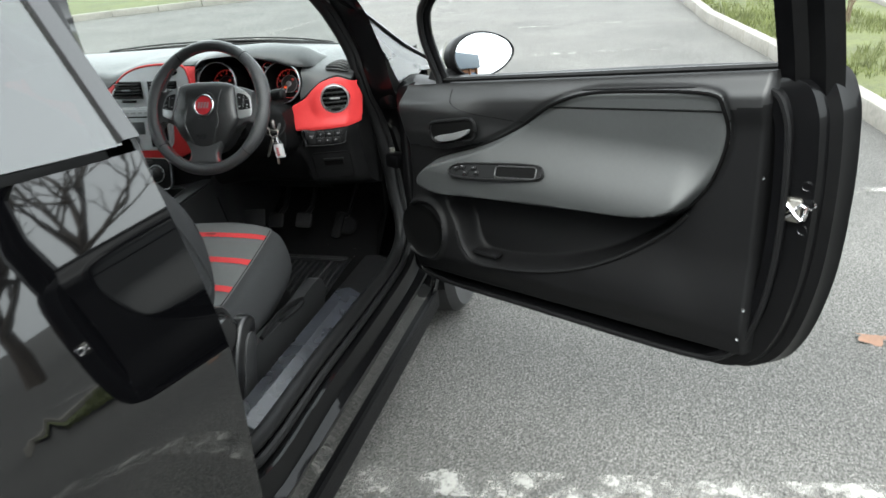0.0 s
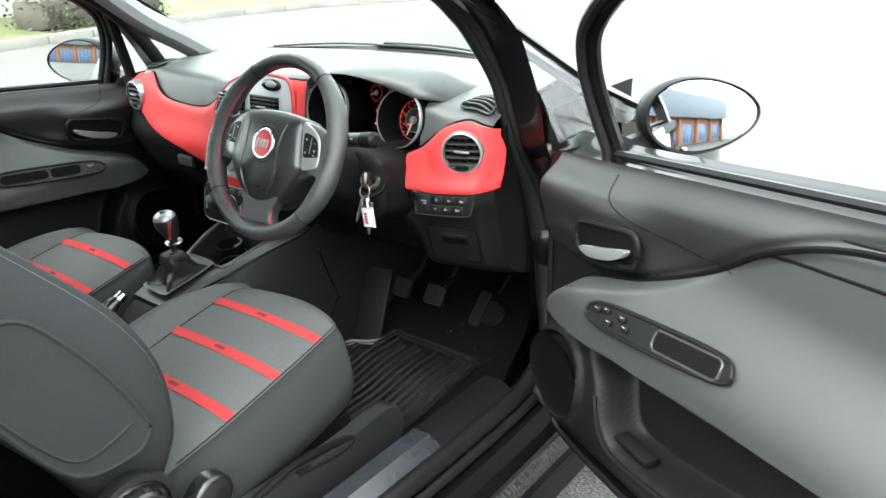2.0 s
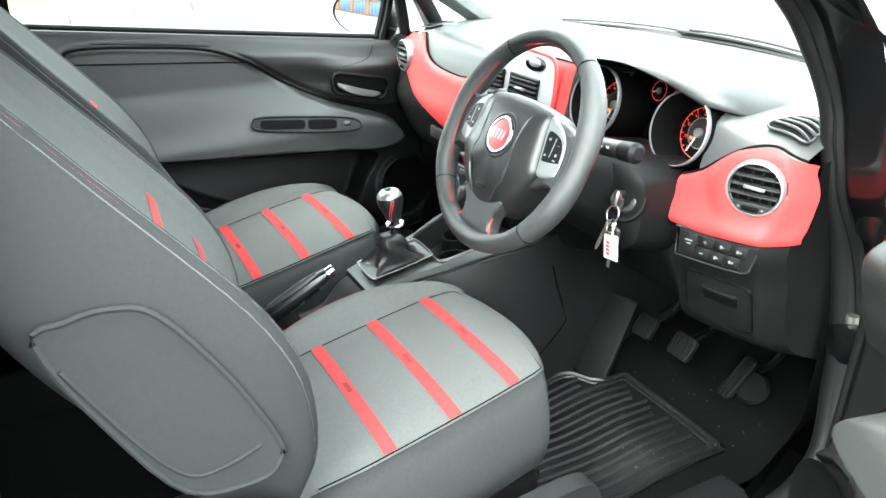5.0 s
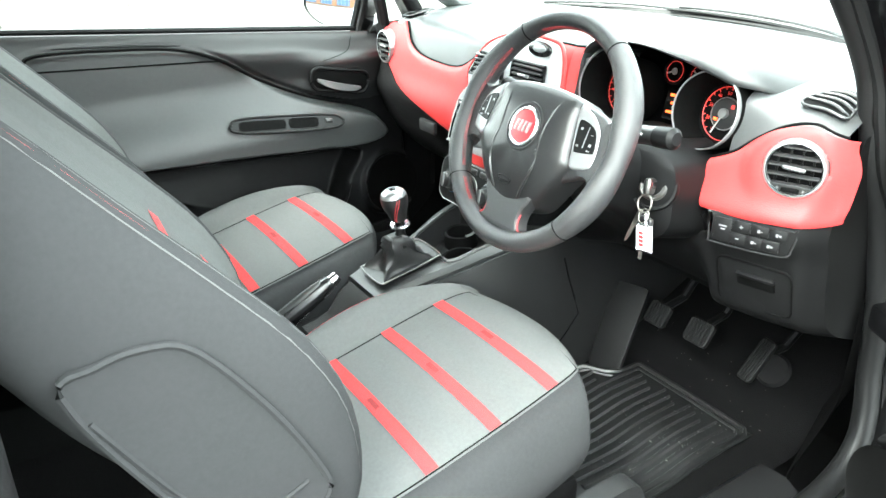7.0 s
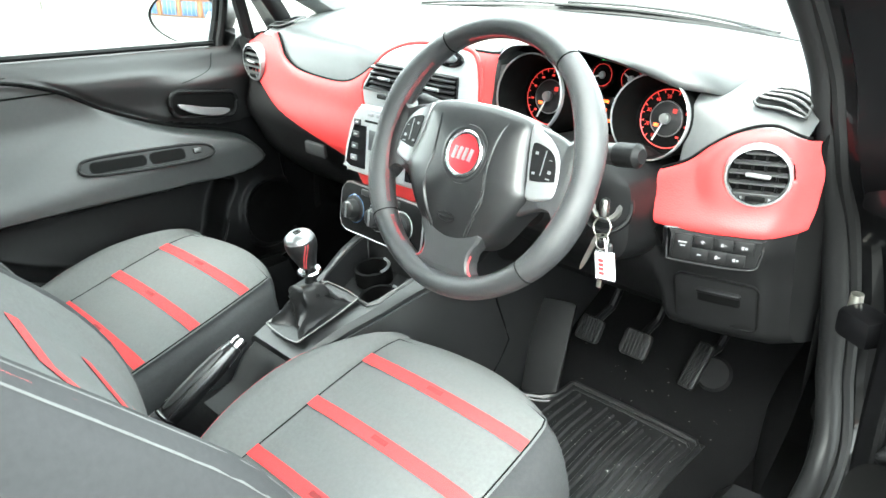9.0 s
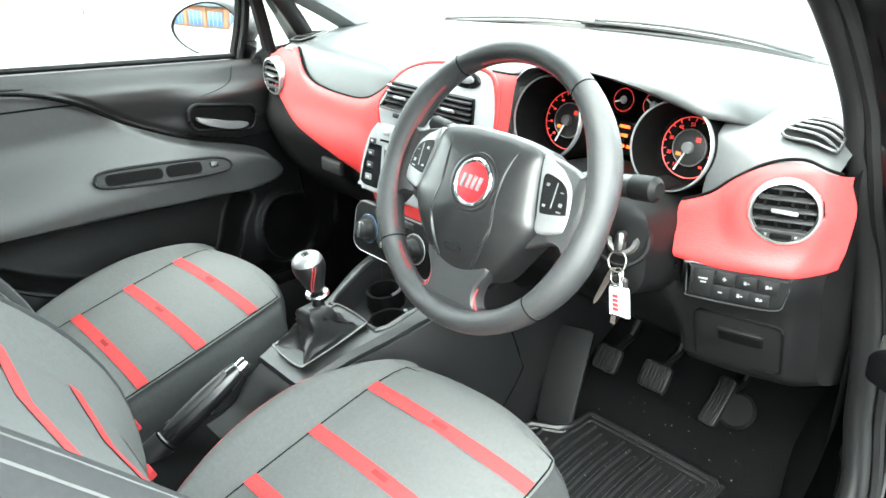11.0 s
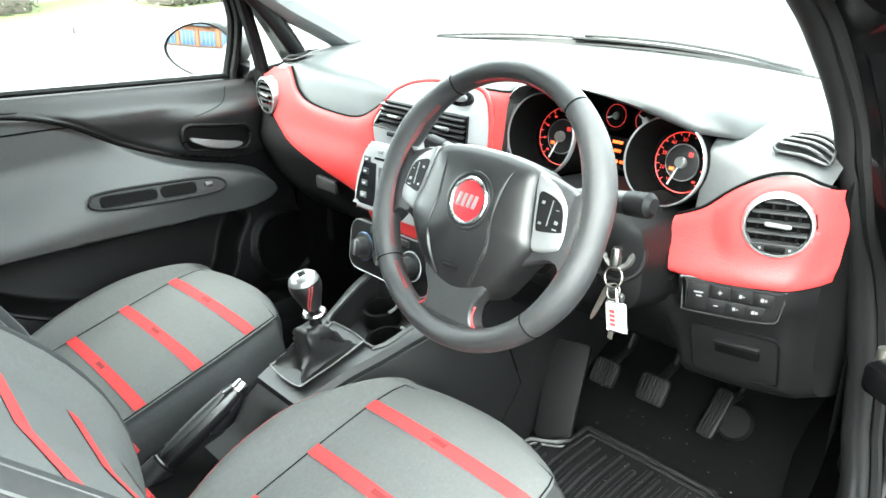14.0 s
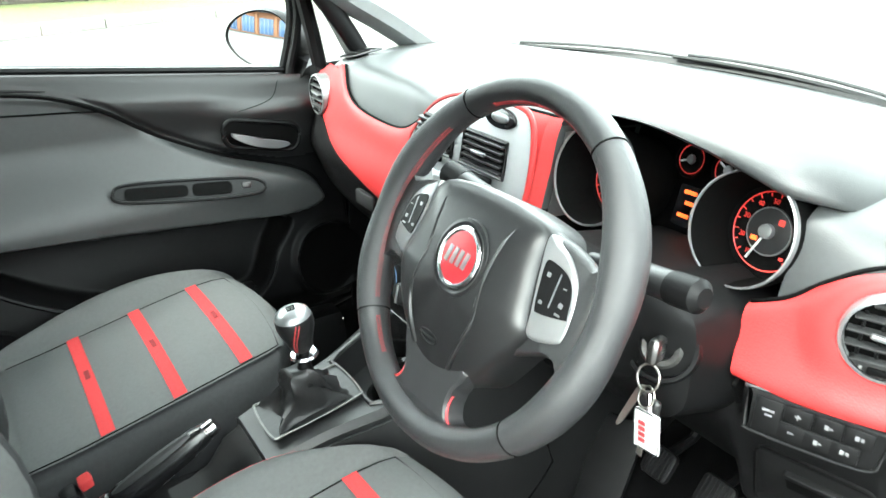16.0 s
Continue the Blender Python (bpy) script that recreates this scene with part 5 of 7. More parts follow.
part("dash_pad", surf(lambda x, v: dash_at(x, v * v_of(x, 1.0)), [x for x in DASH_X if x < 0.61] + [0.615], lin(0, 1, 60), 0.004), PAD, dash, "soft grey-black dashboard top")
for x in (X0, X1):
    cap = bmesh.new()
    cap.faces.new([cap.verts.new((x, float(q[0]), float(q[1]))) for q in dash_profile(x)] + [cap.verts.new((x, 0.86, 0.7))])
    part("dash_end", cap, LOWER, dash)
part("lower_dash", surf(lambda x, v: dash_at(x, v_of(x, 1.0) * (1 - v) + v), DASH_X, lin(0, 1, 40), 0.004), LOWER, dash)
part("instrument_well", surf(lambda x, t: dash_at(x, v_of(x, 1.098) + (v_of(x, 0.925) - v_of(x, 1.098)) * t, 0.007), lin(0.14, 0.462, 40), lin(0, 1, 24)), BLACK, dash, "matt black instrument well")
part("red_band", surf(lambda x, t: dash_at(x, v_of(x, red_top(x)) + (v_of(x, red_low(x)) - v_of(x, red_top(x))) * t, 0.006 * (1 - abs(2 * t - 1) ** 10) + 0.0055), lin(-0.66, 0.126, 80), lin(0, 1, 30)), RED, dash, "red textured trim band")
part("band_gap", tube([dash_at(x, v_of(x, red_top(x)), 0.004) for x in lin(-0.655, 0.126, 70)], 0.003, 5), BLACK, dash)
part("band_gap", tube([dash_at(x, v_of(x, red_low(x)), 0.004) for x in lin(-0.655, 0.126, 60)], 0.0035, 5), BLACK, dash)
rr_top = curve_smooth([(0.45, 1.003), (0.484, 1.02), (0.509, 1.043), (0.541, 1.066), (0.575, 1.077), (0.598, 1.076), (0.622, 1.063), (0.66, 1.045)])
rr_low = curve_smooth([(0.45, 0.93), (0.5, 0.93), (0.535, 0.931), (0.595, 0.935), (0.622, 0.938), (0.64, 0.944), (0.66, 0.958)])


def flank(x, z, lift):
    """A place on the dashboard's face beside the door, as if it had no well for the instruments."""
    p = dash_profile(x, 0.0)
    q = [(float(c[1]), float(c[0])) for c in p[28:88]][::-1]
    y = float(np.interp(z - smooth(0.55, 0.62, x) * max(z - 1.035, 0), [c[0] for c in q], [c[1] for c in q]))
    return (x, y - lift, z)


def bulge(t):
    """How far the red panel stands out, rolled at its edges."""
    return 0.008 + 0.008 * (1 - abs(2 * t - 1) ** 8)


def panel_at(u, t):
    """A place on the red panel: u towards the door, t down its height."""
    x0, x1 = 0.448 + 0.012 * t, 0.63 + 0.012 * smooth(0, 0.4, t) - 0.003 * smooth(0.8, 1, t)
    x = x0 + (x1 - x0) * u
    z = rr_top(x) + (rr_low(x) - rr_top(x)) * t
    y = flank(x, z, bulge(t) - 0.006 * smooth(0.97, 1.0, u))[1]
    # a flat seat round the vent, square to its axis, with the vent's hole in it
    d, c = math.hypot(x - 0.58, z - 1.019), flank(0.58, 1.019, 0.021)
    w = smooth(0.082, 0.044, d) * smooth(1.0, 0.84, u)
    y += w * (c[1] + 0.42 * (x - c[0]) + 0.12 * (z - c[2]) + 0.001 - y)
    return (x, y + 0.036 * smooth(0.0385, 0.035, d), z)


part("red_vent_panel", surf(panel_at, lin(0, 1, 62), lin(0, 1, 48), 0.006), RED, dash, "red textured trim panel round the vent", sharp=60)
part("band_gap", tube([flank(x, rr_top(x) + 0.002, 0.008) for x in lin(0.45, 0.622, 30)], 0.0022, 6), BLACK, dash)


part("gauge_surround", surf(lambda x, z: dash_at(x, v_of(x, z), 0.009), lin(0.128, 0.15, 6), lin(0.985, 1.1, 12), 0.003), SILVER, dash, "satin silver edge beside the gauges")


def round_vent(c, n, r):
    """A round air vent: silver ring, dark throat, slats and a little tab."""
    m = axes(c, Vector((0, 0, 1)).cross(Vector(n)), (0, 0, 1))
    v = part("air_vent", lathe([(r * 1.03, -0.016), (r * 1.03, 0.003), (r * 0.99, 0.007), (r * 0.92, 0.008), (r * 0.89, 0.0)], m, 48), SILVER, dash, "silver-ringed round air vent")
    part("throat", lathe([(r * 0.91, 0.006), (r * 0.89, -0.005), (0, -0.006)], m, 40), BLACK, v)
    for i in range(5):
        h = (i - 1.7) * r * 0.33
        w = math.sqrt(max((r * 0.89) ** 2 - h * h, 1e-5))
        part("slat", rbox(2 * w * 0.97, 0.0022, 0.009, 0.001, m @ Matrix.Translation((0, h, 0.003)) @ Matrix.Rotation(radians(20), 4, "X")), PLASTIC, v)
    for i in range(4):
        h = (i - 1.5) * r * 0.38
        w = math.sqrt(max((r * 0.8) ** 2 - h * h, 1e-5))
        part("back_slat", rbox(0.003, 2 * w * 0.94, 0.004, 0.001, m @ Matrix.Translation((h, 0, -0.001))), LOWER, v)
    part("tab", rbox(r * 0.75, 0.0055, 0.006, 0.002, m @ Matrix.Translation((0, 0.002, 0.008)) @ Matrix.Rotation(radians(-4), 4, "Z")), SILVER, v)
    part("vent_sill", prism([(r * 0.88 * math.cos(a), r * 0.88 * math.sin(a)) for a in lin(radians(218), radians(322), 14)], 0.008, m, 0.001), PLASTIC, v)
    part("thumb_wheel", rbox(r * 0.6, 0.007, 0.004, 0.002, m @ Matrix.Translation((0, -r * 0.72, 0.009))), BLACK, v)
    for a in (-0.42, 0.42):
        part("mark", rbox(0.003, 0.003, 0.001, 0, m @ Matrix.Translation((a * r, -r * 0.7, 0.0085))), SILVER, v)


round_vent(flank(0.58, 1.019, 0.021), (0.42, -1, 0.12), 0.0415)
round_vent(dash_at(-0.594, v_of(-0.594, 1.022), 0.018), (-0.06, -1, 0.12), 0.041)


def top_z(x, y):
    """The height of the dashboard's upper face, as if it had no well for the instruments."""
    p = dash_profile(x, 0.0)[:30]
    return float(np.interp(-y, [-q[0] for q in p], [q[1] for q in p]))


def demister(s, pts):
    """A side-window demister: a black opening with slats in a soft rim."""
    q = [(s * a, b, top_z(s * a, b) + 0.007) for a, b in spline(pts, 5, True)]
    bm = bmesh.new()
    bm.faces.new([bm.verts.new(p) for p in q])
    d = part("demister_vent", bm, BLACK, dash, "slatted side demister")
    part("rim", tube(q, 0.0022, 6, True), PLASTIC, d)
    for k in range(4):
        y = 0.346 + 0.0135 * k
        ends = sorted(a[0] + (c[0] - a[0]) * (y - a[1]) / (c[1] - a[1]) for a, c in zip(q, q[1:] + q[:1]) if (a[1] > y) != (c[1] > y))
        part("slat", tube([(x, y + 0.006 * math.sin(math.pi * t), top_z(x, y) + 0.0075) for t in lin(0, 1, 6) for x in [ends[0] + (ends[-1] - ends[0]) * t]], 0.0024, 6), PLASTIC, d)


demister(1, [(0.54, 0.332), (0.575, 0.331), (0.603, 0.336), (0.605, 0.352), (0.596, 0.385), (0.574, 0.4), (0.556, 0.395), (0.543, 0.365)])
demister(-1, [(0.54, 0.33), (0.575, 0.327), (0.612, 0.33), (0.612, 0.35), (0.596, 0.385), (0.574, 0.4), (0.556, 0.395), (0.543, 0.365)])

# instrument binnacle
hood_low = curve_smooth([(0.096, 1.05), (0.112, 1.095), (0.145, 1.128), (0.18, 1.142), (0.276, 1.149), (0.357, 1.138), (0.415, 1.124), (0.451, 1.113), (0.48, 1.109), (0.52, 1.107)])
hood_top = curve_smooth([(0.096, 1.08), (0.112, 1.12), (0.145, 1.148), (0.2, 1.16), (0.28, 1.171), (0.36, 1.174), (0.42, 1.168), (0.46, 1.16), (0.52, 1.15)])
hood_front = curve_smooth([(0.096, 0.3), (0.14, 0.284), (0.2, 0.272), (0.28, 0.267), (0.38, 0.272), (0.45, 0.282), (0.5, 0.295)])


def hood_section(x):
    """The eyebrow over the instruments: a fat rolled edge that runs back into the dashboard and ends in a round nose."""
    q = math.sqrt(max(1 - (max(x - 0.445, 0) / 0.057) ** 2, 0.0))
    zm, y = 1.124 - 0.032 * smooth(0.44, 0.5, x), hood_front(x) + 0.07 * (1 - q)
    zb, zt = zm - (zm - hood_low(x)) * q, zm + (hood_top(x) - zm) * q
    h = zt - zb
    out = [(x, y + 0.05, zb + 0.004), (x, y + 0.02, zb - 0.0015), (x, y + 0.006, zb - 0.0005)]
    out += [(x, y + 0.085 * (1 - math.cos(a)), zb + h * math.sin(a)) for a in lin(0.12, math.pi / 2, 9)]
    for f in lin(0.06, 1, 12):
        yy = y + 0.085 + (0.64 + (y + 0.17 - 0.64) * smooth(0.36, 0.5, x) - y - 0.085) * f
        base = top_z(x, yy) + 0.0045 - 0.012 * smooth(0.9, 1, f) - 0.01 * (smooth(0.47, 0.501, x) + smooth(0.125, 0.1, x))
        out.append((x, yy, max(zt + (base - zt) * smooth(-0.1, 0.95, f) if zt > base else base, base)))
    return out


part("binnacle_hood", loft([hood_section(x) for x in [0.096, 0.1, 0.106, 0.113] + lin(0.122, 0.44, 30) + [0.45, 0.459, 0.468, 0.476, 0.483, 0.489, 0.494, 0.498, 0.5005, 0.5018]], False, False), PAD, dash, "soft hood over the instruments", sharp=70)
part("binnacle_lining", loft([[(x, hood_front(x) + 0.049, hood_low(x) + 0.003), (x, 0.36, hood_low(x) - 0.006), (x, 0.42, hood_low(x) - 0.02)] for x in lin(0.1, 0.48, 24)], False, False), LOWER, dash)
cl = axes((0.312, 0.4, 1.04), (1, 0, 0), (0, 0.3, 1))
part("instrument_panel", prism(round_rect(0.36, 0.17, 0.04), -0.01, cl), BLACK, dash)
for x, gk in ((0.2, 0.97), (0.416, 0.91)):
    gm = axes((x, 0.28, 1.068), (1, 0, 0), (0, 0.26, 1)) @ Matrix.Scale(gk, 4)
    g = part("gauge_ring", lathe([(0.0645, 0.002), (0.0652, 0.005), (0.067, 0.004), (0.0675, 0.0), (0.0668, -0.004), (0.065, -0.004)], gm, 48), SILVER, dash, "satin silver gauge ring")
    part("pod_shell", lathe([(0.0665, -0.003), (0.065, -0.03), (0.06, -0.06), (0.058, -0.09)], gm, 40), BLACK, g)
    part("pod_wall", lathe([(0.0655, 0.0048), (0.061, -0.02), (0.056, -0.06), (0.0, -0.06)], gm, 40), BLACK, g)
    part("red_scale", lathe([(0.0475, -0.0575), (0.0468, -0.057), (0.046, -0.0575)], gm, 40), GLOW_RED, g)
    for i in range(17):
        a = radians(225 - 17 * i)
        part("tick", rbox(0.004 if i % 2 else 0.006, 0.0011, 0.001, 0, gm @ Matrix.Rotation(a, 4, "Z") @ Matrix.Translation((0.0435, 0, -0.0572))), GLOW_RED, g)
        if i % 2 == 0 and not (x > 0.3 and i < 12):
            part("numeral", rbox(0.005, 0.0035, 0.001, 0, gm @ Matrix.Translation((0.0355 * math.cos(a), 0.0355 * math.sin(a), -0.0572))), GLOW_RED, g)
    if x > 0.3:
        for word, a in (("10", 238), ("20", 201), ("30", 164), ("40", 127), ("50", 95)):
            part("numeral", lettering(word, 0.0085, gm @ Matrix.Translation((0.035 * math.cos(radians(a)), 0.035 * math.sin(radians(a)), -0.057))), GLOW_RED, g)
    part("gauge_centre", lathe([(0.029, -0.0585), (0.0285, -0.056), (0.026, -0.055), (0, -0.055)], gm, 28), PLASTIC, g)
    part("centre_ring", lathe([(0.029, -0.0565), (0.0285, -0.055), (0.0275, -0.0548), (0.027, -0.056)], gm, 28), SILVER, g)
    part("needle", rbox(0.04, 0.0026, 0.002, 0.0005, gm @ Matrix.Rotation(radians(248), 4, "Z") @ Matrix.Translation((0.02, 0, -0.051))), WHITE, g)
    part("needle_cap", lathe([(0.009, -0.054), (0.0085, -0.047), (0.006, -0.046), (0, -0.046)], gm, 16), SILVER, g)
    part("warning_lamp", rbox(0.008, 0.005, 0.001, 0, gm @ Matrix.Translation((-0.015, -0.012, -0.0545))), GLOW_AMBER, g)
    part("warning_lamp", rbox(0.007, 0.007, 0.001, 0, gm @ Matrix.Translation((0.013, 0.014, -0.0545))), GLOW_RED, g)
for x in (0.288, 0.34):
    gm = axes((x, 0.352, 1.098), (1, 0, 0), (0, 0.26, 1))
    g = part("small_gauge", lathe([(0.023, 0.0), (0.021, 0.004), (0.019, 0.0), (0.0, 0.0)], gm, 28), BLACK, dash)
    part("scale", lathe([(0.0175, 0.001), (0.0171, 0.0015), (0.0166, 0.001)], gm, 28), GLOW_RED, g)
    part("needle", rbox(0.014, 0.002, 0.001, 0, gm @ Matrix.Rotation(radians(200 if x < 0.3 else 150), 4, "Z") @ Matrix.Translation((0.007, 0, 0.003))), WHITE, g)
    part("needle_cap", lathe([(0.006, 0.001), (0.005, 0.004), (0, 0.004)], gm, 14), SILVER, g)
dm = axes((0.312, 0.352, 1.04), (1, 0, 0), (0, 0.26, 1))
dis = part("display", prism(round_rect(0.075, 0.05, 0.004), 0.002, dm), SCREEN, dash, "dark trip display lit in amber")
for i, (a, b, w) in enumerate(((-0.02, 0.017, 0.018), (0.018, 0.008, 0.022), (-0.018, 0.004, 0.012), (-0.022, -0.012, 0.016), (0.0, -0.012, 0.02), (0.025, -0.012, 0.012))):
    part("lit_bar", rbox(w, 0.0045, 0.001, 0, dm @ Matrix.Translation((a, b, 0.003))), GLOW_AMBER, dis)
part("green_lamp", rbox(0.006, 0.004, 0.001, 0, dm @ Matrix.Translation((-0.035, 0.08, 0.001))), GLOW_GREEN, dash)

# centre stack
cs_m = axes((-0.02, 0.236, 1.06), (1, 0, 0), (0, 0.17, 1))
fascia = spline([(-0.135, -0.03), (-0.115, 0.01), (-0.07, 0.05), (0.0, 0.072), (0.1, 0.076), (0.143, 0.062), (0.157, 0.0), (0.15, -0.06), (0.11, -0.075), (-0.09, -0.075)], 5, True)
part("silver_fascia", prism(fascia, 0.006, cs_m, 0.003), FASCIA, dash, "satin silver centre fascia")
part("red_surround", tube([cs_m @ Vector((a, b, 0.003)) for a, b in fascia], 0.0042, 8, True), RED, dash)
for cx, w in ((-0.062, 0.1), (0.062, 0.1)):
    vm = cs_m @ Matrix.Translation((cx, 0.002, 0.007))
    k = -0.02 if cx < 0 else 0.0
    shape = [(-w / 2 - (0.012 if cx < 0 else 0), -0.024), (w / 2, -0.024), (w / 2 - 0.002, 0.024), (-w / 2 + (0.022 if cx < 0 else 0), 0.024)]
    v = part("centre_vent", prism(shape, 0.002, vm), BLACK, dash, "slatted centre air vent")
    part("rim", tube([vm @ Vector((a, b, 0.003)) for a, b in shape], 0.003, 6, True), PLASTIC, v)
    for i in range(5):
        part("slat", rbox(w * 0.88, 0.0035, 0.012, 0.001, vm @ Matrix.Translation((0.0, -0.018 + 0.009 * i, 0.003)) @ Matrix.Rotation(radians(18), 4, "X")), PLASTIC, v)
    part("tab", rbox(0.03, 0.006, 0.006, 0.002, vm @ Matrix.Translation((0, 0, 0.012))), SILVER, v)
    part("thumb_bar", rbox(0.05, 0.008, 0.006, 0.002, vm @ Matrix.Translation((0, -0.034, 0.002))), LOWER, v)
part("hazard_pod", prism(ellipse(0.032, 0.014), 0.006, cs_m @ Matrix.Translation((0.085, 0.055, 0.005)), 0.002), SCREEN, dash)
part("hazard_button", prism(ellipse(0.018, 0.007), 0.003, cs_m @ Matrix.Translation((0.088, 0.056, 0.011)), 0.001), SILVER, dash)

rd = axes((-0.072, 0.219, 0.945), (1, 0, 0.02), (0, 0.17, 1))
radio = part("radio", prism(spline([(-0.124, -0.05), (-0.119, -0.01), (-0.104, 0.035), (-0.085, 0.058), (-0.06, 0.066), (0.1, 0.066), (0.12, 0.06), (0.13, 0.04), (0.13, -0.035), (0.12, -0.058), (0.1, -0.068), (-0.098, -0.068), (-0.117, -0.063)], 4, True), 0.012, rd, 0.005), FASCIA, dash, "car radio in a silver frame")
part("radio_face", prism(spline([(-0.117, -0.05), (-0.107, 0.0), (-0.082, 0.05), (-0.066, 0.058), (0.106, 0.058), (0.122, 0.044), (0.122, -0.04), (0.104, -0.06), (-0.104, -0.06)], 5, True), 0.003, rd @ Matrix.Translation((0, 0, 0.012))), FASCIA, radio, "pale silver radio front")
for side in ([(-0.113, -0.05), (-0.106, -0.012), (-0.092, 0.026), (-0.056, 0.026), (-0.056, -0.056), (-0.1, -0.056)], [(0.056, 0.04), (0.104, 0.04), (0.118, 0.03), (0.118, -0.036), (0.102, -0.056), (0.056, -0.056)]):
    part("button_strip", prism(side, 0.0012, rd @ Matrix.Translation((0, 0, 0.0148))), SCREEN, radio, "gloss black button strip")
part("radio_screen", rbox(0.085, 0.038, 0.002, 0.001, rd @ Matrix.Translation((-0.005, 0.002, 0.016))), INSERT, radio)
part("slot", rbox(0.12, 0.004, 0.002, 0, rd @ Matrix.Translation((0, 0.036, 0.016))), BLACK, radio)
part("volume_knob", lathe([(0.014, 0), (0.013, 0.012), (0.011, 0.014), (0, 0.014)], rd @ Matrix.Translation((0, -0.036, 0.015)), 24), SILVER, radio)
for i in range(5):
    part("button", rbox(0.016, 0.007, 0.003, 0.001, rd @ Matrix.Translation((-0.045 + 0.024 * i, 0.049, 0.0155))), SILVER, radio)
for i in range(4):
    for a in (-0.082, 0.085):
        part("button", rbox(0.018, 0.011, 0.004, 0.001, rd @ Matrix.Translation((a - 0.006 * (3 - i) * (0.4 if a < 0 else 0), -0.038 + 0.023 * i, 0.016))), PLASTIC if i else SILVER, radio)
        part("mark", rbox(0.007, 0.003, 0.001, 0, rd @ Matrix.Translation((a - 0.006 * (3 - i) * (0.4 if a < 0 else 0), -0.038 + 0.023 * i, 0.0185))), WHITE, radio)
cm = axes((-0.075, 0.192, 0.808), (1, 0, 0.0), (0, 0.2, 1))
cp = part("climate_panel", prism(round_rect(0.235, 0.1, 0.025), 0.014, cm, 0.004), LOWER, dash, "black heater panel with three knobs")
part("panel_edge", tube([cm @ Vector((a, b, 0.012)) for a, b in round_rect(0.232, 0.097, 0.025)], 0.002, 5, True), SILVER, cp)
for i, a in enumerate((-0.072, -0.004, 0.064)):
    kn = part("heater_knob", lathe([(0.026, 0.014), (0.026, 0.018), (0.019, 0.019), (0.017, 0.034), (0.014, 0.036), (0, 0.036)], cm @ Matrix.Translation((a, 0.0, 0)), 28), PLASTIC, cp)
    part("knob_pointer", rbox(0.004, 0.03, 0.004, 0.001, cm @ Matrix.Translation((a, 0, 0.037))), SILVER, kn)
    part("scale_ring", lathe([(0.0285, 0.0145), (0.0275, 0.0155), (0.0265, 0.0145)], cm @ Matrix.Translation((a, 0, 0)), 28), (BLUE_GLASS, WHITE, WHITE)[i], kn)
for i in range(3):
    part("heater_button", rbox(0.03, 0.012, 0.006, 0.002, cm @ Matrix.Translation((-0.04 + 0.04 * i, 0.038, 0.014))), PLASTIC, cp)

# driver's side switches and fuse cover
bm_ = axes((0.541, 0.2675, 0.907), (1, 0.36, -0.01), (0, 0.1, 1))
bp = part("switch_bank", prism(spline([(-0.058, 0.0225), (0.05, 0.0225), (0.06, 0.018), (0.058, -0.006), (0.044, -0.0215), (-0.05, -0.0225), (-0.06, -0.016), (-0.061, 0.016)], 4, True), 0.008, bm_, 0.002), LOWER, dash, "dark bank of small switches")
part("bank_edge", tube([bm_ @ Vector((a * 1.03, b * 1.06, 0.006)) for a, b in spline([(-0.058, 0.0225), (0.05, 0.0225), (0.06, 0.018), (0.058, -0.006), (0.044, -0.0215), (-0.05, -0.0225), (-0.06, -0.016), (-0.061, 0.016)], 4, True)], 0.0014, 5, True), PLASTIC, bp)
for i in range(4):
    for j in range(2):
        if i == 0 and j == 1:
            continue
        cx_, cy_ = -0.042 + 0.0268 * i, (0.0095 if j == 0 else -0.0095) if i else 0.0
        b = part("switch", rbox(0.0255 if i else 0.0255, 0.0175 if i else 0.0365, 0.003, 0.001, bm_ @ Matrix.Translation((cx_ - (0.003 * i if j else 0), cy_, 0.0088))), SWITCH, bp)
        for q, (da, db, w, h) in enumerate({0: [(0, 0.006, 0.012, 0.0022), (0.001, 0.001, 0.007, 0.0018)], 1: [(0, 0, 0.0055, 0.0014)] + ([(0, 0, 0.0014, 0.0055)] if j == 0 else []), 2: [(-0.001, 0, 0.0036, 0.0045), (0.003, 0, 0.003, 0.0012)], 3: [(-0.0015, 0, 0.0036, 0.0045), (0.003, 0, 0.003, 0.003)]}[i]):
            part("mark", rbox(w, h, 0.0006, 0, bm_ @ Matrix.Translation((cx_ + da - (0.003 * i if j else 0), cy_ + db, 0.0106 + 0.0001 * q))), PRINT, b)
fm = axes((0.541, 0.2975, 0.812), (1, 0.2, 0.03), (0, -0.33, 1))
fu = part("fuse_cover", prism(round_rect(0.118, 0.09, 0.012), 0.006, fm, 0.003), LOWER, dash, "black fuse box cover with a finger pull")
part("finger_pull", rbox(0.06, 0.022, 0.006, 0.003, fm @ Matrix.Translation((0.005, 0.012, 0.006))), BLACK, fu)
part("pull_lip", rbox(0.062, 0.006, 0.01, 0.002, fm @ Matrix.Translation((0.005, 0.024, 0.008))), LOWER, fu)
part("cover_edge", tube([fm @ Vector((a, b, 0.005)) for a, b in round_rect(0.118, 0.09, 0.012)], 0.0018, 5, True), BLACK, fu)
part("glovebox_latch", rbox(0.07, 0.012, 0.03, 0.005, Matrix.Translation((-0.36, 0.25, 0.87))), PLASTIC, dash)

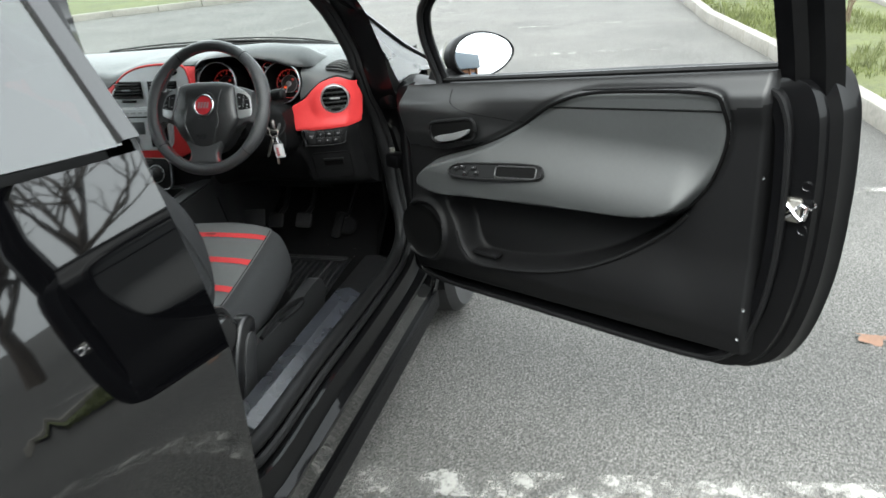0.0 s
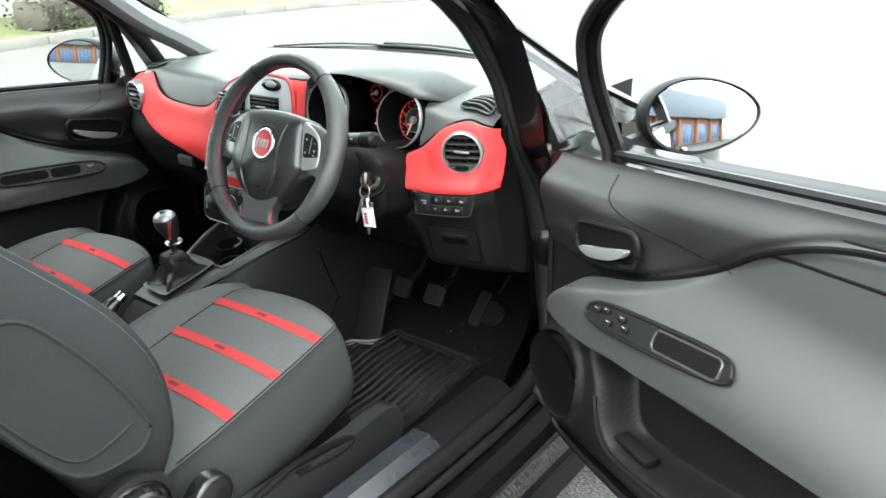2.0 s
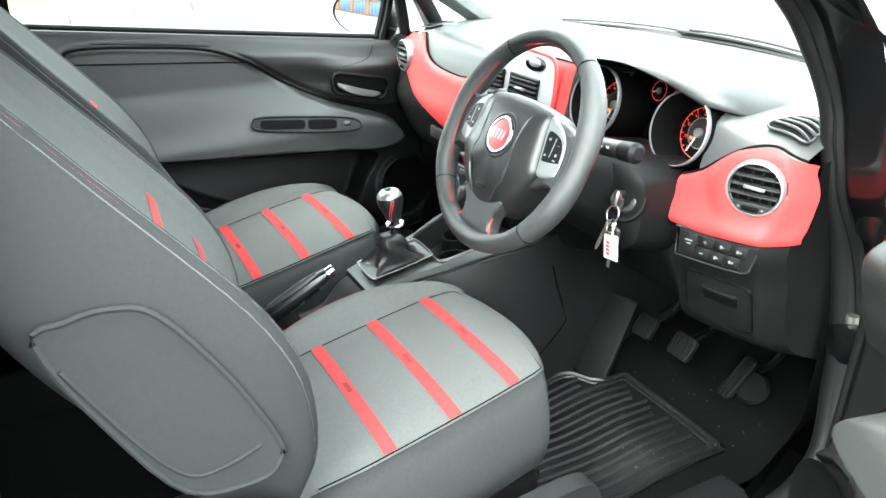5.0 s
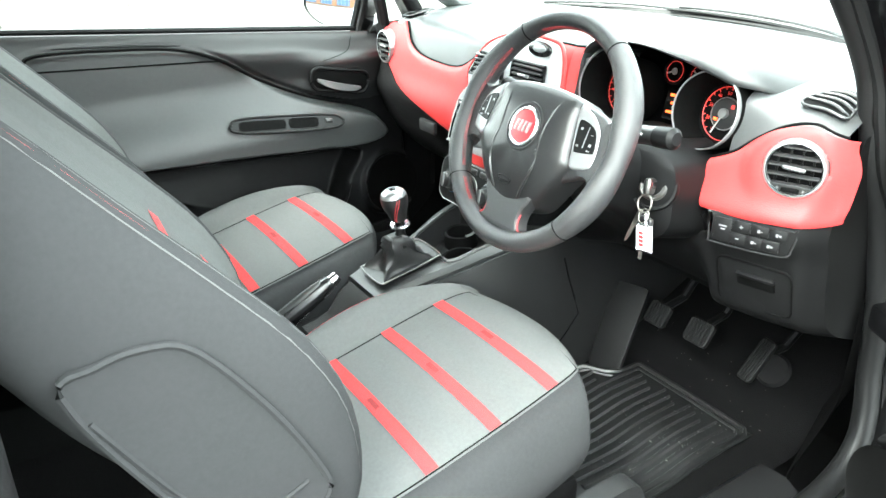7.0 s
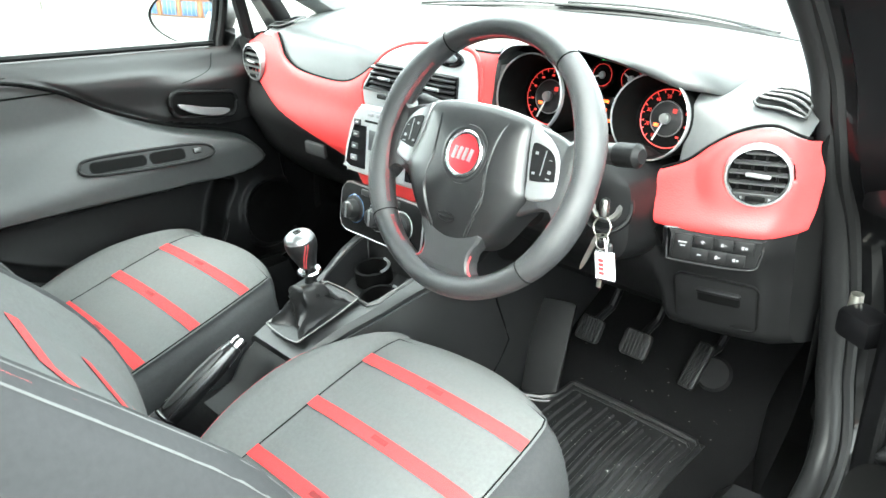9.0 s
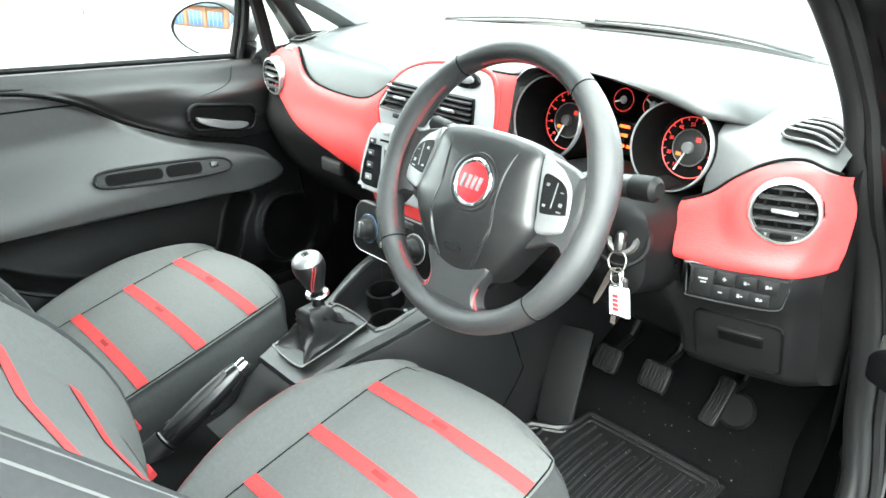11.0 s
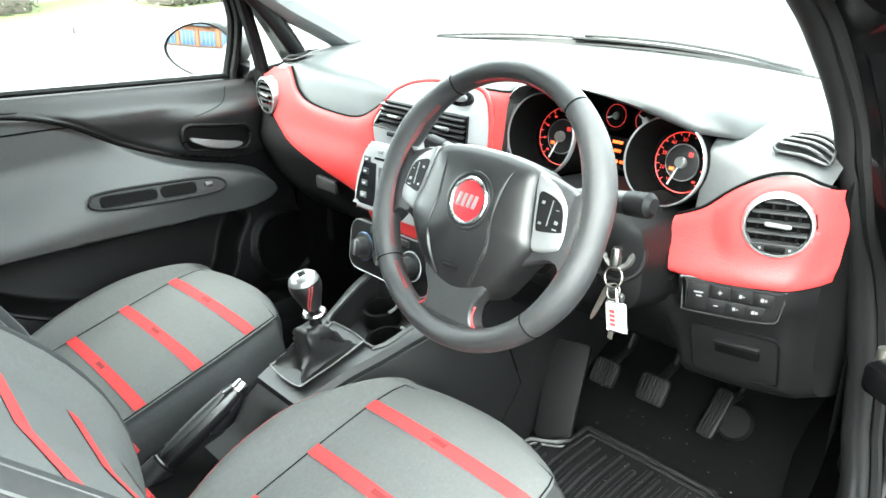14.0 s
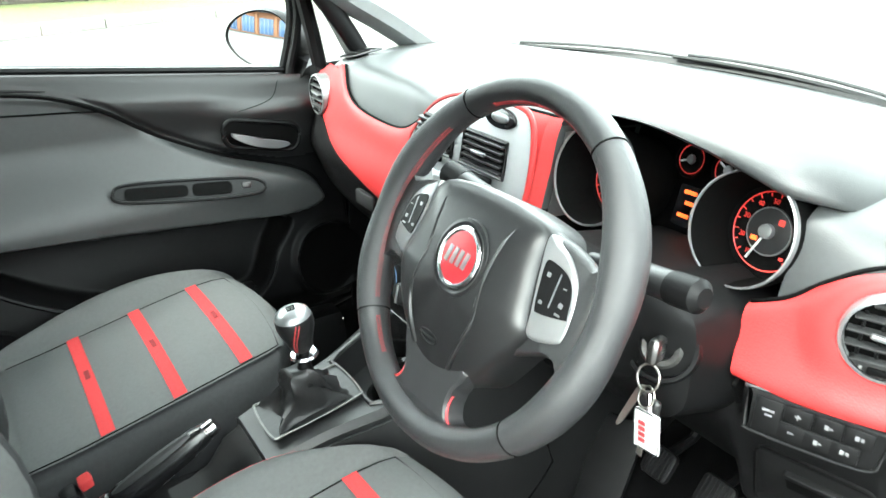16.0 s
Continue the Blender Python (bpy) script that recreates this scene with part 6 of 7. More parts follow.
# ---- steering column and wheel ----
RAKE = radians(25.2)
U = Vector((0, math.sin(RAKE), math.cos(RAKE)))
WC = Vector((0.317, 0.024, 1.055))
wm = axes(WC, (1, 0, 0), U)          # its z stands on the wheel, towards the driver
column = thing("steering_column", "black steering column shroud with stalks and ignition", "steering column", base=(0.31, 0.15, 0.95))
part("shroud", loft([[(0.322 + a * w + (0.016 if a > 0 else 0.0) * w / 0.1, y, zc + b * h) for a, b in round_rect(2, 2, 0.62, 6)] for y, zc, w, h in ((0.075, 1.005, 0.04, 0.035), (0.083, 1.0, 0.056, 0.05), (0.13, 0.985, 0.064, 0.062), (0.162, 0.972, 0.072, 0.07), (0.178, 0.958, 0.1, 0.078), (0.188, 0.95, 0.112, 0.082), (0.26, 0.935, 0.115, 0.085), (0.34, 0.92, 0.11, 0.09))]), LOWER, column, "black plastic shroud")
part("knee_panel", surf(lambda x, v: (x, 0.26 + 0.14 * v + 0.05 * v * v, 0.92 - 0.23 * v), lin(0.13, 0.46, 8), lin(0, 1, 10), 0.01), LOWER, column)
im = axes((0.421, 0.178, 0.966), (0.9, 0.45, 0), (0, 0.35, 1))
ig = part("ignition_barrel", lathe([(0.038, -0.03), (0.038, 0.002), (0.036, 0.006), (0.032, 0.006), (0.031, -0.008), (0.0, -0.008)], im, 32), LOWER, column, "black ignition collar")
part("barrel_ring", lathe([(0.023, -0.008), (0.022, 0.007), (0.019, 0.009), (0.014, 0.008), (0.012, 0.0), (0, 0)], im, 28), GUN, ig, "worn steel lock ring")


def stalk(a, b):
    a, b = Vector(a), Vector(b)
    s = part("stalk", tube([a.lerp(b, t) for t in lin(0, 1, 10)], [0.006, 0.007, 0.009, 0.012, 0.0135, 0.014, 0.014, 0.014, 0.0145, 0.0145, 0.012], 12), PLASTIC, column)
    part("stalk_end", lathe([(0.0, 0.006), (0.009, 0.006), (0.012, 0.003), (0.0152, 0.0), (0.0152, -0.03), (0.0145, -0.03)], axes(b, Vector((0, 0, 1)).cross(b - a), (b - a).cross(Vector((0, 0, 1)).cross(b - a))), 16), LOWER, s)
    for k in (0.5, 0.62):
        part("mark", rbox(0.006, 0.003, 0.003, 0.0005, Matrix.Translation(a.lerp(b, k) + Vector((0, -0.0135, 0.004)))), WHITE, s)
    return s


stalk((0.36, 0.13, 1.05), (0.498, 0.118, 1.07))
stalk((0.26, 0.13, 1.05), (0.12, 0.12, 1.075))

wheel = thing("steering_wheel", "black leather three-spoke steering wheel with silver inserts", "steering wheel", base=tuple(WC))
R, TR = 0.1695, 0.0152


def rim_r(a):
    """The rim's thickness: fuller where the thumbs rest above the spokes."""
    k = math.degrees(a) % 360
    k = k if k <= 180 else 360 - k
    side = min(abs(k - 22), abs(k - 158))
    return TR * (1 + 0.24 * math.exp(-(side / 20) ** 2))


def rim_at(deg, t, f=1.0):
    a = radians(deg)
    r = rim_r(a) * f
    return wm @ Vector(((R + r * math.cos(t)) * math.cos(a), (R + r * math.cos(t)) * math.sin(a), r * 1.1 * math.sin(t)))


for pname, mat_, a0, a1 in (("rim", LEATHER, 54, 124), ("grip", PERFORATED, 124, 220), ("rim", LEATHER, 220, 317), ("grip", PERFORATED, 317, 414)):
    piece = part(pname, loft([[rim_at(a, t) for t in lin(0, 2 * math.pi, 18)[:-1]] for a in lin(a0, a1, 34)], True, True), mat_, wheel, "black leather rim" if pname == "rim" else "perforated black leather grip")
    part("rim_seam", tube([rim_at(a0, t, 0.995) for t in lin(0, 2 * math.pi, 18)[:-1]], 0.0011, 4, True), BLACK, piece)
    b0, b1 = {54: (66, 112), 124: (136, 216), 220: (224, 240), 317: (338, 404)}[a0]
    n = int((b1 - b0) * 1.4)
    for o in (-0.14, 0.14):
        part("red_stitching", tube([rim_at(a, math.pi - 0.35 + o * (1 if i % 2 else -1), 1.0) for i, a in enumerate(lin(b0, b1, n))], 0.0005, 4), STITCH, piece)
half = [(0.0, 0.069), (0.045, 0.067), (0.082, 0.057), (0.09, 0.022), (0.097, -0.012), (0.102, -0.033), (0.085, -0.062), (0.058, -0.098), (0.034, -0.114)]
hub_shape = spline(half + [(0.0, -0.121)] + [(-a, b) for a, b in half[:0:-1]], 5, True)
hr_ = [[wm @ Vector((a * f, -0.02 + (b + 0.02) * f, z - 0.012 * smooth(-0.06, -0.12, b) * f)) for a, b in hub_shape] for f, z in ((0.98, -0.04), (1.0, -0.012), (0.995, 0.006), (0.975, 0.0125), (0.94, 0.0165), (0.86, 0.0205), (0.72, 0.0245), (0.55, 0.0275), (0.35, 0.029), (0.12, 0.0295))]
hub = part("airbag_cover", loft(hr_, True, True), COVER, wheel, "grained black airbag cover", sharp=60)


def on_hub(a, b, lift=0.0):
    """A place on the airbag cover's face."""
    f = 1.0
    d = math.hypot(a, b + 0.02)
    if d > 1e-6:
        k = math.atan2(b + 0.02, a)
        f = d / max(min((math.hypot(p, q + 0.02) for p, q in hub_shape if abs(math.remainder(math.atan2(q + 0.02, p) - k, 2 * math.pi)) < 0.14), default=0.1), 1e-6)
    z = float(np.interp(f, (0, 0.12, 0.35, 0.55, 0.72, 0.86, 0.94, 0.975, 1.0), (0.0295, 0.0295, 0.029, 0.0275, 0.0245, 0.0205, 0.0165, 0.0125, 0.006)))
    return wm @ Vector((a, b, z - 0.012 * smooth(-0.06, -0.12, b) * min(f, 1) + lift))


for sx in (1, -1):
    part("cover_ridge", tube([on_hub(sx * a, b, -0.0012) for a, b in spline([(0.058, 0.058), (0.05, 0.03), (0.046, -0.01), (0.05, -0.05), (0.03, -0.1)], 6)], 0.0026, 6), COVER, hub)
part("cover_emblem", tube([on_hub(0.014 * math.cos(t), -0.082 + 0.006 * math.sin(t), 0.0002) for t in lin(0, 2 * math.pi, 20)[:-1]], 0.0008, 4, True), LOWER, hub)
part("cover_emblem", tube([on_hub(0.013 * t, -0.082, 0.0002) for t in lin(-1, 1, 5)], 0.0016, 4), LOWER, hub)
bmx = wm @ Matrix.Translation((0.006, 0.0, 0.0285))
part("badge_dish", lathe([(0.038, -0.003), (0.0372, 0.001), (0.034, 0.0018), (0.031, 0.0005)], bmx, 40), COVER, hub)
bd = part("round_badge", lathe([(0.0305, -0.004), (0.0302, 0.002), (0.0285, 0.0036), (0.026, 0.0036), (0.0245, 0.002)], bmx, 40), CHROME, wheel, "round red badge in a chrome ring")
part("badge_face", lathe([(0.0255, 0.0022), (0.012, 0.0032), (0.0, 0.0035)], bmx, 36), BADGE_RED, bd)
for i in range(4):
    part("badge_bar", rbox(0.0052, 0.0165, 0.0014, 0.0004, bmx @ Matrix.Translation((-0.0132 + 0.0088 * i, 0, 0.0036)) @ Matrix.Rotation(radians(-10), 4, "Z")), SILVER, bd)
for sx in (1, -1):
    arm = [(0.06, 0.05), (0.09, 0.056), (0.12, 0.05), (0.14, 0.044), (0.158, 0.062), (0.164, 0.0), (0.156, -0.062), (0.138, -0.042), (0.118, -0.042), (0.1, -0.05), (0.06, -0.06)]
    part("spoke", loft([[wm @ Vector((sx * (a - c), b * k, z)) for a, b in spline(arm, 4, True)] for z, k, c in ((-0.02, 0.92, 0.004), (-0.008, 1.0, 0), (0.0, 0.99, 0), (0.005, 0.93, 0.002))], True, True), LEATHER, wheel, sharp=60)
    ins = spline([(0.085, 0.054), (0.098, 0.05), (0.114, 0.0425), (0.13, 0.026), (0.1365, 0.0), (0.1365, -0.02), (0.13, -0.0265), (0.103, -0.0325), (0.097, -0.012), (0.09, 0.02)], 5, True)
    si = part("silver_insert", loft([[wm @ Vector((sx * (0.115 + (a - 0.115) * k), 0.01 + (b - 0.01) * k, z + 0.14 * (0.115 - a))) for a, b in ins] for z, k in ((-0.006, 1.0), (0.0065, 1.0), (0.0085, 0.97), (0.0092, 0.9))], True, True), SILVER, wheel, "silver spoke insert with buttons", sharp=60)
    pad = spline([(0.0945, 0.034), (0.106, 0.0345), (0.12, 0.029), (0.128, 0.0185), (0.1325, -0.0005), (0.131, -0.0045), (0.106, -0.0095), (0.1005, -0.006), (0.096, 0.016)], 5, True)
    pb = part("button_pad", loft([[wm @ Vector((sx * a, b, z + 0.14 * (0.115 - a))) for a, b in pad] for z in (0.0085, 0.0104)], True, True), LOWER, si)
    for a, b, w, h in ((0.1135, 0.014, 0.0012, 0.03), (0.102, 0.024, 0.004, 0.0035), (0.122, 0.019, 0.004, 0.001), (0.104, 0.0, 0.004, 0.003), (0.124, 0.005, 0.0045, 0.004), (0.124, -0.003, 0.006, 0.0018)):
        part("mark", rbox(w, h, 0.0008, 0, wm @ Matrix.Translation((sx * a, b, 0.0108 + 0.14 * (0.115 - a)))), SILVER, pb)
low = [(-0.05, -0.09), (0.05, -0.09), (0.043, -0.118), (0.041, -0.134), (0.048, -0.146), (0.07, -0.148), (0.04, -0.166), (0, -0.17), (-0.04, -0.166), (-0.07, -0.148), (-0.048, -0.146), (-0.041, -0.134), (-0.043, -0.118)]
part("lower_spoke", loft([[wm @ Vector((a * k, b, z + 0.006 * smooth(-0.155, -0.1, b))) for a, b in spline(low, 4, True)] for z, k in ((-0.02, 0.95), (-0.004, 1.0), (0.002, 0.97), (0.0045, 0.9))], True, True), LEATHER, wheel)
for sx in (1, -1):
    part("red_stitching", tube([wm @ Vector((sx * a, b, 0.003)) for a, b in spline([(0.0415, -0.122), (0.0405, -0.134), (0.047, -0.1455), (0.06, -0.1475), (0.08, -0.1385)], 5)], 0.0014, 5), STITCH, wheel)
part("column_boss", lathe([(0.05, -0.09), (0.055, -0.03), (0.06, -0.02)], wm, 24), LOWER, wheel)

# ---- keys ----
keys = thing("key_bunch", "ignition key with white tag hanging from the column", "keys", base=(0.45, 0.13, 0.9))
kx = im
part("key_bow", rbox(0.012, 0.026, 0.036, 0.005, im @ Matrix.Translation((0, 0.0, 0.026))), GUN, keys, "worn metal key head")
part("key_plate", rbox(0.0135, 0.012, 0.026, 0.003, im @ Matrix.Translation((0, 0.003, 0.026))), CHROME, keys)
tip = im @ Vector((0.0, -0.014, 0.042))
part("ring", tube([tip + Vector((0.013 * math.cos(a), 0.004 * math.sin(a), -0.012 + 0.013 * math.sin(a))) for a in lin(0, 2 * math.pi, 24)[:-1]], 0.0013, 6, True), STEEL, keys)
part("ring", tube([tip + Vector((0.004 + 0.009 * math.cos(a), -0.004 + 0.004 * math.sin(a), -0.03 + 0.01 * math.sin(a))) for a in lin(0, 2 * math.pi, 20)[:-1]], 0.001, 6, True), STEEL, keys)
tag_m = Matrix.Translation(tip + Vector((0.014, -0.008, -0.062))) @ Matrix.Rotation(radians(-7), 4, "Y")
tg = part("tag", rbox(0.03, 0.004, 0.042, 0.003, tag_m), WHITE, keys, "white plastic tag with red print")
for k in range(4):
    part("tag_print", rbox(0.008, 0.001, 0.0042, 0, tag_m @ Matrix.Translation((-0.005, -0.0023, -0.011 + 0.0062 * k))), STITCH, tg)
part("tag_edge", tube([tag_m @ Vector((a, -0.0018, b)) for a, b in round_rect(0.029, 0.041, 0.003)], 0.0008, 4, True), CHROME, tg)
part("key_head", rbox(0.024, 0.009, 0.036, 0.009, Matrix.Translation(tip + Vector((0.002, 0.005, -0.052))) @ Matrix.Rotation(radians(4), 4, "Y"), 3), PLASTIC, keys)
part("key_blade", rbox(0.0075, 0.002, 0.036, 0.001, Matrix.Translation(tip + Vector((-0.001, 0.004, -0.088))) @ Matrix.Rotation(radians(4), 4, "Y")), STEEL, keys)
part("flat_key", loft([[tip + Vector((-0.004 - 0.026 * t + w * 0.9, -0.001 + d, -0.022 - 0.062 * t + w * 0.35)) for w, d in ((-k, -0.001), (k, -0.001), (k, 0.001), (-k, 0.001))] for t, k in ((0, 0.0035), (0.1, 0.0055), (0.75, 0.005), (0.92, 0.0035), (1, 0.001))]), STEEL, keys, "flat pale metal key")
part("tag_link", tube([tip + Vector((0.006, -0.002, -0.026)), tip + Vector((0.012, -0.006, -0.042))], 0.0025, 6), CHROME, keys)

# ---- centre console, gear lever, handbrake ----
console = thing("centre_console", "black plastic centre console with cup holders", "console", base=(-0.03, 0, 0.37))
cz = curve_smooth([(-0.5, 0.6), (-0.2, 0.615), (-0.13, 0.67), (-0.05, 0.7), (0.05, 0.722), (0.14, 0.75), (0.26, 0.77)])
cw = curve_smooth([(-0.5, 0.07), (-0.2, 0.07), (-0.05, 0.078), (0.06, 0.1), (0.14, 0.125), (0.26, 0.15)])
def pit(y):
    """The depth of the cup holders' well."""
    return 0.062 * smooth(0.045, 0.051, y) * smooth(0.19, 0.184, y)


def console_ring(y):
    p = pit(y)
    return [(-0.025 + a * cw(y), y, z) for a, z in ((-1.05, 0.37), (-1.02, cz(y) - 0.04), (-0.97, cz(y) - 0.008), (-0.85, cz(y)), (-0.77, cz(y)), (-0.74, cz(y) - p), (0, cz(y) - p), (0.7, cz(y) - p), (0.73, cz(y)), (0.85, cz(y)), (0.97, cz(y) - 0.008), (0.98, cz(y) - 0.04), (0.8, 0.37))]


part("console_body", loft([console_ring(y) for y in lin(-0.11, 0.03, 8) + [0.04, 0.046, 0.05, 0.07, 0.1, 0.13, 0.16, 0.185, 0.189, 0.195, 0.22, 0.26, 0.3]]), LINING, console, sharp=30)
part("console_rear", loft([[(x, y, z - 0.012) for x, y, z in console_ring(y)] for y in lin(-0.5, -0.105, 14)]), LOWER, console, sharp=30)
part("pit_edge", tube([(-0.025 + a * cw(y) * 0.76, y, cz(y) + 0.001) for a, y in [(-1, 0.06), (-0.9, 0.044), (0.0, 0.042), (0.9, 0.044), (1, 0.06), (1, 0.1), (1, 0.14), (1, 0.18), (0.9, 0.193), (0, 0.195), (-0.9, 0.193), (-1, 0.18), (-1, 0.14), (-1, 0.1)]], 0.004, 6, True), PLASTIC, console)
part("tunnel", loft([[(-0.025 + a * (0.13 - 0.03 * smooth(0.1, 0.36, y)), y, z) for a, z in ((-1.2, 0.36), (-0.9, 0.52), (-0.6, 0.6), (0.6, 0.6), (0.9, 0.52), (1.2, 0.36))] for y in lin(-0.9, 0.75, 12)], False, False), CARPET, console)


def side_at(y, v):
    """The console's flank on the driver's side, from the floor up to the console's edge and on to the toe board."""
    low, high = 0.128 - 0.03 * smooth(0.28, 0.46, y), -0.021 + 1.02 * cw(min(y, 0.24)) - 0.03 * smooth(0.26, 0.46, y)
    return (low + (high - low) * v ** 1.5, y, 0.38 + (cz(min(y, 0.26)) - 0.392 + 0.1 * smooth(0.2, 0.5, y)) * v)


part("console_side", surf(side_at, lin(-0.1, 0.75, 30), lin(0, 1, 14), 0.006), LINING, console)
part("side_seam", tube([side_at(y, v) for y, v in ((0.272, 0.82), (0.288, 0.68), (0.31, 0.53), (0.326, 0.42), (0.306, 0.38), (0.28, 0.33), (0.25, 0.27))], 0.0022, 6), BLACK, console)
for x, y, r in ((0.012, 0.095, 0.036), (-0.065, 0.145, 0.032)):
    ch = part("cup_holder", lathe([(r + 0.004, -0.03), (r + 0.003, 0.0), (r, 0.002), (r - 0.003, 0.0), (r - 0.006, -0.03), (0, -0.03)], axes((x, y, cz(y) - 0.028), (1, 0, 0), (0, 1, 0.1)), 32), BLACK, console, "deep round cup holder")
    part("holder_rim", tube([axes((x, y, cz(y) - 0.028), (1, 0, 0), (0, 1, 0.1)) @ Vector((r * math.cos(a), r * math.sin(a), 0.002)) for a in lin(-0.2, 1.6, 10)], 0.003, 6), SILVER, ch)

lever = thing("gear_lever", "gear lever with silver-topped knob and leather gaiter", "gear lever", base=(-0.025, -0.02, 0.705))
gsm = axes((-0.027, -0.022, cz(-0.02) + 0.006), (1, 0, 0), (0, 1, 0.22))
frame_ol = spline([(-0.042, -0.074), (0.036, -0.077), (0.047, -0.055), (0.05, 0.052), (0.038, 0.07), (-0.038, 0.071), (-0.048, 0.056), (-0.048, -0.055)], 5, True)
part("gaiter_frame", tube([gsm @ Vector((a * 0.95, b * 0.95, 0.002)) for a, b in frame_ol], 0.0019, 8, True, flat=0.7), GUN, lever, "satin silver gaiter frame")
gr = []
for k, (f, h, wob) in enumerate(((0.94, 0.0, 0.0), (0.88, -0.004, 0.05), (0.78, -0.003, 0.13), (0.68, 0.004, 0.2), (0.6, 0.012, 0.16), (0.56, 0.022, 0.2), (0.52, 0.033, 0.15), (0.5, 0.044, 0.2), (0.44, 0.054, 0.14), (0.36, 0.062, 0.12), (0.27, 0.068, 0.03))):
    ring_ = []
    for i, (a, b) in enumerate(frame_ol):
        p = i / len(frame_ol) * 6.283
        w = 1 + wob * (math.sin(5 * p + k * 0.9) * 0.6 + math.sin(9 * p + k * 1.7) * 0.5)
        ring_.append(gsm @ Vector((a * f * w + 0.012 * h / 0.07, b * f * (1 - 0.35 * smooth(0, 0.04, h)) * w - 0.004 * h / 0.07, h + 0.006 * wob * 5 * math.sin(4 * p + k))))
    gr.append(ring_)
part("gaiter", loft(gr, True, True), GAITER, lever, "creased black leather gaiter", sharp=70)
ka = Vector((-0.013, -0.03, 0.8))
part("collar", lathe([(0.0, -0.003), (0.018, -0.003), (0.0205, 0.0), (0.018, 0.003), (0.0, 0.004)], axes(ka, (1, 0, 0), (0, 1, 0.1)), 28), CHROME, lever, "chrome collar")
part("stem", tube([ka - Vector((0, 0, 0.045)), ka - Vector((0, 0, 0.03)), ka - Vector((0, 0, 0.015)), ka + Vector((0, 0, 0.012))], [0.017, 0.013, 0.0095, 0.009], 14), LOWER, lever)
knob_r = curve([(0.0, 0.0095), (0.002, 0.0145), (0.01, 0.017), (0.022, 0.021), (0.034, 0.0253), (0.043, 0.027), (0.05, 0.0267), (0.055, 0.0255)])
km_ = axes(ka + Vector((0.0, -0.001, 0.008)), (1, -0.2, 0), (0.2, 1, 0.2))
part("knob", lathe([(0.009, 0.0), (0.014, 0.002), (0.0165, 0.01), (0.0205, 0.022), (0.0248, 0.034), (0.0265, 0.043), (0.0262, 0.05), (0.025, 0.055)], km_, 32), GAITER, lever, "black leather knob")
part("knob_cap", lathe([(0.0252, 0.0545), (0.023, 0.0605), (0.018, 0.0648), (0.01, 0.067), (0, 0.0675)], km_, 32), SILVER, lever, "silver knob cap")
for o in (-0.0018, 0.0018):
    part("red_stitching", tube([km_ @ Vector((knob_r(0.006 + 0.046 * t) * math.sin(0.9 + 0.7 * t + o * 50), -knob_r(0.006 + 0.046 * t) * math.cos(0.9 + 0.7 * t + o * 50), 0.006 + 0.046 * t)) for t in lin(0, 1, 10)], 0.0011, 5), STITCH, lever)
for a, b, w, h in ((-0.005, 0.0, 0.0016, 0.012), (0.0, 0.0, 0.0016, 0.012), (0.005, 0.0, 0.0016, 0.012), (0.0, 0.0, 0.0116, 0.0016)):
    part("shift_mark", rbox(w, h, 0.001, 0, km_ @ Matrix.Translation((a, b, 0.0676))), BLACK, lever)

brake = thing("handbrake", "black handbrake lever with silver button", "handbrake", base=(-0.06, -0.36, 0.6))
h0, h1 = Vector((-0.085, -0.37, 0.565)), Vector((-0.05, -0.152, 0.708))
part("grip", tube([h0.lerp(h1, t) for t in lin(0.35, 0.94, 10)], [0.019, 0.0205, 0.021, 0.021, 0.0208, 0.0202, 0.0196, 0.019, 0.018, 0.0165, 0.013], 16), GRIP, brake)
part("collar", tube([h0.lerp(h1, t) for t in (0.335, 0.345, 0.355, 0.362)], [0.0205, 0.0222, 0.0222, 0.0205], 16), GRIP, brake)
part("boot", tube([h0.lerp(h1, t) for t in lin(-0.15, 0.34, 6)], [0.034, 0.031, 0.028, 0.026, 0.024, 0.0225, 0.0215], 14), GAITER, brake)
part("release_button", tube([h0.lerp(h1, t) for t in (0.93, 0.97, 1.0)], [0.0125, 0.0125, 0.011], 14), CHROME, brake)
# a paler strip paints the highlight along the top of the grip
part("grip_highlight", tube([h0.lerp(h1, t) + Vector((0.002, -0.006, 0.0135)) for t in lin(0.38, 0.86, 8)], [0.006, 0.009, 0.01, 0.01, 0.01, 0.01, 0.009, 0.008, 0.005], 10), PLASTIC, brake)

for x, y, z, lab in ((-0.135, -0.335, 0.612, "red seat belt buckle beside the passenger seat"), (0.012, -0.37, 0.63, "red seat belt buckle beside the driver's seat")):
    b = thing("seat_belt_buckle", lab, "buckle", "seat belt buckles", base=(x, y, z - 0.05))
    part("buckle_body", rbox(0.03, 0.025, 0.07, 0.006, Matrix.Translation((x, y, z - 0.03)) @ Matrix.Rotation(radians(20), 4, "X")), LOWER, b)
    part("release_button", rbox(0.024, 0.018, 0.014, 0.003, Matrix.Translation((x, y + 0.014, z + 0.01)) @ Matrix.Rotation(radians(20), 4, "X")), BAND, b)
    part("stem", tube([(x, y - 0.01, z - 0.05), (x, y - 0.05, z - 0.14)], 0.008, 6), LOWER, b)

# ---- footwell ----
def floor_z(y):
    return 0.385 + 0.02 * smooth(0.2, 0.35, y) + 0.5 * max(y - 0.47, 0)


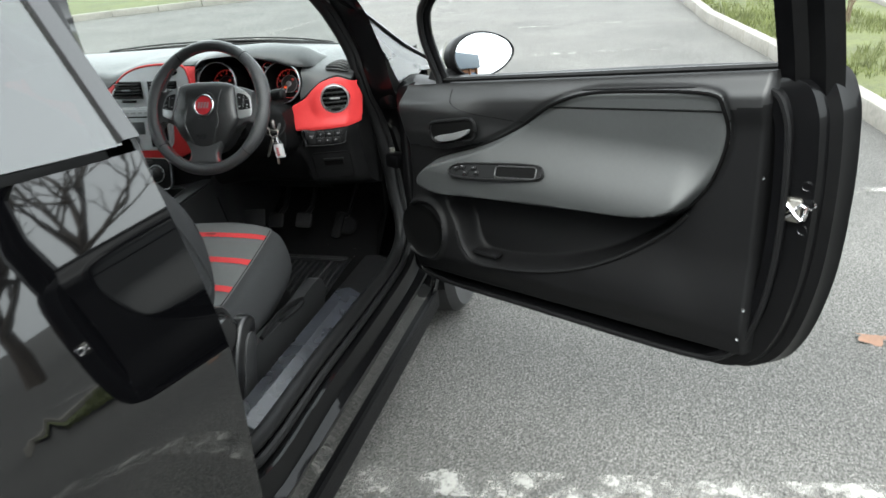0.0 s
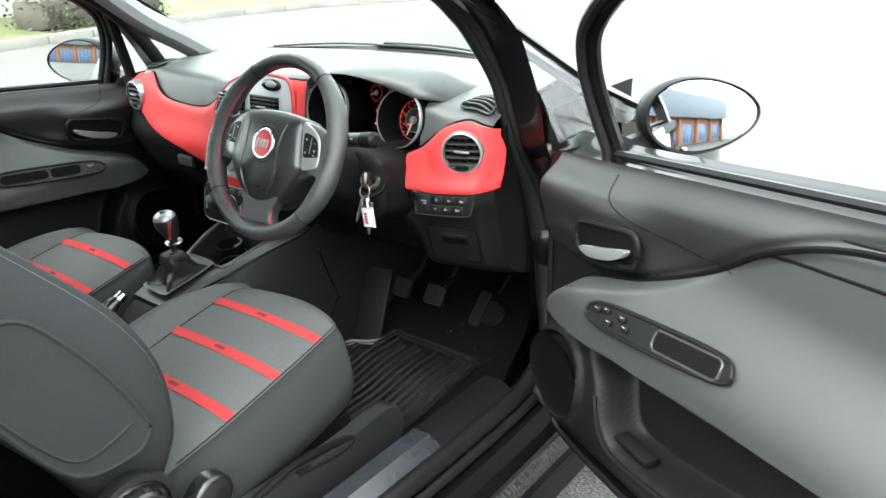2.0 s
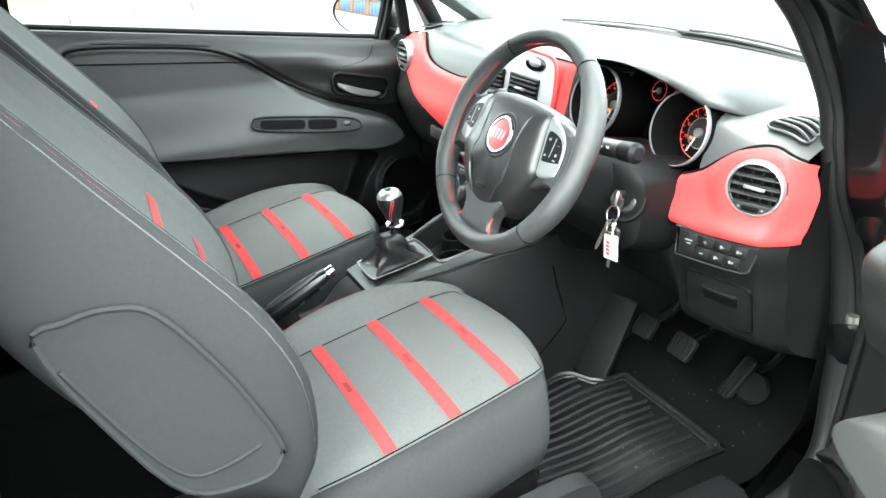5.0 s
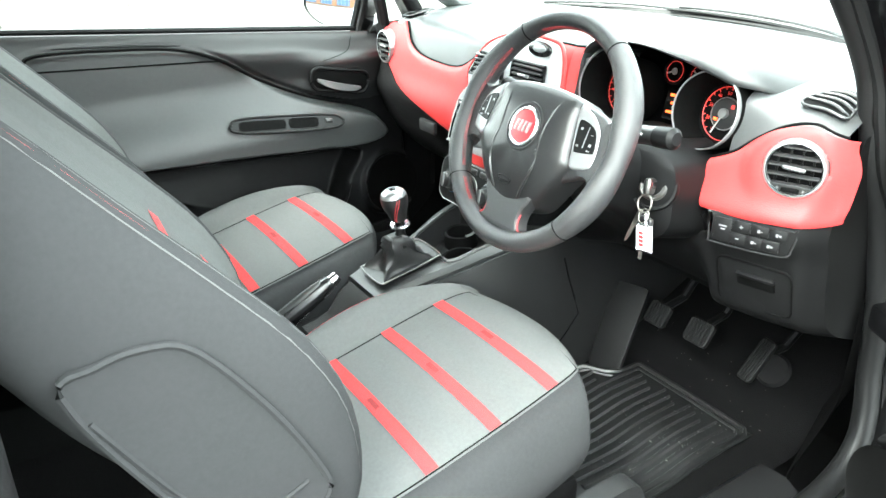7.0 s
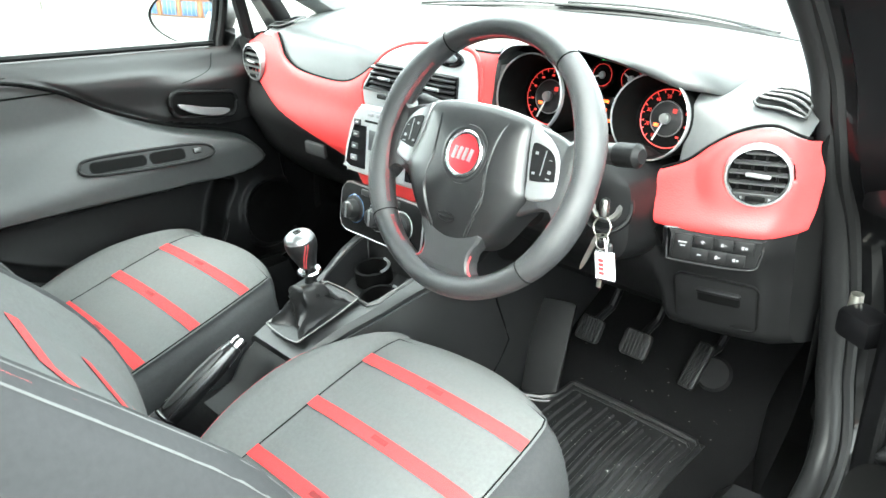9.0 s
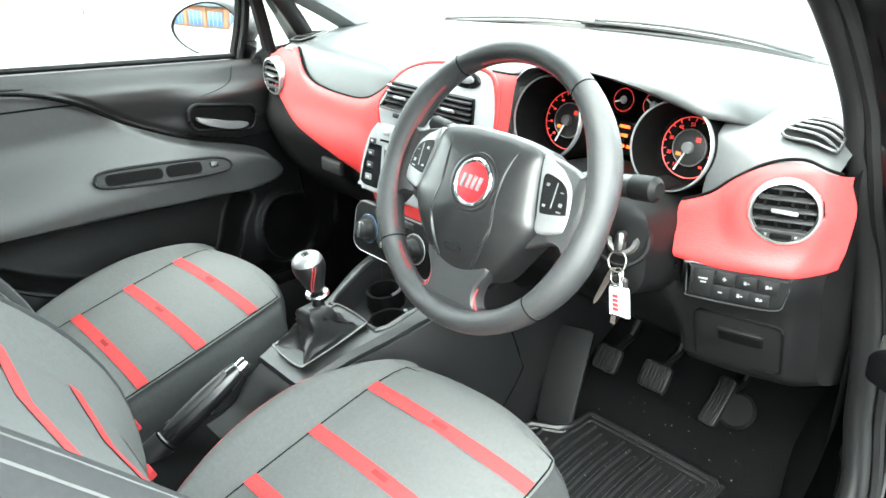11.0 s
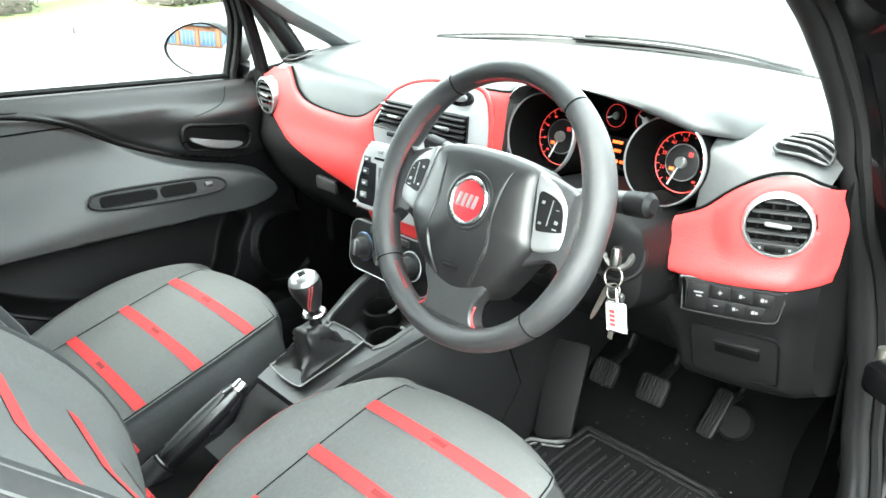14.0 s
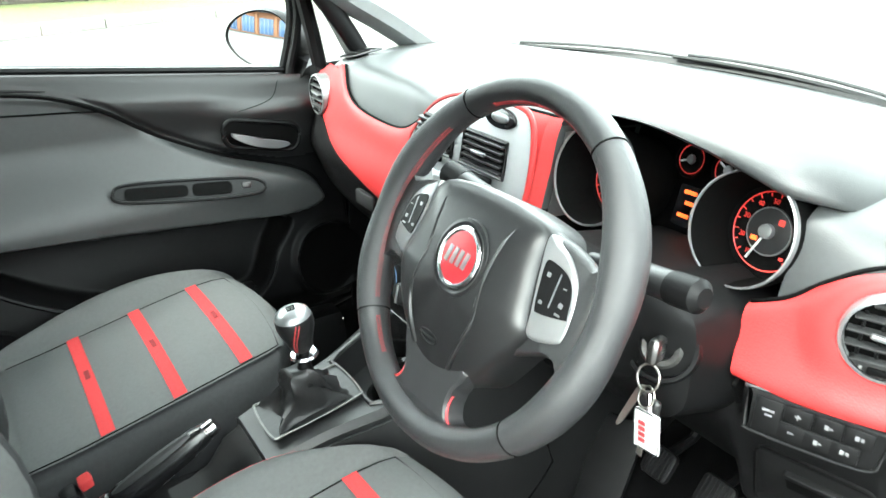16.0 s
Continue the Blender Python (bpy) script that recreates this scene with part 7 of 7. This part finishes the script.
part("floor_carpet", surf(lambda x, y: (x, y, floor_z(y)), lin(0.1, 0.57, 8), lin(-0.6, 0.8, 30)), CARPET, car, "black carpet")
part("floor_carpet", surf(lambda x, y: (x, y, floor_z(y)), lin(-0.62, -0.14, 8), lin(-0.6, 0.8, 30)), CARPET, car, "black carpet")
mat = thing("rubber_mat", "dusty black ribbed rubber mat in the driver's footwell", "floor mat", base=(0.31, 0.28, 0.4))
def mat_left(y):
    return 0.118 + 0.07 * smooth(0.33, 0.39, y)


part("mat_sheet", surf(lambda u, y: (mat_left(y) + (0.492 - mat_left(y)) * u, y, floor_z(y) + 0.006 + 0.006 * (smooth(0.07, 0.03, u) + smooth(0.94, 0.98, u))), lin(0, 1, 30), lin(0.02, 0.455, 30), 0.004), MAT, mat)
for i in range(15):
    x = 0.158 + 0.0222 * i
    y1 = 0.43 if x > 0.2 else 0.345
    part("rib", tube([(x, y, floor_z(y) + 0.009) for y in lin(0.07 + 0.03 * (i % 2), y1 - 0.012 * (i % 3), 8)], 0.0066, 6, flat=0.8), MAT, mat)
rim_path = [(mat_left(y) + 0.006, y) for y in lin(0.04, 0.445, 16)] + [(0.2, 0.454), (0.34, 0.456), (0.475, 0.454)] + [(0.486, 0.44), (0.486, 0.24), (0.486, 0.04)]
part("mat_edge", tube([(x, y, floor_z(y) + 0.012) for x, y in rim_path], 0.0055, 6), MAT, mat)
part("mat_inner_edge", tube([(x + (0.012 if x < 0.3 else -0.012), y - 0.012 * smooth(0.3, 0.45, y), floor_z(y) + 0.01) for x, y in rim_path], 0.0035, 6), MAT, mat)


def pedal(name, label, c, w, h, tilt, ribs, turn=0.0):
    e = thing(name, label, "pedal", "pedals", base=c)
    m = axes(c, (1, turn, 0), (0, math.sin(radians(tilt)), math.cos(radians(tilt))))
    part("pedal_pad", prism(round_rect(w, h, 0.01), 0.01, m, 0.003), RUBBER, e)
    for i in range(ribs):
        if h > w * 1.3:
            part("rib", rbox(0.0035, h * 0.9, 0.003, 0.001, m @ Matrix.Translation(((i - (ribs - 1) / 2) * w * 0.85 / ribs, 0, 0.011))), RUBBER, e)
        else:
            part("rib", rbox(0.0035, h * 0.86, 0.003, 0.001, m @ Matrix.Translation(((i - (ribs - 1) / 2) * w * 0.85 / ribs, 0, 0.011))), RUBBER, e)
    part("pedal_arm", tube([m @ Vector((0, 0.01, 0)), m @ Vector((0, 0.06, -0.05)), m @ Vector((0, 0.22, -0.07))], 0.009, 8), LOWER, e)


pedal("clutch_pedal", "ribbed black rubber clutch pedal", (0.207, 0.488, 0.538), 0.055, 0.052, 35, 7)
pedal("brake_pedal", "ribbed black rubber brake pedal", (0.305, 0.505, 0.535), 0.06, 0.054, 35, 7)
pedal("accelerator_pedal", "long ribbed black accelerator pedal", (0.405, 0.57, 0.495), 0.036, 0.1, 42, 5, -0.1)
rest = thing("foot_rest", "flat black plastic foot rest beside the tunnel", "foot rest", base=(0.155, 0.45, 0.4))
part("rest_plate", prism([(-0.028, -0.1), (0.032, -0.1), (0.04, -0.09), (0.046, 0.1), (0.036, 0.105), (-0.034, 0.105), (-0.04, 0.095), (-0.036, -0.09)], 0.012, axes((0.136, 0.436, 0.486), (0.068, 0.024, 0.0), (-0.02, 0.1, 0.155)), 0.004), FOOT, rest)
part("accelerator_plate", lathe([(0.0, 0.006), (0.03, 0.006), (0.036, 0.0)], axes((0.44, 0.575, 0.49), (1, 0, 0), (0, 0.67, 0.74)), 24), LOWER, car)

rnd = random.Random(8)
specks = bmesh.new()
for _ in range(150):
    x, y = rnd.uniform(0.14, 0.5), rnd.uniform(0.03, 0.6)
    r, a = rnd.uniform(0.0005, 0.0016) * (1.6 if rnd.random() < 0.1 else 1), rnd.uniform(0, 6)
    z = floor_z(y) + (0.016 if y < 0.45 and 0.2 < x < 0.48 else 0.003)
    specks.faces.new([specks.verts.new((x + r * math.cos(a + k * 1.57) * (1 + 0.5 * (k % 2)), y + r * math.sin(a + k * 1.57), z)) for k in range(4)])
tagged(part("dust_specks", specks, DUST, None, smooth=False), "pale dust and grit on the footwell mat", "dust", kind="stuff")
